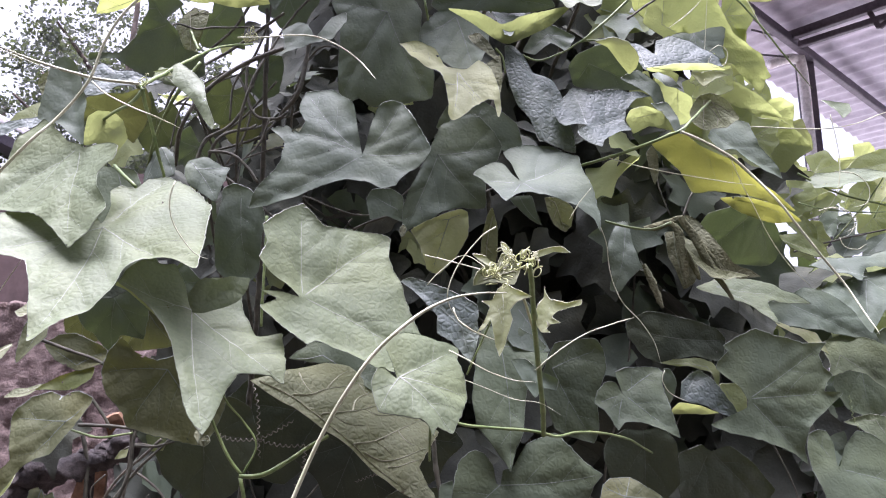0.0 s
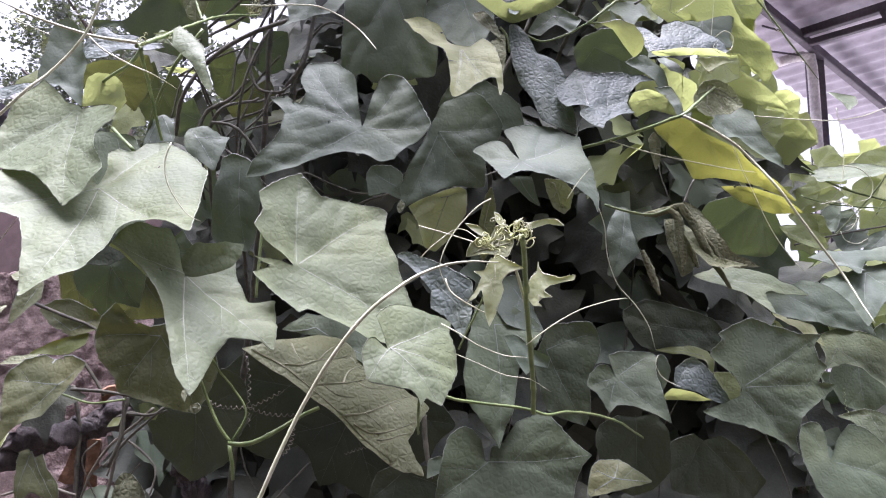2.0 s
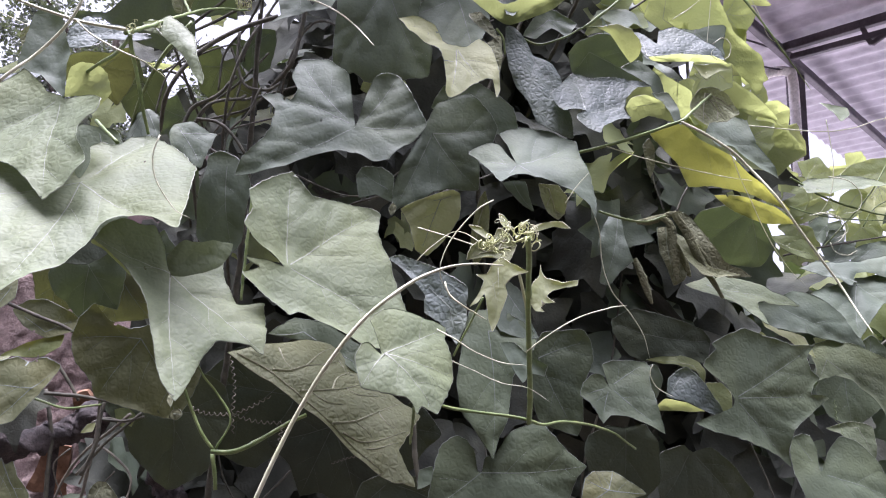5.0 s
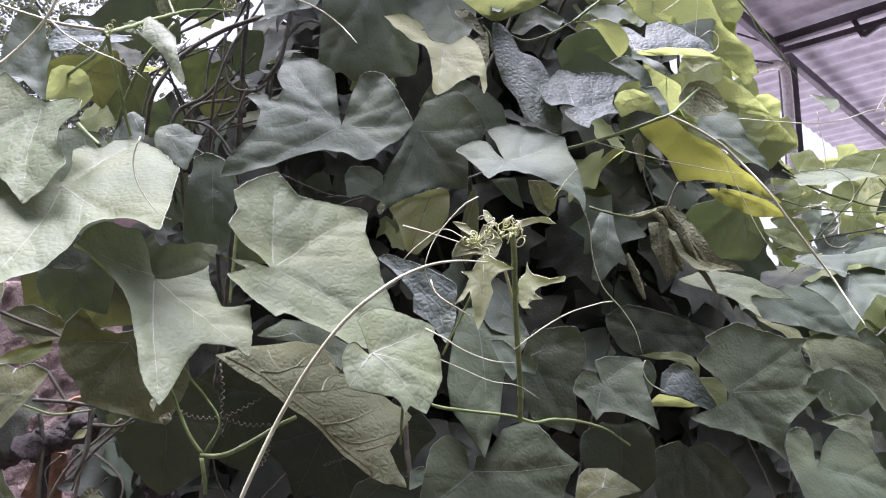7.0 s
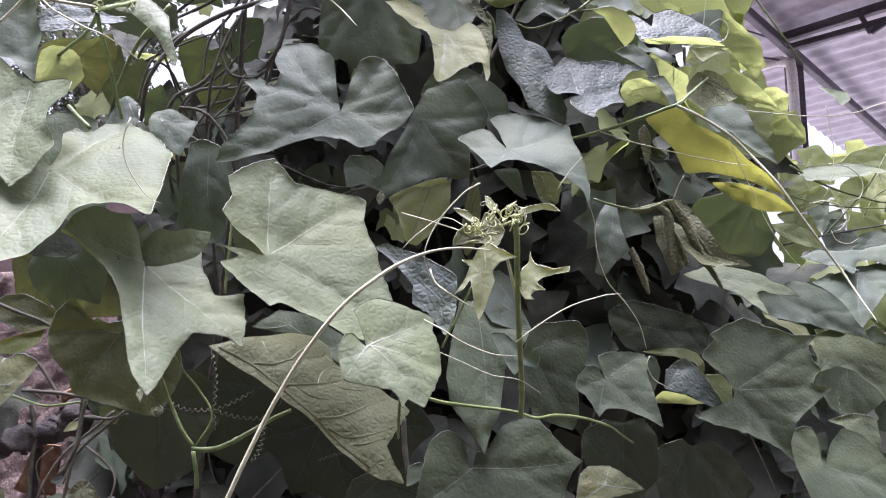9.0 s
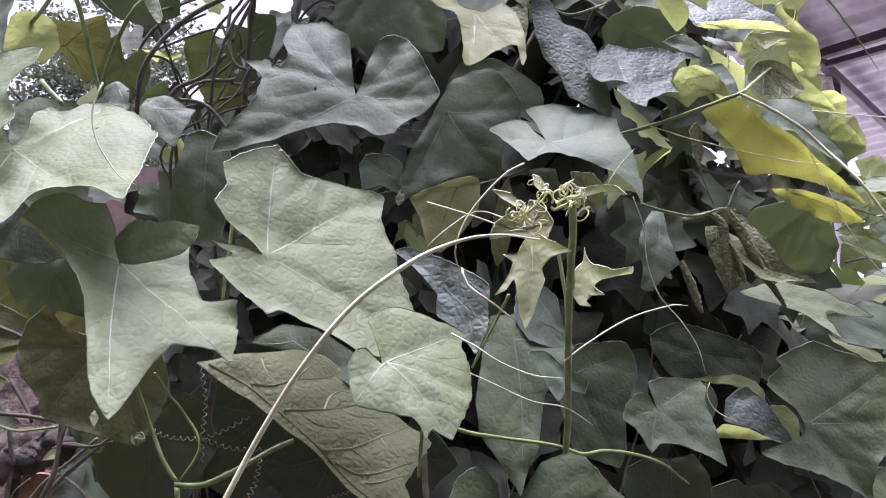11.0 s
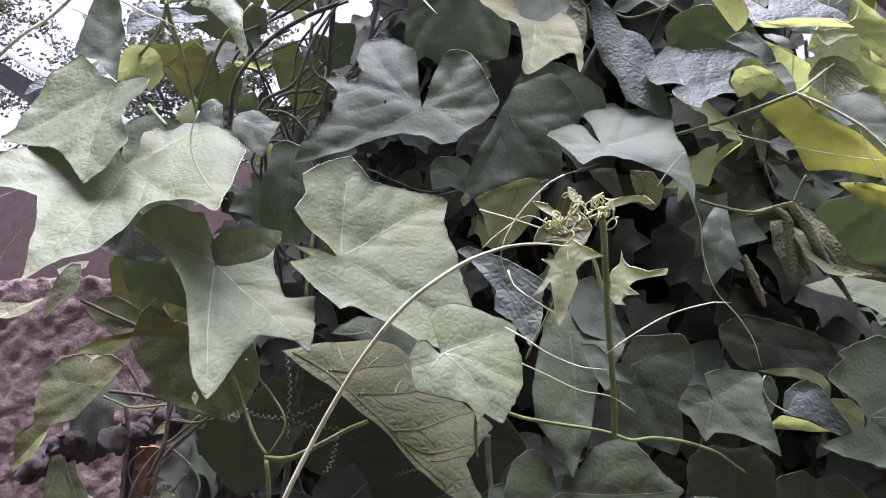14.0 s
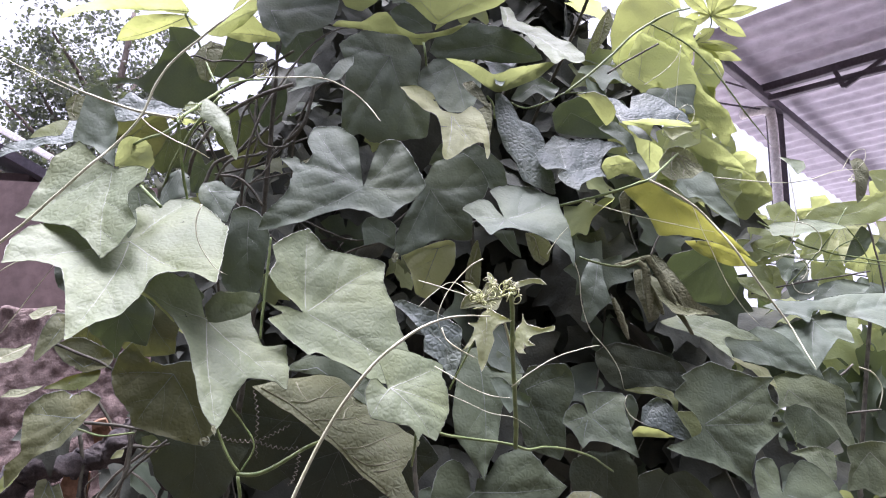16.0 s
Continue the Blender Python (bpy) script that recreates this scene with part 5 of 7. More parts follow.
leaf(upper_vine, pose(-0.056, 1.030, 1.749, -78, -14, 177), dried, "0.8:13.8 46.8:8.8 149.2:8.0 252.3:3.6 336.8:9.6", 0.014, 0.10, 0.00)
# leaves of the left shoots
# brown tip of the drooping leaf, built as a tiny dry leaf
leaf(left_vine, pose(-0.215, 0.660, 1.475, -49, 17, -165), dried, "1.5:8.0 73.6:2.4 188.5:4.2 310.1:3.8", 0.007, 0.10, 0.00)
leaf(left_vine, pose(-0.309, 0.970, 1.456, -77, 30, -173), dried, "78.3:7.3 171.9:4.8 256.2:9.3 305.5:11.0 0.8:8.5", 0.009, 0.10, 0.00)
leaf(left_vine, pose(-0.813, 1.500, 1.533, -29, -36, 133), underside, "18.3:65.5 33.4:47.5 56.0:15.9 171.0:16.7 277.8:7.5 348.8:33.5", 0.052, 0.10, 0.00)
leaf(left_vine, pose(-0.602, 1.050, 1.403, -59, -1, 179), spotted, "9.2:42.5 25.1:19.9 155.5:4.8 224.2:20.4 296.1:17.6 344.4:27.9", 0.035, 0.10, 0.00)
leaf(left_vine, pose(-0.521, 1.250, 1.425, -64, -31, 166), yellowing, "20.7:20.6 65.7:10.3 180.3:6.2 311.6:10.2", 0.019, 0.10, 0.00)
leaf(left_vine, pose(-0.481, 1.250, 1.485, -76, 35, -172), young, "34.7:57.9 48.4:35.5 15.9:30.6 3.1:50.0 16.6:60.0", 0.058, 0.10, 0.00)
# leaves of the far shoots
leaf(far_vine, pose(0.794, 1.500, 1.985, -69, 57, -162), young, "358.3:66.6 19.9:47.8 43.8:59.3 71.7:56.0 94.6:56.2 123.0:44.4 147.8:44.8 174.2:11.5 187.8:10.6 223.2:43.3 248.1:47.8 269.9:67.5 294.1:59.9 307.9:64.6 333.9:61.6", 0.059, 0.10, 0.00)
leaf(far_vine, pose(0.947, 1.600, 2.051, -117, 51, 158), young, "1.5:54.5 15.6:47.9 40.8:52.3 64.9:37.4 87.6:49.3 123.5:42.1 146.2:42.3 176.7:10.7 189.1:9.7 210.5:34.1 234.7:34.9 266.4:45.2 301.9:48.3 325.8:47.0 342.0:46.7", 0.059, 0.10, 0.00)
leaf(far_vine, pose(1.026, 1.620, 2.018, -65, 46, -162), yellowing, "359.9:70.8 25.4:49.1 44.7:64.7 67.6:64.9 88.1:68.7 117.7:60.6 136.2:43.8 168.0:9.6 198.4:11.2 217.2:46.4 241.1:52.0 267.2:83.5 291.8:69.3 309.4:72.2 340.0:52.8", 0.061, 0.10, 0.00)
leaf(far_vine, pose(1.166, 1.700, 2.128, -117, 50, 159), young, "358.2:68.1 16.3:63.9 41.4:50.9 66.6:47.6 92.7:60.2 127.8:42.3 153.2:45.6 174.9:11.1 185.2:11.9 213.1:43.9 242.0:47.9 268.2:59.5 297.5:58.2 325.4:57.2 341.3:66.3", 0.070, 0.10, 0.00)
leaf(far_vine, pose(0.717, 1.450, 1.917, -64, 32, -166), young, "350.1:44.7 13.1:40.2 42.5:58.8 58.1:46.6 76.5:48.6 110.8:43.0 133.2:35.3 172.4:9.3 187.2:10.5 214.4:41.7 232.1:44.9 256.7:61.8 283.0:50.3 303.3:50.4 332.8:43.0", 0.050, 0.10, 0.00)
leaf(far_vine, pose(0.829, 1.500, 1.883, -69, -38, 166), mature, "1.5:57.5 16.3:52.7 33.2:37.9 62.0:36.8 92.7:35.6 130.0:35.5 160.4:35.3 176.3:9.8 184.7:11.2 203.1:39.7 236.3:35.6 271.3:40.4 313.8:34.6 330.8:52.7 344.6:46.2", 0.060, 0.10, 0.00)
leaf(far_vine, pose(0.937, 1.550, 1.899, -76, 34, -172), young, "359.1:55.9 12.4:42.0 44.2:50.4 59.6:51.8 84.5:55.3 110.8:42.5 138.2:37.1 173.9:9.8 195.9:8.5 211.4:36.3 236.9:44.4 259.7:54.7 292.9:42.6 310.2:47.9 341.7:48.3", 0.051, 0.10, 0.00)
leaf(far_vine, pose(1.050, 1.600, 1.944, -108, 50, 166), young, "354.1:58.3 16.7:44.6 39.8:43.8 58.6:43.8 96.4:46.9 126.3:37.6 148.5:39.2 175.6:9.2 186.2:9.3 209.2:41.0 238.0:40.6 265.0:41.7 299.9:48.2 319.2:54.6 344.1:58.1", 0.058, 0.10, 0.00)
leaf(far_vine, pose(1.144, 1.650, 2.005, -68, 38, -166), yellowing, "1.1:54.2 14.0:55.4 41.5:68.4 63.6:60.3 87.4:60.7 106.4:47.7 142.1:38.6 164.7:9.3 195.6:9.7 216.9:47.3 242.4:54.9 260.0:71.5 286.1:66.3 305.2:67.5 329.7:58.8", 0.058, 0.10, 0.00)
leaf(far_vine, pose(0.812, 1.420, 1.826, -49, -38, 152), mature, "359.9:57.7 10.4:52.8 31.0:46.1 58.1:32.6 111.6:38.5 143.3:36.2 164.4:43.2 174.3:13.1 185.5:9.9 204.6:35.7 233.9:25.9 282.1:36.5 316.5:44.2 331.4:50.2 347.6:58.2", 0.064, 0.10, 0.00)
leaf(far_vine, pose(0.722, 1.420, 1.822, -76, 36, -172), young, "355.1:48.1 21.9:38.7 38.2:46.7 59.7:40.6 82.6:53.0 114.4:37.1 142.1:32.7 165.6:8.9 197.0:10.2 210.2:28.8 237.0:43.1 261.6:52.9 286.6:40.5 306.7:48.9 332.0:40.2", 0.047, 0.10, 0.00)
leaf(far_vine, pose(0.986, 1.580, 1.950, -56, -37, 158), yellowing, "0.6:63.4 13.2:52.1 32.3:41.9 53.2:39.3 110.6:33.8 147.4:37.8 162.2:47.8 175.5:11.2 184.8:11.6 202.8:38.2 234.5:31.4 279.1:37.6 322.1:50.4 332.1:57.0 346.8:53.5", 0.071, 0.10, 0.00)
leaf(far_vine, pose(1.007, 1.500, 1.852, -63, 9, -176), mature, "356.9:45.8 10.3:39.3 34.9:49.0 47.8:50.4 66.7:44.0 92.7:38.0 138.1:23.1 173.8:8.2 194.3:8.7 211.8:36.4 224.8:40.1 245.0:48.4 267.1:41.7 296.7:40.5 333.8:37.1", 0.048, 0.10, 0.00)
leaf(far_vine, pose(0.764, 1.550, 1.994, 111, 58, 18), young, "2.4:42.5 14.6:43.4 36.3:34.0 61.4:29.0 91.5:32.0 121.1:30.1 154.6:25.0 175.2:8.6 192.8:9.0 211.1:30.8 236.6:28.9 266.2:33.3 304.5:35.4 322.6:40.0 347.2:34.5", 0.044, 0.10, 0.00)
# leaves of the top shoots
leaf(top_vine, pose(0.465, 1.380, 2.334, -113, -15, -174), young, "0.9:62.9 15.6:69.2 43.1:66.8 62.4:59.6 89.5:53.4 121.6:48.5 145.1:48.6 168.3:13.6 188.6:11.4 218.1:42.4 238.8:56.2 270.2:67.5 300.0:58.1 321.7:55.8 341.6:56.5", 0.072, 0.10, 0.00)
leaf(top_vine, pose(0.524, 1.360, 2.366, -103, 27, 174), young, "352.0:79.6 21.6:53.9 41.1:67.2 58.8:62.2 88.7:60.9 127.3:44.2 146.1:49.1 169.2:12.7 185.9:12.4 212.6:43.6 236.7:49.5 266.8:66.1 294.9:45.8 319.5:69.3 341.5:56.6", 0.070, 0.10, 0.00)
leaf(top_vine, pose(0.563, 1.340, 2.264, -90, 31, -180), young, "356.4:71.3 15.1:64.6 39.3:63.9 56.8:58.7 83.6:69.6 115.7:58.8 147.9:51.7 172.7:13.3 188.4:12.9 210.0:56.6 238.8:58.2 266.0:56.5 293.1:62.9 311.7:57.8 342.1:55.3", 0.076, 0.10, 0.00)
leaf(top_vine, pose(0.485, 1.300, 2.199, -67, 43, -164), mature, "358.5:73.3 20.5:64.0 36.0:77.2 59.5:71.2 78.1:77.5 107.1:64.5 142.1:40.5 171.6:11.8 188.8:16.0 215.2:65.7 238.2:59.3 253.9:95.2 287.0:70.6 298.9:66.6 340.3:59.0", 0.074, 0.10, 0.00)
leaf(top_vine, pose(0.563, 1.360, 2.195, -113, 44, 163), yellowing, "359.5:65.1 16.1:55.2 38.5:59.3 64.4:48.7 96.1:58.9 123.4:54.5 151.1:48.8 175.6:13.4 187.9:11.5 208.8:50.9 239.3:46.2 270.1:61.2 300.9:47.2 322.0:55.6 340.2:56.1", 0.071, 0.10, 0.00)
leaf(top_vine, pose(0.614, 1.400, 2.132, -84, -26, 177), young, "1.6:75.9 14.1:62.6 31.8:57.3 55.1:47.9 89.1:45.7 125.9:47.4 154.1:43.4 175.7:15.0 190.0:12.3 208.7:46.1 235.8:50.9 263.1:58.7 306.3:53.8 324.5:53.7 340.6:65.4", 0.077, 0.10, 0.00)
leaf(top_vine, pose(0.672, 1.420, 2.077, -120, 54, 155), young, "359.8:77.5 13.4:65.2 42.0:63.1 60.6:44.3 90.7:45.5 123.0:43.9 148.9:47.6 175.0:12.4 190.7:10.4 208.3:36.8 239.6:39.9 263.6:45.7 298.3:54.5 322.1:49.5 345.0:52.3", 0.066, 0.10, 0.00)
leaf(top_vine, pose(0.720, 1.450, 2.047, -99, 49, 173), yellowing, "359.4:52.3 13.8:49.1 40.5:54.5 58.4:41.6 87.9:50.1 120.6:37.6 150.4:43.0 166.6:10.7 186.3:10.3 210.0:35.7 243.9:35.4 266.7:50.0 293.9:41.4 320.0:47.6 344.7:58.0", 0.057, 0.10, 0.00)
leaf(top_vine, pose(0.606, 1.360, 2.013, -78, 23, -175), young, "351.8:76.0 12.2:69.8 35.0:68.7 58.7:56.3 83.8:62.9 115.6:52.5 144.6:47.1 174.7:11.3 193.0:15.2 212.2:52.5 235.5:51.1 260.5:68.6 291.0:46.7 304.9:52.4 343.9:49.1", 0.070, 0.10, 0.00)
leaf(top_vine, pose(0.477, 1.200, 2.072, -76, -36, 172), young, "4.6:65.2 17.2:43.3 34.3:47.2 59.7:38.5 95.3:35.8 135.1:40.1 152.5:39.2 174.7:11.9 187.0:12.9 209.4:35.1 232.8:32.7 276.7:43.9 306.7:44.3 329.8:49.0 343.7:46.3", 0.063, 0.10, 0.00)
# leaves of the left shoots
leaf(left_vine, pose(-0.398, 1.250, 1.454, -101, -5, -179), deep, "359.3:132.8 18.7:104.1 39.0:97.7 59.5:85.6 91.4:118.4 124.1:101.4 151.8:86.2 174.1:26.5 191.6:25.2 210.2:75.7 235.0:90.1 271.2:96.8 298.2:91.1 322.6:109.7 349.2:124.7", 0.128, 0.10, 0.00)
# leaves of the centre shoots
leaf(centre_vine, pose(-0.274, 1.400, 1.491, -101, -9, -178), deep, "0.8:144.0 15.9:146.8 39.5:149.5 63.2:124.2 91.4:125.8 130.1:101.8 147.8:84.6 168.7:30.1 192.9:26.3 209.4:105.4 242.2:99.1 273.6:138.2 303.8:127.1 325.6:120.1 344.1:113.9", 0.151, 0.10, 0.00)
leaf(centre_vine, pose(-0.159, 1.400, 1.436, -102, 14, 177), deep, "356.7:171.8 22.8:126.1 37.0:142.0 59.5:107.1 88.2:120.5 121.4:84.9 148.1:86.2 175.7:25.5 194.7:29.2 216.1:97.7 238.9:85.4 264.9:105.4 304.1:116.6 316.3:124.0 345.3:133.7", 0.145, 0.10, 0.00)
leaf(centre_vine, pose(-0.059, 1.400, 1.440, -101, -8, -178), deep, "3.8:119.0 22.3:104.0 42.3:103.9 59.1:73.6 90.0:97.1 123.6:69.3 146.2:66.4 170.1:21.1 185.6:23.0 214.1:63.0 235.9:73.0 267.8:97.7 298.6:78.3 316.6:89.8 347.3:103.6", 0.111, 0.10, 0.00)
# leaves of the left shoots
leaf(left_vine, pose(-0.518, 1.150, 1.663, -101, -7, -179), mature, "358.9:88.1 24.0:66.7 41.9:65.5 67.0:65.4 98.3:53.5 126.6:54.4 148.5:56.3 169.9:16.0 194.1:13.6 210.2:41.9 243.0:43.2 266.8:54.8 300.9:61.6 319.2:76.2 345.6:57.2", 0.077, 0.10, 0.00)
leaf(left_vine, pose(-0.490, 1.200, 1.658, -101, -4, -179), olive, "6.3:75.0 22.9:78.8 39.5:68.6 64.6:72.8 92.3:65.1 126.4:56.6 146.2:56.7 172.8:16.2 187.2:13.2 209.4:57.9 236.9:53.9 273.6:59.6 298.4:61.0 318.9:80.4 343.9:71.9", 0.084, 0.10, 0.00)
leaf(left_vine, pose(-0.584, 1.200, 1.653, -101, -9, -178), olive, "3.3:72.7 22.3:54.8 38.6:52.8 64.6:41.1 96.1:45.6 126.8:48.5 147.3:34.8 173.2:10.2 192.2:11.0 208.2:41.9 236.0:43.0 270.9:50.0 302.3:49.6 316.8:55.2 345.1:56.1", 0.062, 0.10, 0.00)
leaf(left_vine, pose(-0.458, 1.200, 1.699, -101, -4, -179), mature, "2.6:61.2 24.1:61.2 42.4:69.3 65.3:45.4 91.9:57.7 128.2:50.3 153.8:46.0 168.5:13.0 190.9:11.3 213.3:48.3 235.8:46.3 268.0:62.1 302.6:52.0 317.1:68.6 341.2:61.1", 0.070, 0.10, 0.00)
leaf(left_vine, pose(-0.416, 1.350, 2.097, -124, -24, -164), moss, "358.3:69.2 13.0:66.2 35.1:54.5 61.4:54.6 85.4:53.9 120.7:40.6 149.9:38.4 168.8:12.2 187.7:13.1 212.1:44.4 233.9:37.5 262.4:52.3 302.4:42.6 322.7:59.7 344.2:59.4", 0.066, 0.10, 0.00)
leaf(left_vine, pose(-0.458, 1.300, 1.970, -108, -18, -175), mature, "5.8:53.7 22.0:43.2 35.3:53.2 64.3:42.1 93.8:49.0 129.9:40.6 146.4:40.9 170.4:11.4 190.3:11.2 207.5:34.3 238.7:41.9 263.7:43.4 299.7:46.0 321.0:44.9 343.6:48.0", 0.058, 0.10, 0.00)
leaf(left_vine, pose(-0.374, 1.400, 2.169, -112, 39, 166), mature, "1.2:54.7 18.7:54.9 44.0:57.1 59.5:47.8 94.8:44.2 121.2:44.1 151.3:39.2 172.7:10.8 187.9:9.3 210.4:38.6 242.8:36.8 271.9:53.8 296.4:49.1 317.4:45.0 347.1:48.2", 0.059, 0.10, 0.00)
leaf(left_vine, pose(-0.301, 1.300, 2.280, -102, 24, 175), mature, "0.7:72.3 16.5:59.6 38.6:63.4 58.1:53.6 93.1:65.9 124.0:47.6 147.9:50.4 170.4:15.4 192.6:14.0 213.6:43.3 233.5:48.0 262.1:57.0 304.3:60.8 318.0:55.4 345.0:57.3", 0.075, 0.10, 0.00)
leaf(left_vine, pose(-0.422, 1.250, 2.206, -117, 34, 164), mature, "357.4:73.8 19.4:52.5 42.3:55.8 68.3:60.0 91.8:49.5 122.4:50.5 145.9:38.6 172.2:12.1 188.7:13.5 218.0:42.4 238.7:42.2 265.2:51.9 299.7:52.7 314.7:53.7 348.9:63.2", 0.067, 0.10, 0.00)
leaf(left_vine, pose(-0.496, 1.200, 1.987, -117, -14, -173), moss, "359.8:66.8 14.4:59.1 35.0:51.6 61.4:52.2 91.7:46.1 121.1:39.9 154.6:46.2 169.8:12.4 191.1:11.7 213.8:39.3 232.6:41.7 264.8:45.1 303.0:48.4 319.1:53.2 341.5:53.6", 0.067, 0.10, 0.00)
leaf(left_vine, pose(-0.395, 1.400, 2.075, -108, -23, -173), olive, "2.7:68.3 14.3:66.9 42.9:62.8 64.6:47.0 95.3:48.1 120.9:48.7 146.0:36.8 173.1:10.6 193.0:11.1 208.9:42.3 235.9:45.6 267.3:51.8 299.7:42.9 318.4:50.2 340.6:64.2", 0.068, 0.10, 0.00)
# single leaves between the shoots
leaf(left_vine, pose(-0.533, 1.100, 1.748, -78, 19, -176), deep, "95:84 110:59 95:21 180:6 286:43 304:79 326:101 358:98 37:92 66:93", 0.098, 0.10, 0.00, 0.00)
leaf(right_vine, pose(0.837, 1.480, 1.595, -78, -9, 178), moss, "41:89 67:52 95:16 333:5 253:45 285:76 318:100 350:122 16:113", 0.120, 0.10, 0.00, 0.00)
leaf(right_vine, pose(0.397, 1.205, 1.786, -56, 44, -142), underside, "155:5 7:21 16:57 18:90 359:133 20:112 33:97 41:61 53:28", 0.133, 0.00, 0.00, 0.00)
leaf(right_vine, pose(0.391, 1.215, 1.786, -78, 7, -179), dried, "107:13 272:17 319:54 349:91 1:96 7:70 21:43", 0.096, 0.10, -0.80, 0.00)
leaf(left_vine, pose(-0.442, 0.950, 1.815, -78, 12, -178), moss, "88:45 110:24 9:1 297:29 333:89 346:137 2:146 21:118 40:75", 0.146, 0.10, 0.00, 0.00)
# The next three leaves carry their shade in the darkened green.
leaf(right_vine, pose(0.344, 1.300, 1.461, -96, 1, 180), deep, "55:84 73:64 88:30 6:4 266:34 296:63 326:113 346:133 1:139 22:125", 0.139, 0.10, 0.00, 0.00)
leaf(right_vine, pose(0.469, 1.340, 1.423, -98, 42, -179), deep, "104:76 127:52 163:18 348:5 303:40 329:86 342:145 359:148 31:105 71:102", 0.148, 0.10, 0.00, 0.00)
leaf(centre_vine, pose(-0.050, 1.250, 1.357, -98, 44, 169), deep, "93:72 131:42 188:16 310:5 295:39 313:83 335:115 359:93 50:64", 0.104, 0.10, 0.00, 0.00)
leaf(far_vine, pose(0.952, 1.420, 2.117, -72, -13, 176), dried, "52:17 204:4 260:18 319:46 342:87 353:104 1:62", 0.103, 0.20, -0.60, 0.00)
leaf(far_vine, pose(0.673, 1.200, 2.018, -50, 22, -162), broad, "127:13 317:10 301:35 338:40 18:48 32:27", 0.046, 0.10, 0.00, 0.00)
# grey upper face of the V-shaped young leaf, added as a separate leaf
leaf(upper_vine, pose(0.096, 0.995, 2.035, 38, 2, -3), rough_leaf, "352:261 353:147 318:8 164:17 11:100 9:319 5:245 0:208 355:229", 0.315, 0.00, 0.00, 0.00)
leaf(centre_vine, pose(0.084, 0.870, 1.551, -58, 58, -146), mature, "155:4 321:14 353:33 354:56 5:59 18:44 35:49 41:32 51:16", 0.059, 0.10, 0.00, 0.00)
leaf(left_vine, pose(-0.524, 1.000, 1.393, -72, 27, -178), olive, "30:67 53:29 113:18 142:8 345:10 309:18 334:35 338:65 350:84 10:54", 0.083, 0.10, 0.30, 0.00)
leaf(left_vine, pose(-0.443, 1.120, 1.356, -78, 12, -178), dried, "31:49 63:20 102:8 292:6 320:31 334:56", 0.050, 0.10, 0.00, 0.00)

# stems and tendrils of the centre shoots
stem(centre_vine, "tendril", pale_stem, ((-0.172, 0.64, 1.28), (-0.150, 0.628, 1.35), (-0.125, 0.620, 1.415), (-0.102, 0.620, 1.471), (-0.068, 0.610, 1.527), (-0.038, 0.610, 1.560), (-0.003, 0.620, 1.585), (0.027, 0.620, 1.593), (0.056, 0.640, 1.597)), 2.0, 1.5)
stem(centre_vine, "stem", green_stem, ((0.119, 0.895, 1.465), (0.113, 0.850, 1.502), (0.102, 0.790, 1.540), (0.090, 0.720, 1.579), (0.082, 0.670, 1.603), (0.076, 0.635, 1.620)), 3.2, 2.6)
stem(centre_vine, "stem", green_stem, ((0.000, 0.860, 1.485), (0.026, 0.865, 1.478), (0.056, 0.880, 1.474), (0.094, 0.890, 1.471), (0.119, 0.895, 1.468), (0.138, 0.910, 1.463), (0.176, 0.950, 1.467), (0.246, 1.030, 1.457), (0.308, 1.120, 1.431)), 1.8, 1.6)
stem(centre_vine, "petiole", green_stem, ((0.056, 0.830, 1.597), (0.047, 0.850, 1.577), (0.036, 0.860, 1.553), (0.028, 0.870, 1.535)), 1.3, 1.2)
stem(centre_vine, "tendril", pale_stem, ((0.007, 0.830, 1.560), (0.028, 0.820, 1.549), (0.050, 0.820, 1.536), (0.078, 0.820, 1.527), (0.100, 0.800, 1.524)), 0.9, 0.5)
stem(centre_vine, "tendril", pale_stem, ((0.010, 0.840, 1.534), (0.029, 0.840, 1.526), (0.052, 0.840, 1.517), (0.081, 0.840, 1.506), (0.109, 0.840, 1.502), (0.132, 0.840, 1.489)), 0.5, 0.4)
stem(centre_vine, "tendril", pale_stem, ((0.097, 0.780, 1.536), (0.114, 0.780, 1.550), (0.147, 0.780, 1.572), (0.182, 0.780, 1.585), (0.221, 0.850, 1.599)), 0.7, 0.5)
stem(centre_vine, "tendril", pale_stem, ((0.052, 0.700, 1.671), (0.040, 0.700, 1.664), (0.022, 0.700, 1.643), (0.010, 0.700, 1.623), (0.004, 0.700, 1.601), (0.010, 0.720, 1.588)), 0.7, 0.5)
stem(centre_vine, "tendril", pale_stem, ((-0.019, 0.750, 1.653), (0.014, 0.750, 1.645), (0.041, 0.750, 1.637), (0.050, 0.700, 1.622)), 0.7, 0.5)
stem(centre_vine, "tendril", pale_stem, ((0.010, 0.720, 1.594), (0.015, 0.720, 1.582), (0.032, 0.720, 1.570), (0.056, 0.780, 1.567)), 0.9, 0.7)
stem(centre_vine, "tendril", pale_stem, ((-0.018, 0.800, 1.629), (-0.001, 0.800, 1.647), (0.023, 0.800, 1.663), (0.050, 0.700, 1.625)), 0.5, 0.4)
stem(centre_vine, "petiole", pale_stem, ((0.094, 0.750, 1.563), (0.086, 0.720, 1.582), (0.077, 0.690, 1.596), (0.072, 0.670, 1.602)), 1.6, 1.4)
stem(centre_vine, "stem", green_stem, ((-0.245, 0.920, 1.417), (-0.222, 0.920, 1.417), (-0.201, 0.920, 1.425), (-0.170, 0.950, 1.447), (-0.147, 0.970, 1.461)), 3.0, 2.6)
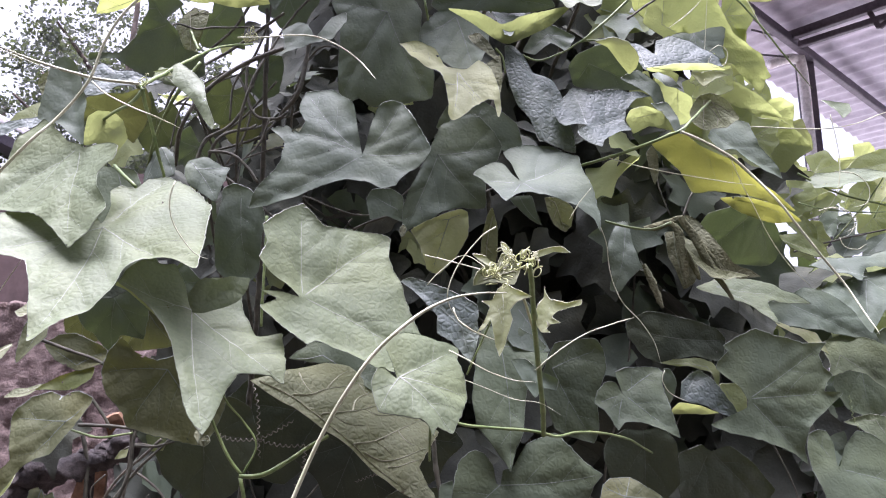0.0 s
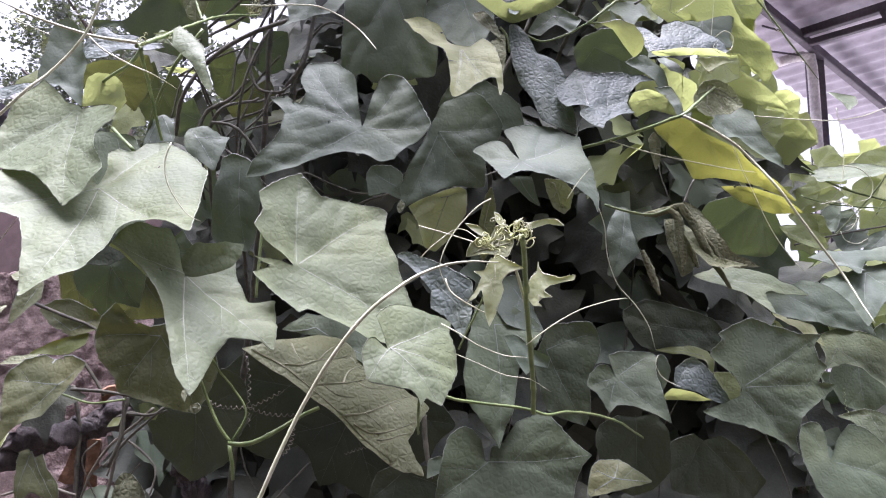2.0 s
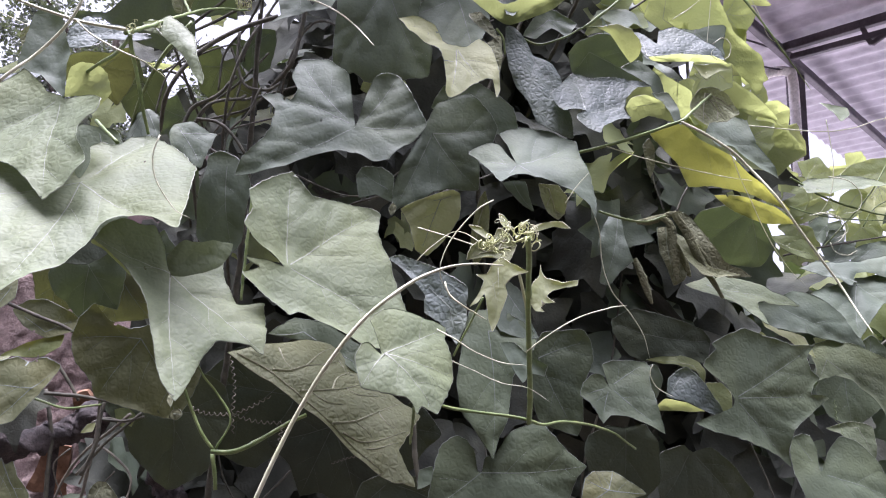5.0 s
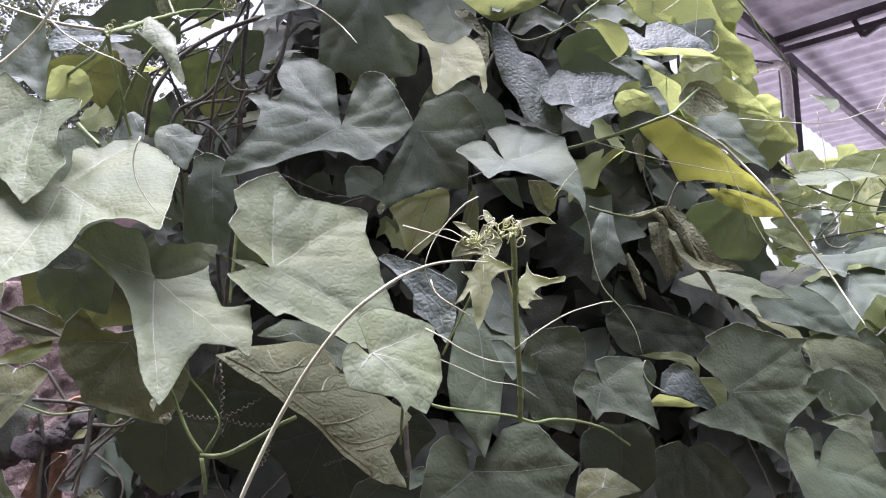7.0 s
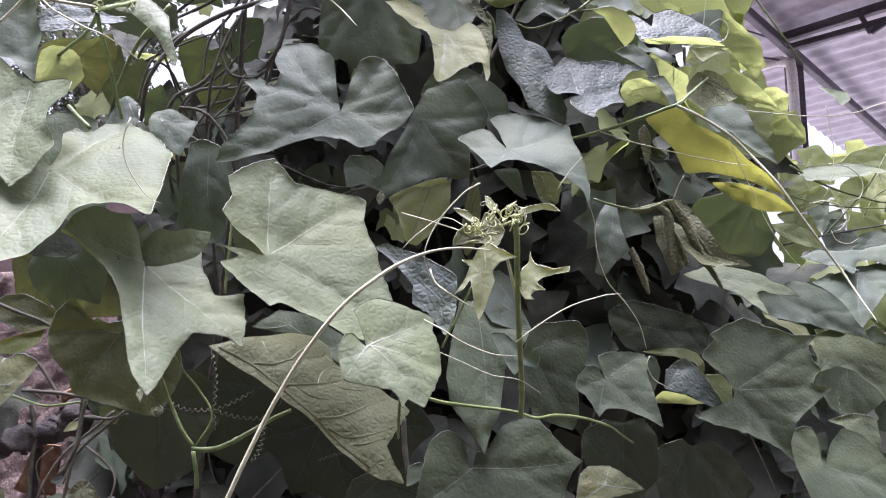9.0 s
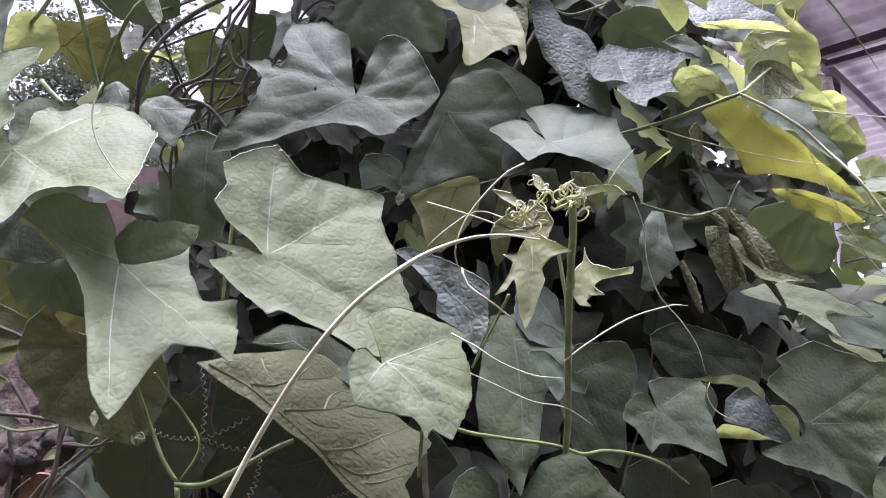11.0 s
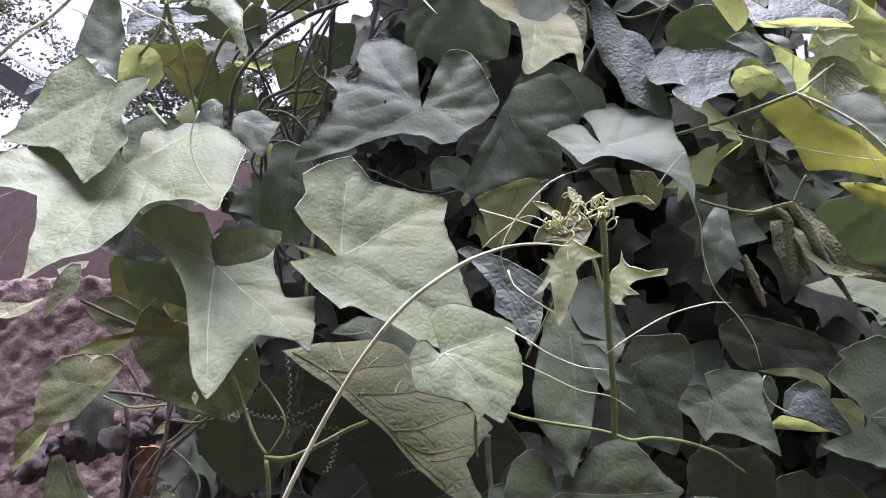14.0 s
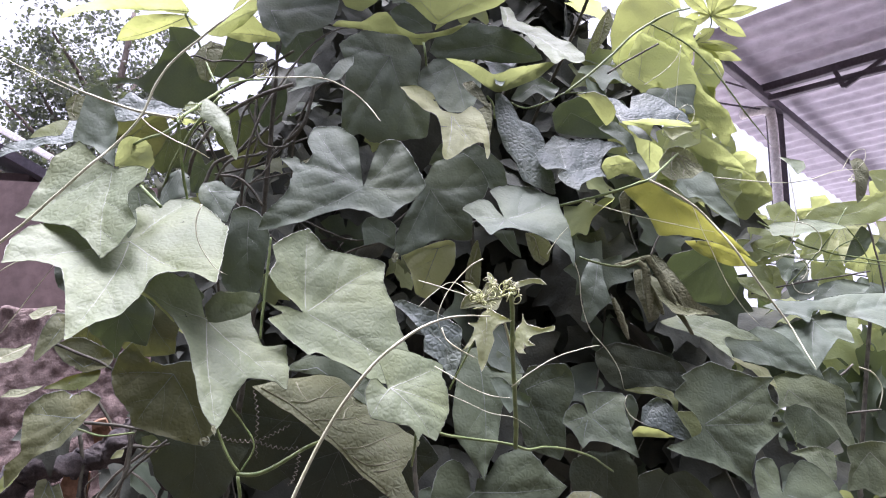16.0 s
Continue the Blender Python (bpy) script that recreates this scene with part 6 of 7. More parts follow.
stem(centre_vine, "petiole", green_stem, ((-0.242, 0.920, 1.418), (-0.258, 0.920, 1.437), (-0.276, 0.920, 1.469), (-0.284, 0.900, 1.501), (-0.278, 0.850, 1.521)), 2.0, 1.8)
stem(centre_vine, "petiole", green_stem, ((-0.241, 0.920, 1.418), (-0.226, 0.920, 1.453), (-0.244, 0.920, 1.481), (-0.255, 0.900, 1.499), (-0.256, 0.860, 1.515)), 1.4, 1.2)
stem(centre_vine, "stem", green_stem, ((-0.246, 0.930, 1.414), (-0.241, 0.930, 1.394), (-0.238, 0.930, 1.373)), 2.4, 2.4)
coil(centre_vine, "tendril", dry_tendril, ((-0.277, 0.920, 1.467), (-0.256, 0.920, 1.459), (-0.225, 0.920, 1.459)), 1.8, 0.55, 8)
coil(centre_vine, "tendril", dry_tendril, ((-0.225, 0.920, 1.459), (-0.196, 0.920, 1.452), (-0.162, 0.920, 1.452)), 1.8, 0.55, 9)
coil(centre_vine, "tendril", dry_tendril, ((-0.225, 0.920, 1.459), (-0.205, 0.920, 1.468), (-0.182, 0.920, 1.482)), 1.6, 0.5, 7)
coil(centre_vine, "tendril", dry_tendril, ((-0.234, 0.920, 1.526), (-0.226, 0.920, 1.493), (-0.225, 0.920, 1.459)), 1.8, 0.5, 9)
coil(centre_vine, "tendril", dry_tendril, ((-0.225, 0.920, 1.459), (-0.223, 0.920, 1.446), (-0.221, 0.920, 1.437)), 1.6, 0.5, 3)
coil(centre_vine, "tendril", dry_tendril, ((-0.163, 0.900, 1.448), (-0.166, 0.900, 1.420), (-0.174, 0.900, 1.406)), 2.2, 0.5, 8)
coil(centre_vine, "tendril", dry_tendril, ((-0.112, 0.980, 1.404), (-0.093, 0.980, 1.411), (-0.073, 0.980, 1.416)), 1.4, 0.4, 8)
stem(centre_vine, "stem", dark_stem, ((-0.013, 1.050, 1.455), (-0.010, 1.050, 1.418), (-0.001, 1.050, 1.370)), 3.5, 3.0)
stem(centre_vine, "petiole", green_stem, ((-0.013, 0.800, 1.486), (-0.014, 0.800, 1.463), (-0.016, 0.900, 1.436)), 1.6,1.4)
# stems and tendrils of the left shoots
stem(left_vine, "stem", green_stem, ((-0.294, 0.660, 1.800), (-0.298, 0.720, 1.840), (-0.305, 0.820, 1.908), (-0.313, 0.950, 1.992), (-0.295, 1.050, 2.049)), 2.0, 1.6)
stem(left_vine, "tendril", pale_stem, ((-0.293, 0.660, 1.803), (-0.332, 0.660, 1.808), (-0.354, 0.660, 1.814), (-0.396, 0.660, 1.827), (-0.422, 0.640, 1.833)), 1.6, 1.2)
stem(left_vine, "tendril", pale_stem, ((-0.397, 0.550, 1.624), (-0.372, 0.550, 1.650), (-0.351, 0.550, 1.675), (-0.325, 0.550, 1.706), (-0.312, 0.560, 1.728), (-0.290, 0.560, 1.761), (-0.281, 0.560, 1.794), (-0.266, 0.560, 1.822), (-0.242, 0.560, 1.848), (-0.220, 0.560, 1.872), (-0.213, 0.620, 1.933)), 1.3, 1.0)
stem(left_vine, "tendril", pale_stem, ((-0.308, 0.600, 1.778), (-0.293, 0.600, 1.765), (-0.269, 0.600, 1.753), (-0.249, 0.600, 1.745), (-0.258, 0.680, 1.766)), 0.7, 0.5)
stem(left_vine, "petiole", green_stem, ((-0.290, 0.660, 1.799), (-0.297, 0.690, 1.792), (-0.312, 0.750, 1.783), (-0.313, 0.790, 1.751)), 2.0, 1.7)
stem(left_vine, "petiole", green_stem, ((-0.289, 0.660, 1.797), (-0.327, 0.720, 1.809), (-0.380, 0.790, 1.825), (-0.416, 0.820, 1.819), (-0.431, 0.830, 1.801)), 1.9, 1.7)
stem(left_vine, "petiole", green_stem, ((-0.384, 0.820, 1.774), (-0.360, 0.800, 1.753), (-0.344, 0.790, 1.739)), 2.2, 2.0)
stem(left_vine, "tendril", pale_stem, ((-0.266, 0.700, 1.718), (-0.270, 0.700, 1.702), (-0.269, 0.700, 1.686), (-0.261, 0.700, 1.667), (-0.243, 0.700, 1.645), (-0.229, 0.700, 1.639)), 0.8, 0.5)
stem(left_vine, "stem", green_stem, ((-0.321, 0.900, 1.944), (-0.352, 0.900, 1.893), (-0.392, 0.950, 1.862), (-0.421, 1.000, 1.833)), 2.4, 2.2)
stem(left_vine, "stem", dark_stem, ((-0.247, 1.050, 2.042), (-0.292, 1.050, 2.023), (-0.337, 1.050, 1.995), (-0.370, 1.050, 1.962), (-0.397, 1.050, 1.911), (-0.420, 1.100, 1.868)), 3.4, 3.0)
stem(left_vine, "stem", dark_stem, ((-0.273, 1.150, 2.159), (-0.311, 1.150, 2.128), (-0.350, 1.150, 2.097), (-0.388, 1.150, 2.072), (-0.419, 1.100, 2.018)), 2.6, 2.2)
stem(left_vine, "petiole", green_stem, ((-0.481, 1.150, 2.222), (-0.458, 1.150, 2.182), (-0.431, 1.150, 2.126), (-0.379, 1.050, 2.039)), 2.4, 2.0)
stem(left_vine, "tendril", pale_stem, ((-0.834, 1.200, 2.140), (-0.766, 1.200, 2.109), (-0.664, 1.200, 2.066)), 1.0, 0.8)
stem(left_vine, "tendril", pale_stem, ((-0.530, 0.800, 1.650), (-0.515, 0.800, 1.661), (-0.498, 0.800, 1.669)), 0.8, 0.6)
stem(left_vine, "tendril", pale_stem, ((-0.516, 0.800, 1.574), (-0.496, 0.800, 1.609), (-0.467, 0.800, 1.660)), 0.7, 0.6)
stem(left_vine, "stem", dark_stem, ((-0.601, 1.100, 1.596), (-0.563, 1.100, 1.582), (-0.521, 1.100, 1.568), (-0.497, 1.100, 1.556)), 2.5, 2.2)
stem(left_vine, "stem", dark_stem, ((-0.507, 1.050, 1.473), (-0.465, 1.050, 1.472), (-0.418, 1.050, 1.466)), 2.5, 2.2)
stem(left_vine, "stem", dark_stem, ((-0.487, 1.150, 1.360), (-0.471, 1.150, 1.404), (-0.470, 1.150, 1.439), (-0.467, 1.150, 1.466)), 3.0, 2.5)
stem(left_vine, "stem", dark_stem, ((-0.515, 1.200, 1.355), (-0.480, 1.200, 1.401), (-0.455, 1.200, 1.425), (-0.430, 1.200, 1.449)), 2.5, 2.2)
stem(left_vine, "stem", dark_stem, ((-0.490, 1.200, 1.437), (-0.452, 1.200, 1.437), (-0.425, 1.200, 1.444)), 2.2, 2.0)
stem(left_vine, "stem", dark_stem, ((-0.517, 1.100, 1.511), (-0.500, 1.100, 1.490), (-0.483, 1.100, 1.465)), 2.4, 2.0)
stem(left_vine, "stem", green_stem, ((-0.260, 1.050, 1.773), (-0.259, 1.050, 1.736), (-0.260, 1.050, 1.681), (-0.260, 1.050, 1.610)), 2.4, 2.0)
# stems and tendrils of the upper shoots
stem(upper_vine, "tendril", pale_stem, ((-0.259, 0.850, 1.953), (-0.231, 0.850, 1.953), (-0.192, 0.850, 1.956), (-0.160, 0.850, 1.954), (-0.128, 0.850, 1.940), (-0.103, 0.850, 1.920), (-0.079, 0.800, 1.874)), 1.1, 0.7)
stem(upper_vine, "petiole", green_stem, ((-0.031, 1.050, 2.134), (-0.026, 1.050, 2.108), (-0.023, 1.120, 2.113)), 2.0, 1.8)
stem(upper_vine, "stem", dark_stem, ((-0.227, 1.150, 2.116), (-0.233, 1.150, 2.059), (-0.244, 1.150, 2.008), (-0.277, 1.200, 1.999)), 4.0, 3.6)
stem(upper_vine, "stem", dark_stem, ((-0.316, 1.200, 2.196), (-0.312, 1.200, 2.125), (-0.326, 1.200, 2.077), (-0.338, 1.200, 2.036)), 3.0, 2.6)
stem(upper_vine, "stem", dark_stem, ((-0.331, 1.150, 2.064), (-0.328, 1.150, 2.008), (-0.311, 1.150, 1.971), (-0.275, 1.150, 1.966), (-0.257, 1.150, 1.980)), 2.6, 2.4)
stem(upper_vine, "stem", dark_stem, ((-0.366, 1.100, 1.891), (-0.336, 1.100, 1.887), (-0.311, 1.100, 1.869), (-0.289, 1.100, 1.840)), 2.6, 2.4)
stem(upper_vine, "stem", dark_stem, ((-0.407, 1.150, 1.885), (-0.392, 1.150, 1.929), (-0.355, 1.150, 1.952), (-0.328, 1.150, 1.987)), 3.4, 3.0)
stem(upper_vine, "petiole", green_stem, ((0.080, 1.030, 2.031), (0.091, 1.030, 2.016), (0.094, 1.030, 1.991)), 1.8, 1.6)
stem(upper_vine, "petiole", green_stem, ((0.122, 1.080, 2.047), (0.152, 1.080, 2.036), (0.192, 1.080, 2.051), (0.222, 1.080, 2.069), (0.262, 1.080, 2.071)), 1.6, 1.4)
stem(upper_vine, "stem", green_stem, ((0.222, 1.080, 2.069), (0.268, 1.080, 2.110), (0.309, 1.080, 2.152), (0.345, 1.080, 2.191), (0.377, 1.080, 2.216), (0.419, 1.080, 2.242), (0.499, 1.200, 2.331)), 2.4, 2.0)
stem(upper_vine, "tendril", green_stem, ((0.400, 1.150, 2.260), (0.444, 1.150, 2.238), (0.486, 1.150, 2.207), (0.533, 1.150, 2.151), (0.577, 1.150, 2.084), (0.647, 1.200, 2.043)), 1.8, 1.3)
stem(upper_vine, "tendril", pale_stem, ((0.440, 1.100, 2.188), (0.433, 1.100, 2.131), (0.425, 1.100, 2.063), (0.419, 1.100, 2.030)), 0.6, 0.5)
stem(upper_vine, "tendril", pale_stem, ((0.370, 1.100, 2.104), (0.402, 1.100, 2.129), (0.429, 1.100, 2.159), (0.444, 1.100, 2.194)), 0.6, 0.5)
stem(upper_vine, "tendril", pale_stem, ((0.523, 1.150, 2.186), (0.538, 1.150, 2.151), (0.552, 1.150, 2.112), (0.568, 1.150, 2.101)), 0.7, 0.6)
stem(upper_vine, "tendril", pale_stem, ((0.393, 1.000, 2.010), (0.407, 1.000, 2.021), (0.419, 1.000, 2.012), (0.415, 1.000, 1.991), (0.399, 1.000, 1.985), (0.390, 1.000, 1.995), (0.397, 1.000, 2.005)), 0.6, 0.5)
stem(upper_vine, "stem", dark_stem, ((0.330, 1.200, 2.176), (0.370, 1.200, 2.206), (0.404, 1.200, 2.228), (0.433, 1.200, 2.247)), 2.0, 1.8)
# stems and tendrils of the right shoots
stem(right_vine, "stem", green_stem, ((0.209, 1.060, 1.854), (0.251, 1.040, 1.862), (0.287, 1.000, 1.864), (0.318, 0.980, 1.872), (0.333, 0.970, 1.876), (0.366, 1.000, 1.910), (0.408, 1.050, 1.954)), 2.4, 2.0)
stem(right_vine, "tendril", pale_stem, ((0.331, 0.970, 1.875), (0.367, 0.970, 1.857), (0.398, 0.970, 1.838), (0.427, 0.970, 1.810), (0.451, 0.950, 1.766), (0.490, 0.950, 1.707), (0.529, 0.950, 1.650), (0.534, 0.900, 1.585)), 2.0, 1.3)
stem(right_vine, "tendril", pale_stem, ((0.244, 1.030, 1.856), (0.286, 1.030, 1.844), (0.341, 1.030, 1.832), (0.406, 1.030, 1.821), (0.444, 1.000, 1.805)), 0.8, 0.6)
stem(right_vine, "tendril", pale_stem, ((0.398, 0.970, 1.838), (0.409, 0.970, 1.804), (0.427, 0.970, 1.761), (0.448, 0.970, 1.713), (0.472, 0.970, 1.676), (0.492, 0.970, 1.655)), 0.6, 0.5)
stem(right_vine, "tendril", pale_stem, ((0.506, 1.200, 1.973), (0.571, 1.200, 1.970), (0.658, 1.200, 1.968), (0.714, 1.200, 1.977), (0.770, 1.200, 1.998), (0.815, 1.200, 2.004)), 1.0, 0.8)
stem(right_vine, "tendril", pale_stem, ((0.227, 1.050, 1.770), (0.239, 1.050, 1.733), (0.243, 1.050, 1.687), (0.257, 1.050, 1.647), (0.283, 1.050, 1.617), (0.301, 1.050, 1.587), (0.309, 1.050, 1.557)), 0.7, 0.6)
stem(right_vine, "tendril", pale_stem, ((0.160, 0.900, 1.730), (0.173, 0.900, 1.751), (0.189, 0.900, 1.771)), 0.6, 0.5)
stem(right_vine, "stem", green_stem, ((0.250, 1.100, 1.778), (0.284, 1.100, 1.769), (0.322, 1.100, 1.765), (0.352, 1.100, 1.776)), 2.0, 1.8)
stem(right_vine, "petiole", dark_stem, ((0.404, 1.200, 1.810), (0.415, 1.200, 1.837), (0.424, 1.200, 1.854)), 1.8,1.6)
stem(right_vine, "petiole", dark_stem, ((0.377, 1.180, 1.809), (0.362, 1.180, 1.851), (0.359, 1.180, 1.872)), 1.2,1.0)
stem(right_vine, "tendril", pale_stem, ((0.313, 1.050, 1.548), (0.309, 1.050, 1.535), (0.317, 1.050, 1.518), (0.330, 1.050, 1.510), (0.343, 1.050, 1.505)), 0.6, 0.5)
coil(right_vine, "tendril", green_stem, ((0.651, 1.200, 1.516), (0.653, 1.200, 1.483), (0.662, 1.200, 1.462)), 1.6, 0.5, 6)
stem(right_vine, "stem", dark_stem, ((0.838, 1.350, 1.550), (0.872, 1.350, 1.555), (0.907, 1.350, 1.560)), 2.4,2.0)
stem(right_vine, "tendril", pale_stem, ((0.778, 1.200, 1.625), (0.803, 1.200, 1.616), (0.817, 1.200, 1.587), (0.806, 1.200, 1.552)), 1.4,1.0)
stem(right_vine, "stem", dark_stem, ((0.821, 1.350, 1.617), (0.846, 1.350, 1.635), (0.858, 1.350, 1.647)), 2.6,2.2)
# stems and tendrils of the far shoots
stem(far_vine, "tendril", pale_stem, ((0.757, 1.350, 2.056), (0.763, 1.350, 2.005), (0.765, 1.350, 1.955), (0.751, 1.350, 1.893), (0.736, 1.400, 1.855)), 0.9, 0.7)
stem(far_vine, "stem", green_stem, ((0.702, 1.400, 1.891), (0.750, 1.400, 1.878), (0.824, 1.400, 1.872), (0.898, 1.400, 1.873), (0.981, 1.400, 1.868)), 1.4, 1.2)
stem(far_vine, "tendril", pale_stem, ((0.725, 1.350, 1.868), (0.760, 1.350, 1.863), (0.780, 1.350, 1.840), (0.768, 1.350, 1.816), (0.750, 1.350, 1.809)), 0.8, 0.6)
stem(far_vine, "tendril", pale_stem, ((0.720, 1.300, 1.798), (0.728, 1.300, 1.781), (0.750, 1.300, 1.776), (0.768, 1.300, 1.786)), 0.8, 0.6)
stem(far_vine, "tendril", pale_stem, ((0.742, 1.500, 2.002), (0.781, 1.500, 1.994), (0.831, 1.500, 1.949), (0.849, 1.500, 1.923)), 0.8, 0.6)
stem(far_vine, "tendril", pale_stem, ((0.905, 1.400, 2.082), (0.934, 1.400, 2.124), (0.961, 1.400, 2.132), (0.958, 1.400, 2.105), (0.937, 1.400, 2.084)), 0.8, 0.6)
stem(far_vine, "stem", green_stem, ((0.966, 1.500, 1.977), (0.990, 1.500, 1.944), (1.011, 1.500, 1.892), (1.013, 1.500, 1.852)), 1.4, 1.2)
stem(far_vine, "stem", dark_stem, ((0.782, 1.600, 1.910), (0.879, 1.600, 1.908), (0.976, 1.600, 1.898), (1.072, 1.600, 1.889)), 1.8, 1.6)
# stems and tendrils of the shrub shoots
stem(shrub_vine, "petiole", green_stem, ((0.693, 1.550, 2.543), (0.692, 1.550, 2.515), (0.671, 1.550, 2.486), (0.641, 1.550, 2.459), (0.623, 1.600, 2.451)), 1.8,1.5)
stem(shrub_vine, "petiole", dark_stem, ((0.641, 1.550, 2.462), (0.599, 1.620, 2.427), (0.577, 1.700, 2.335)), 2.2,2.0)
stem(shrub_vine, "petiole", dark_stem, ((0.478, 1.500, 2.606), (0.536, 1.600, 2.543), (0.577, 1.700, 2.335)), 2.2,2.0)
# stems and tendrils of the upper shoots
tuft(upper_vine, "curl", bud_green, ((0.396, 1.040, 1.984), (0.402, 1.040, 1.976)), 2.2,3)
# stems and tendrils of the left shoots
tuft(left_vine, "curl", bud_green, ((-0.313, 1.080, 2.072), (-0.302, 1.080, 2.064)), 2.6,4)
tuft(left_vine, "curl", bud_green, ((-0.289, 0.660, 1.803), (-0.293, 0.660, 1.799)), 1.2,2)
# stems and tendrils of the far shoots
tuft(far_vine, "curl", bud_green, ((0.947, 1.420, 2.068), (0.952, 1.420, 2.052)), 2.6,3)
tuft(far_vine, "curl", bud_green, ((-0.820, 1.300, 2.155), (-0.814, 1.300, 2.145)), 2.2,3)
# stems and tendrils of the centre shoots
tuft(centre_vine, "curl", bud_green, ((0.048, 0.655, 1.617), (0.050, 0.655, 1.608)), 2.4,5)
tuft(centre_vine, "curl", bud_green, ((0.070, 0.640, 1.622), (0.073, 0.640, 1.612)), 2.6,6)
tuft(centre_vine, "curl", pale_stem, ((0.056, 0.645, 1.633), (0.058, 0.645, 1.628)), 1.5,2)
tuft(centre_vine, "curl", pale_stem, ((0.080, 0.640, 1.630), (0.079, 0.640, 1.621)), 1.5,2)
# stems and tendrils of the left shoots
stem(left_vine, "stem", dark_stem, ((-0.312, 1.200, 2.271), (-0.310, 1.200, 2.185), (-0.330, 1.200, 2.112), (-0.366, 1.200, 2.051), (-0.370, 1.200, 1.982)), 2.2,2.0)
stem(left_vine, "stem", dark_stem, ((-0.353, 1.250, 2.248), (-0.391, 1.250, 2.182), (-0.441, 1.250, 2.130), (-0.489, 1.250, 2.067), (-0.512, 1.250, 1.994)), 2.8,2.4)
stem(left_vine, "stem", dark_stem, ((-0.357, 1.200, 2.063), (-0.335, 1.200, 2.007), (-0.345, 1.200, 1.950), (-0.371, 1.200, 1.904)), 2.0,1.8)
stem(left_vine, "stem", dark_stem, ((-0.292, 1.200, 2.056), (-0.339, 1.200, 1.996), (-0.387, 1.200, 1.948), (-0.411, 1.200, 1.891)), 2.0,1.8)
stem(left_vine, "stem", dark_stem, ((-0.262, 1.220, 2.043), (-0.309, 1.220, 1.971), (-0.360, 1.220, 1.946), (-0.411, 1.220, 1.932)), 2.4,2.0)
stem(left_vine, "stem", dark_stem, ((-0.365, 1.150, 2.051), (-0.404, 1.150, 2.026), (-0.439, 1.150, 1.980), (-0.450, 1.150, 1.915)), 1.6,1.4)
stem(left_vine, "stem", dark_stem, ((-0.275, 1.100, 1.948), (-0.290, 1.100, 1.905), (-0.316, 1.100, 1.873), (-0.321, 1.100, 1.833)), 1.6,1.4)
# stems and tendrils of the right shoots
curled(right_vine, "leaf", dried, ((0.378, 1.195, 1.800), (0.392, 1.195, 1.786), (0.398, 1.195, 1.745), (0.401, 1.195, 1.695)), 5.5, 4.5)
curled(right_vine, "leaf", dried, ((0.396, 1.185, 1.806), (0.413, 1.185, 1.777), (0.440, 1.185, 1.722), (0.472, 1.185, 1.668)), 6.5, 4)
curled(right_vine, "leaf", dried, ((0.404, 1.205, 1.808), (0.428, 1.205, 1.770), (0.455, 1.205, 1.732), (0.470, 1.205, 1.705)), 4.5, 3)
curled(right_vine, "leaf", dried, ((0.402, 1.21, 1.786), (0.412, 1.21, 1.748), (0.428, 1.21, 1.706)), 4.5, 5)
curled(right_vine, "leaf", dried, ((0.331, 1.190, 1.727), (0.344, 1.190, 1.695), (0.358, 1.190, 1.655)), 5, 4)
curled(right_vine, "leaf", dried, ((0.338, 1.200, 1.790), (0.367, 1.200, 1.796), (0.406, 1.200, 1.811)), 5, 4)
# stems and tendrils of the far shoots
stem(far_vine, "stem", green_stem, ((0.716, 1.420, 1.958), (0.788, 1.420, 1.919), (0.874, 1.420, 1.895), (0.948, 1.420, 1.886), (1.035, 1.420, 1.875)), 2.2, 1.6)
stem(far_vine, "stem", green_stem, ((0.774, 1.420, 1.818), (0.828, 1.420, 1.875), (0.875, 1.420, 1.930), (0.919, 1.420, 2.000)), 1.8, 1.2)
stem(far_vine, "stem", dark_stem, ((1.002, 1.480, 1.986), (1.013, 1.480, 1.927), (1.021, 1.480, 1.861), (1.025, 1.480, 1.797)), 2.4, 1.8)
stem(far_vine, "tendril", pale_stem, ((0.754, 1.350, 1.940), (0.792, 1.350, 1.934), (0.814, 1.350, 1.909), (0.809, 1.350, 1.878), (0.778, 1.350, 1.868)), 1.0, 0.7)
stem(far_vine, "tendril", pale_stem, ((0.718, 1.360, 1.864), (0.754, 1.360, 1.871), (0.783, 1.360, 1.858), (0.790, 1.360, 1.837), (0.765, 1.360, 1.821)), 0.9, 0.6)
stem(far_vine, "petiole", green_stem, ((0.908, 1.500, 1.886), (0.935, 1.500, 1.928), (0.991, 1.500, 1.958)), 1.4, 1.1)
stem(far_vine, "stem", dark_stem, ((0.683, 1.400, 1.792), (0.758, 1.400, 1.813), (0.832, 1.400, 1.829), (0.945, 1.400, 1.853)), 2.0, 1.6)
# bare stems low on the left vine
stem(left_vine, "stem", dry_tendril, ((-0.446, 1.200, 1.447), (-0.487, 1.215, 1.413), (-0.523, 1.230, 1.383), (-0.552, 1.245, 1.345), (-0.572, 1.260, 1.299)), 2.4, 2.0)
stem(left_vine, "stem", dry_tendril, ((-0.479, 1.160, 1.482), (-0.482, 1.173, 1.422), (-0.493, 1.187, 1.361), (-0.506, 1.200, 1.305)), 2.2, 2.6)
stem(left_vine, "stem", dry_tendril, ((-0.444, 1.220, 1.443), (-0.488, 1.247, 1.408), (-0.526, 1.273, 1.374), (-0.551, 1.300, 1.331)), 1.8, 1.6)
stem(left_vine, "stem", dry_tendril, ((-0.503, 1.200, 1.432), (-0.489, 1.220, 1.439), (-0.459, 1.240, 1.431)), 1.5, 1.3)
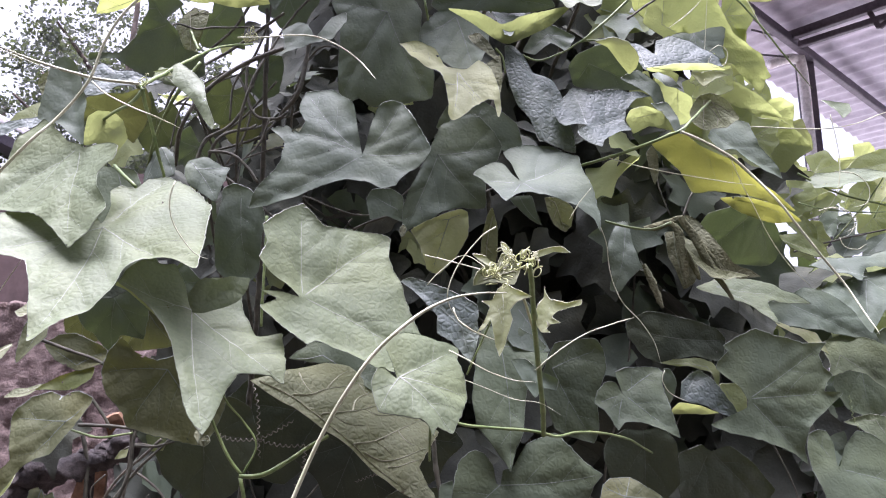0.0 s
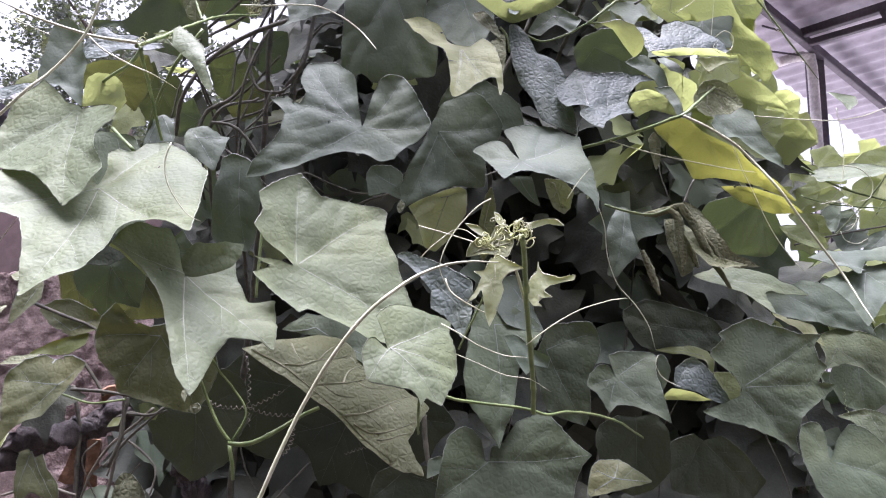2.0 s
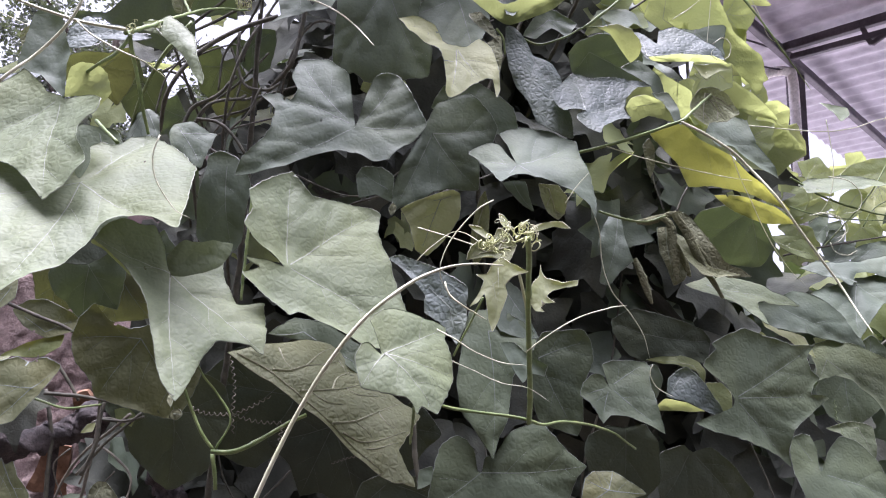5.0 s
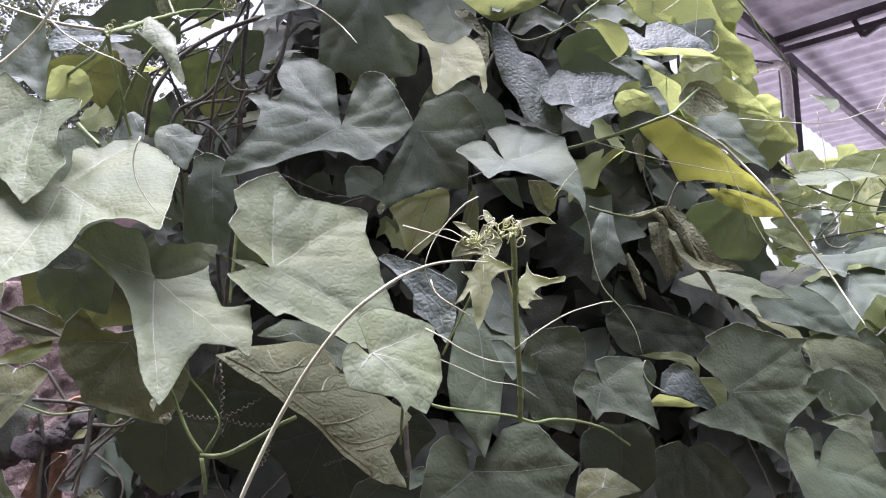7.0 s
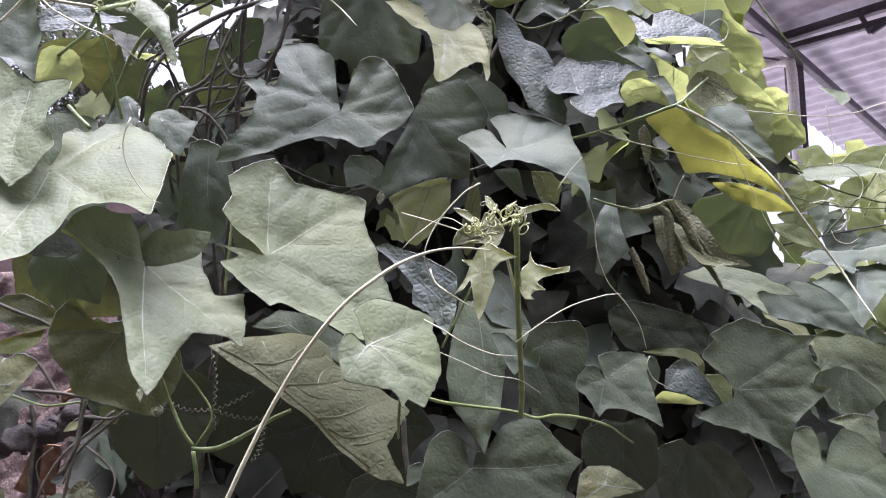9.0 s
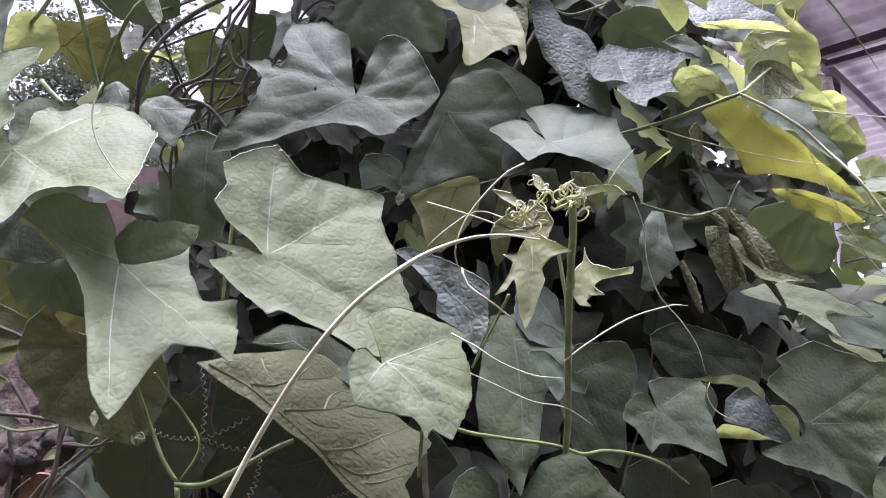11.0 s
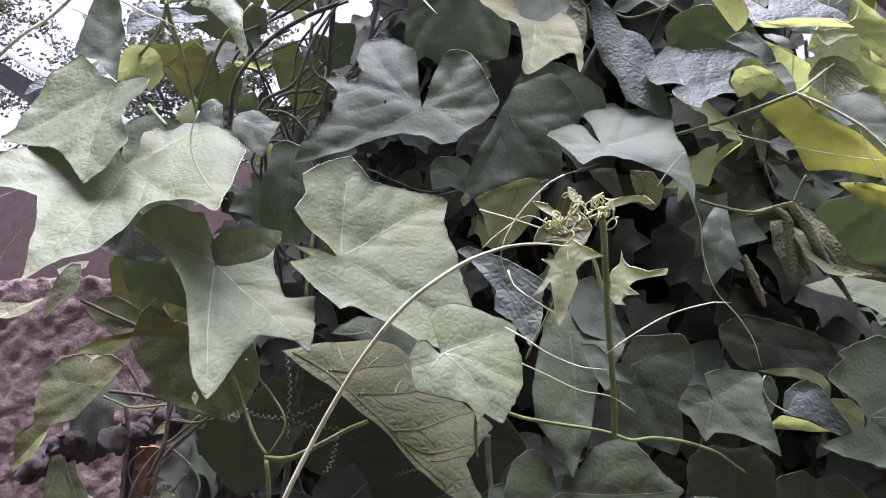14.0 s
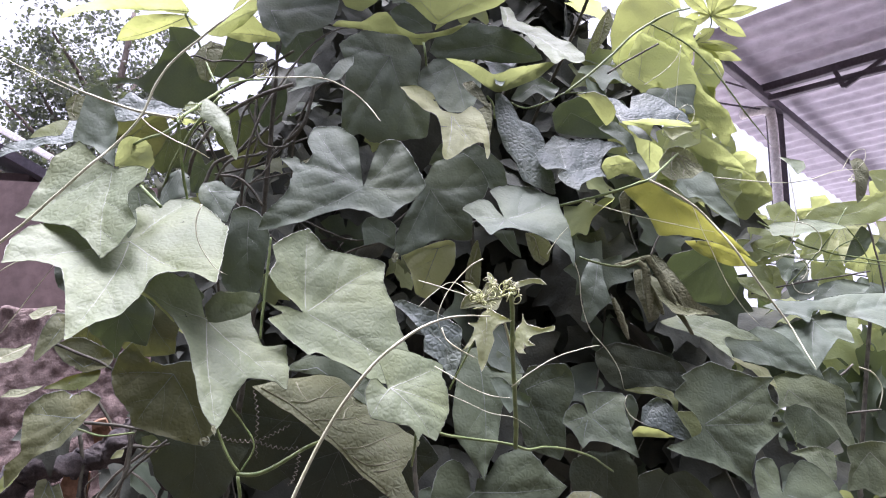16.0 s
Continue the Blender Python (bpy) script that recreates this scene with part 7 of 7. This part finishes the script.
stem(left_vine, "stem", dry_tendril, ((-0.500, 1.220, 1.400), (-0.464, 1.213, 1.381), (-0.436, 1.207, 1.352), (-0.440, 1.200, 1.308)), 2.0, 1.6)
stem(left_vine, "stem", dark_stem, ((-0.628, 1.300, 1.478), (-0.608, 1.300, 1.410), (-0.603, 1.300, 1.329), (-0.599, 1.300, 1.279)), 3.2, 3.6)
stem(left_vine, "stem", dry_tendril, ((-0.610, 1.100, 1.322), (-0.544, 1.075, 1.340), (-0.482, 1.050, 1.333)), 2.0, 1.8)
stem(left_vine, "stem", green_stem, ((-0.556, 1.120, 1.466), (-0.501, 1.100, 1.454), (-0.443, 1.080, 1.461)), 1.8, 1.6)
stem(left_vine, "stem", dry_tendril, ((-0.556, 1.260, 1.388), (-0.584, 1.273, 1.361), (-0.575, 1.287, 1.322), (-0.559, 1.300, 1.285)), 1.2, 1.0)
stem(left_vine, "stem", dark_stem, ((-0.482, 1.260, 1.356), (-0.505, 1.280, 1.328), (-0.492, 1.300, 1.293)), 1.2, 1.0)

# main stems from the ground
for vine, points in (
        (left_vine, ((-0.35, 1.15, 0), (-0.3, 1.3, 0.6), (-0.38, 1.45, 1.2), (-0.33, 1.3, 1.7), (-0.3, 1.15, 2.1))),
        (centre_vine, ((0.05, 1.15, 0), (0.0, 1.3, 0.5), (0.1, 1.32, 1.0), (0.05, 1.25, 1.42))),
        (upper_vine, ((0.1, 1.3, 0), (0.02, 1.6, 0.8), (0.12, 1.75, 1.5), (0.0, 1.6, 2.0), (0.1, 1.25, 2.3))),
        (right_vine, ((0.5, 1.3, 0), (0.42, 1.6, 0.7), (0.5, 1.85, 1.3), (0.45, 1.8, 1.8))),
        (top_vine, ((0.2, 1.45, 0), (0.3, 1.7, 1.0), (0.2, 1.8, 2.0), (0.35, 1.4, 2.5))),
        (far_vine, ((1.0, 1.6, 0), (0.95, 1.65, 0.7), (1.0, 1.6, 1.4), (1.05, 1.55, 1.9))),
        (shrub_vine, ((0.62, 1.75, 0), (0.6, 1.75, 1.0), (0.63, 1.72, 1.8), (0.62, 1.7, 2.35))),
        (back_vine, ((0.3, 1.7, 0), (0.25, 1.7, 1.0), (0.1, 1.6, 2.0), (0.2, 1.6, 2.4)))):
    stem(vine, "stem", dark_stem, points, 9.0, 4.0)

# ---- shaded thicket behind the front leaves ----
GENERIC = ("0:85 18:62 42:80 60:52 95:74 125:46 150:52 172:14 190:14 210:50 236:48 262:76 300:54 320:80 340:60",
           "0:100 14:66 38:70 58:50 80:78 110:50 140:58 165:44 178:10 196:46 222:60 250:52 278:82 304:52 326:68 346:64",
           "0:70 25:56 50:66 75:52 110:60 140:50 168:40 180:12 194:42 222:52 250:62 284:50 312:64 336:54")
generic = []
for i, text in enumerate(GENERIC):
    for mat in (mature, young, withered):
        generic.append((mat, *leaf_meshes(lobes_of(text), 0.09, (0.2, 0.35, 0.1)[i], (0.15, -0.1, 0.2)[i], mat, 900 + i, 0.009, False)))
dice = random.Random(77)


def loose_pose(at):
    return pose(*at, dice.gauss(66, 20), dice.gauss(0, 22), dice.gauss(0, 35)) @ pose(0, 0, 0, 0, 0, 180 + dice.gauss(0, 45))


def in_thicket(x, z):
    """The outline of the hedge: open to the upper left, sloping down to the right."""
    return x > -0.68 + max(0, z - 1.8) * 0.42 and z < 3.3 - max(0, x - 0.2) * 2.48


def leaf_layer(vine, y, gap, size, youth=0.12, dead=0.0, left=-0.6, right=0.75, low=0.85, high=2.55, limit=in_thicket):
    """One layer of overlapping leaves, each a leaf of its own."""
    z = low
    while z < high:
        x = left
        while x < right:
            at = (x + dice.uniform(-0.5, 0.5) * gap, y + dice.gauss(0, 0.05), z + dice.uniform(-0.5, 0.5) * gap)
            if limit(at[0], at[2]):
                roll = dice.random()
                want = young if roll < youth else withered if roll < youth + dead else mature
                mat, blade, veins = dice.choice([g for g in generic if g[0] is want])
                part("leaf", blade, vine, loose_pose(at) @ Matrix.Scale(dice.uniform(*size), 4))
            x += gap
        z += gap * 0.9


def low_hedge(x, z):
    return z < 1.84 + 0.09 * noise.noise((x * 4, 0, 0))


def deep_leaves(name, label, count, low, high, limit, mat, seed):
    """The leaves deep inside, too many to tell apart."""
    d = random.Random(seed)
    blade = [g for g in generic if g[0] is mat][0][1]
    base = np.array([tuple(v.co) for v in blade.vertices])
    tris = [tuple(p.vertices) for p in blade.polygons]
    verts, faces = [], []
    for _ in range(count):
        at = [d.uniform(a, b) for a, b in zip(low, high)]
        if not limit(at[0], at[2]):
            continue
        m = pose(*at, d.gauss(70, 25), d.gauss(0, 30), d.gauss(0, 60)) @ pose(0, 0, 0, 0, 0, 180 + d.gauss(0, 50)) @ Matrix.Scale(d.uniform(1.0, 1.6), 4)
        k = len(verts)
        q = base @ np.array(m.to_3x3()).T + np.array(m.translation)
        verts += q.tolist()
        faces += [tuple(i + k for i in t) for t in tris]
    return tagged(new(name, mesh_of(name, verts, faces, mat)), label, "foliage", "", "stuff")


# High shares of dark withered leaves give the hedge its inner shade by colour.
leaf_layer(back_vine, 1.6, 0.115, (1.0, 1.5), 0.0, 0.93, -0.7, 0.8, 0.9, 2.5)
# Leaves above the view, added to keep light off the vine below.
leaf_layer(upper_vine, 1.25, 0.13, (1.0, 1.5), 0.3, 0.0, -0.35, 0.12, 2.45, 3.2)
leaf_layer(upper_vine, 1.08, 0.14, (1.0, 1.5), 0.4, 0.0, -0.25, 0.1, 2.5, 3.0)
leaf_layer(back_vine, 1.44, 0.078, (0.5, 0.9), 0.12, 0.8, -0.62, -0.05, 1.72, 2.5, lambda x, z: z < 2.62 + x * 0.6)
leaf_layer(right_vine, 1.66, 0.125, (1.0, 1.5), 0.0, 0.6, 0.45, 1.05, 0.9, 1.85, low_hedge)
leaf_layer(far_vine, 1.85, 0.13, (0.9, 1.4), 0.4, 0.0, 0.8, 1.9, 1.0, 2.1, low_hedge)
leaf_layer(far_vine, 1.62, 0.125, (0.45, 0.8), 0.85, 0.0, 0.74, 1.45, 1.7, 2.02, lambda x, z: z < 2.0)
leaf_layer(top_vine, 1.5, 0.12, (0.9, 1.3), 0.85, 0.0, 0.40, 0.72, 2.0, 2.6, lambda x, z: x < 0.53 + (2.38 - z) * 0.5)
leaf_layer(back_vine, 1.5, 0.16, (1.2, 1.7), 0.0, 0.5, -0.6, 1.0, 0.2, 0.95, lambda x, z: True)
leaf_layer(right_vine, 1.56, 0.11, (1.0, 1.4), 0.0, 0.4, 0.42, 0.74, 1.8, 2.1, lambda x, z: True)
# unseen crown of flat leaves, added over the hedge to block light
for row in range(6):
    for col in range(5):
        at = (-0.42 + col * 0.115 + dice.uniform(-0.04, 0.04), 0.98 + row * 0.13 + dice.uniform(-0.04, 0.04), 2.72 + row * 0.06 + dice.gauss(0, 0.05))
        mat, blade, veins = dice.choice([g for g in generic if g[0] is mature])
        part("leaf", blade, upper_vine, pose(*at, dice.gauss(12, 14), dice.gauss(0, 14), dice.uniform(0, 360)) @ Matrix.Scale(dice.uniform(1.1, 1.6), 4))
deep_leaves("inner_foliage", "withered leaves deep inside the hedge, coloured dark as shade", 2300, (-0.75, 1.7, 0.6), (0.85, 2.2, 3.2), in_thicket, withered, 31)
deep_leaves("inner_foliage", "dense shaded leaves deep inside the low hedge", 700, (0.6, 1.75, 0.6), (2.2, 2.6, 2.0), low_hedge, mature, 32)
for i in range(21):
    tangle = i >= 12
    a = Vector((dice.uniform(-0.6, -0.15), dice.uniform(1.12, 1.4), dice.uniform(1.75, 2.1))) if tangle else Vector((dice.uniform(-0.5, 0.8), dice.uniform(1.48, 1.6), dice.uniform(1.0, 1.4)))
    b = a + (Vector((dice.uniform(-0.1, 0.45), dice.uniform(-0.05, 0.2), dice.uniform(-0.05, 0.4))) if tangle else Vector((dice.uniform(-0.45, 0.45), dice.uniform(0.05, 0.25), dice.uniform(0.4, 0.9))))
    c = a.lerp(b, 0.35) + Vector((dice.uniform(-0.12, 0.12), dice.uniform(-0.1, 0.02), dice.uniform(-0.09, 0.06)))
    d = a.lerp(b, 0.7) + Vector((dice.uniform(-0.1, 0.1), dice.uniform(-0.06, 0.02), dice.uniform(-0.09, 0.06)))
    root = a + (Vector((dice.uniform(-0.1, 0.1), 0.3, dice.uniform(-0.3, 0.0))) if tangle else Vector((dice.uniform(-0.2, 0.2), 0.12, -0.5)))
    stem(back_vine, "stem", dark_stem, (root, a, c, d, b + Vector((0, 0.25, 0.05))), dice.uniform(1.4, 3.4), dice.uniform(0.8, 1.8))
leaf_layer(right_vine, 1.72, 0.1, (1.1, 1.5), 0.0, 0.5, 0.42, 0.7, 1.9, 2.16, lambda x, z: True)

# ---- rotting bits at the foot of the left vine ----
old_log = thing("fallen_branch", (-0.62, 1.32, 0), "rotting dark branch hung with withered leaves among stems", "branch")
lump(old_log, "wood", rotten, [(-0.76, 1.28, 1.33), (-0.69, 1.3, 1.385), (-0.6, 1.32, 1.405), (-0.53, 1.34, 1.45), (-0.47, 1.38, 1.50)], (0.016, 0.03, 0.018, 0.032, 0.012), 3)
lump(old_log, "wood", rotten, [(-0.5, 1.36, 1.40), (-0.45, 1.4, 1.34), (-0.43, 1.42, 1.26)], (0.012, 0.026, 0.014), 8)
for at, turn in (((-0.66, 1.27, 1.46), 10), ((-0.47, 1.3, 1.44), 25)):
    part("leaf", [g for g in generic if g[0] is withered][abs(turn) % 3][1], old_log, pose(*at, 70, 0, turn) @ pose(0, 0, 0, 0, 0, 180 + turn) @ Matrix.Scale(0.8, 4), "withered dark leaf")
line = smooth_line([(-0.62, 1.32, 0), (-0.6, 1.34, 0.7), (-0.61, 1.32, 1.42)], 0.03)
part("stub", tube_mesh("stub", line, [0.008] * len(line), rotten, 9), old_log)
def shard_mesh(sx, sy, sz, seed):
    bm = bmesh.new()
    bmesh.ops.create_cube(bm, size=1)
    bmesh.ops.scale(bm, vec=(sx, sy, sz), verts=bm.verts)
    bmesh.ops.subdivide_edges(bm, edges=bm.edges[:], cuts=5, use_grid_fill=True)
    for v in bm.verts:
        v.co.x *= 1 - 0.45 * (v.co.z / sz + 0.5)
        v.co += Vector(noise.noise_vector(v.co * 32 + Vector((seed, 0, 0)))) * 0.008
    me = bpy.data.meshes.new("clay_shard")
    bm.to_mesh(me)
    bm.free()
    me.materials.append(clay)
    return me


for k, (m, size) in enumerate(((pose(-0.85, 1.85, 1.30, 12, 8, 20), (0.085, 0.024, 0.11)), (pose(-0.80, 1.86, 1.44, 14, -20, 12), (0.06, 0.022, 0.08)))):
    shard = tagged(new("clay_shard", shard_mesh(*size, k * 7)), "broken orange clay shard leaning on the earth bank", "shard", "clay shards")
    shard.matrix_world = m
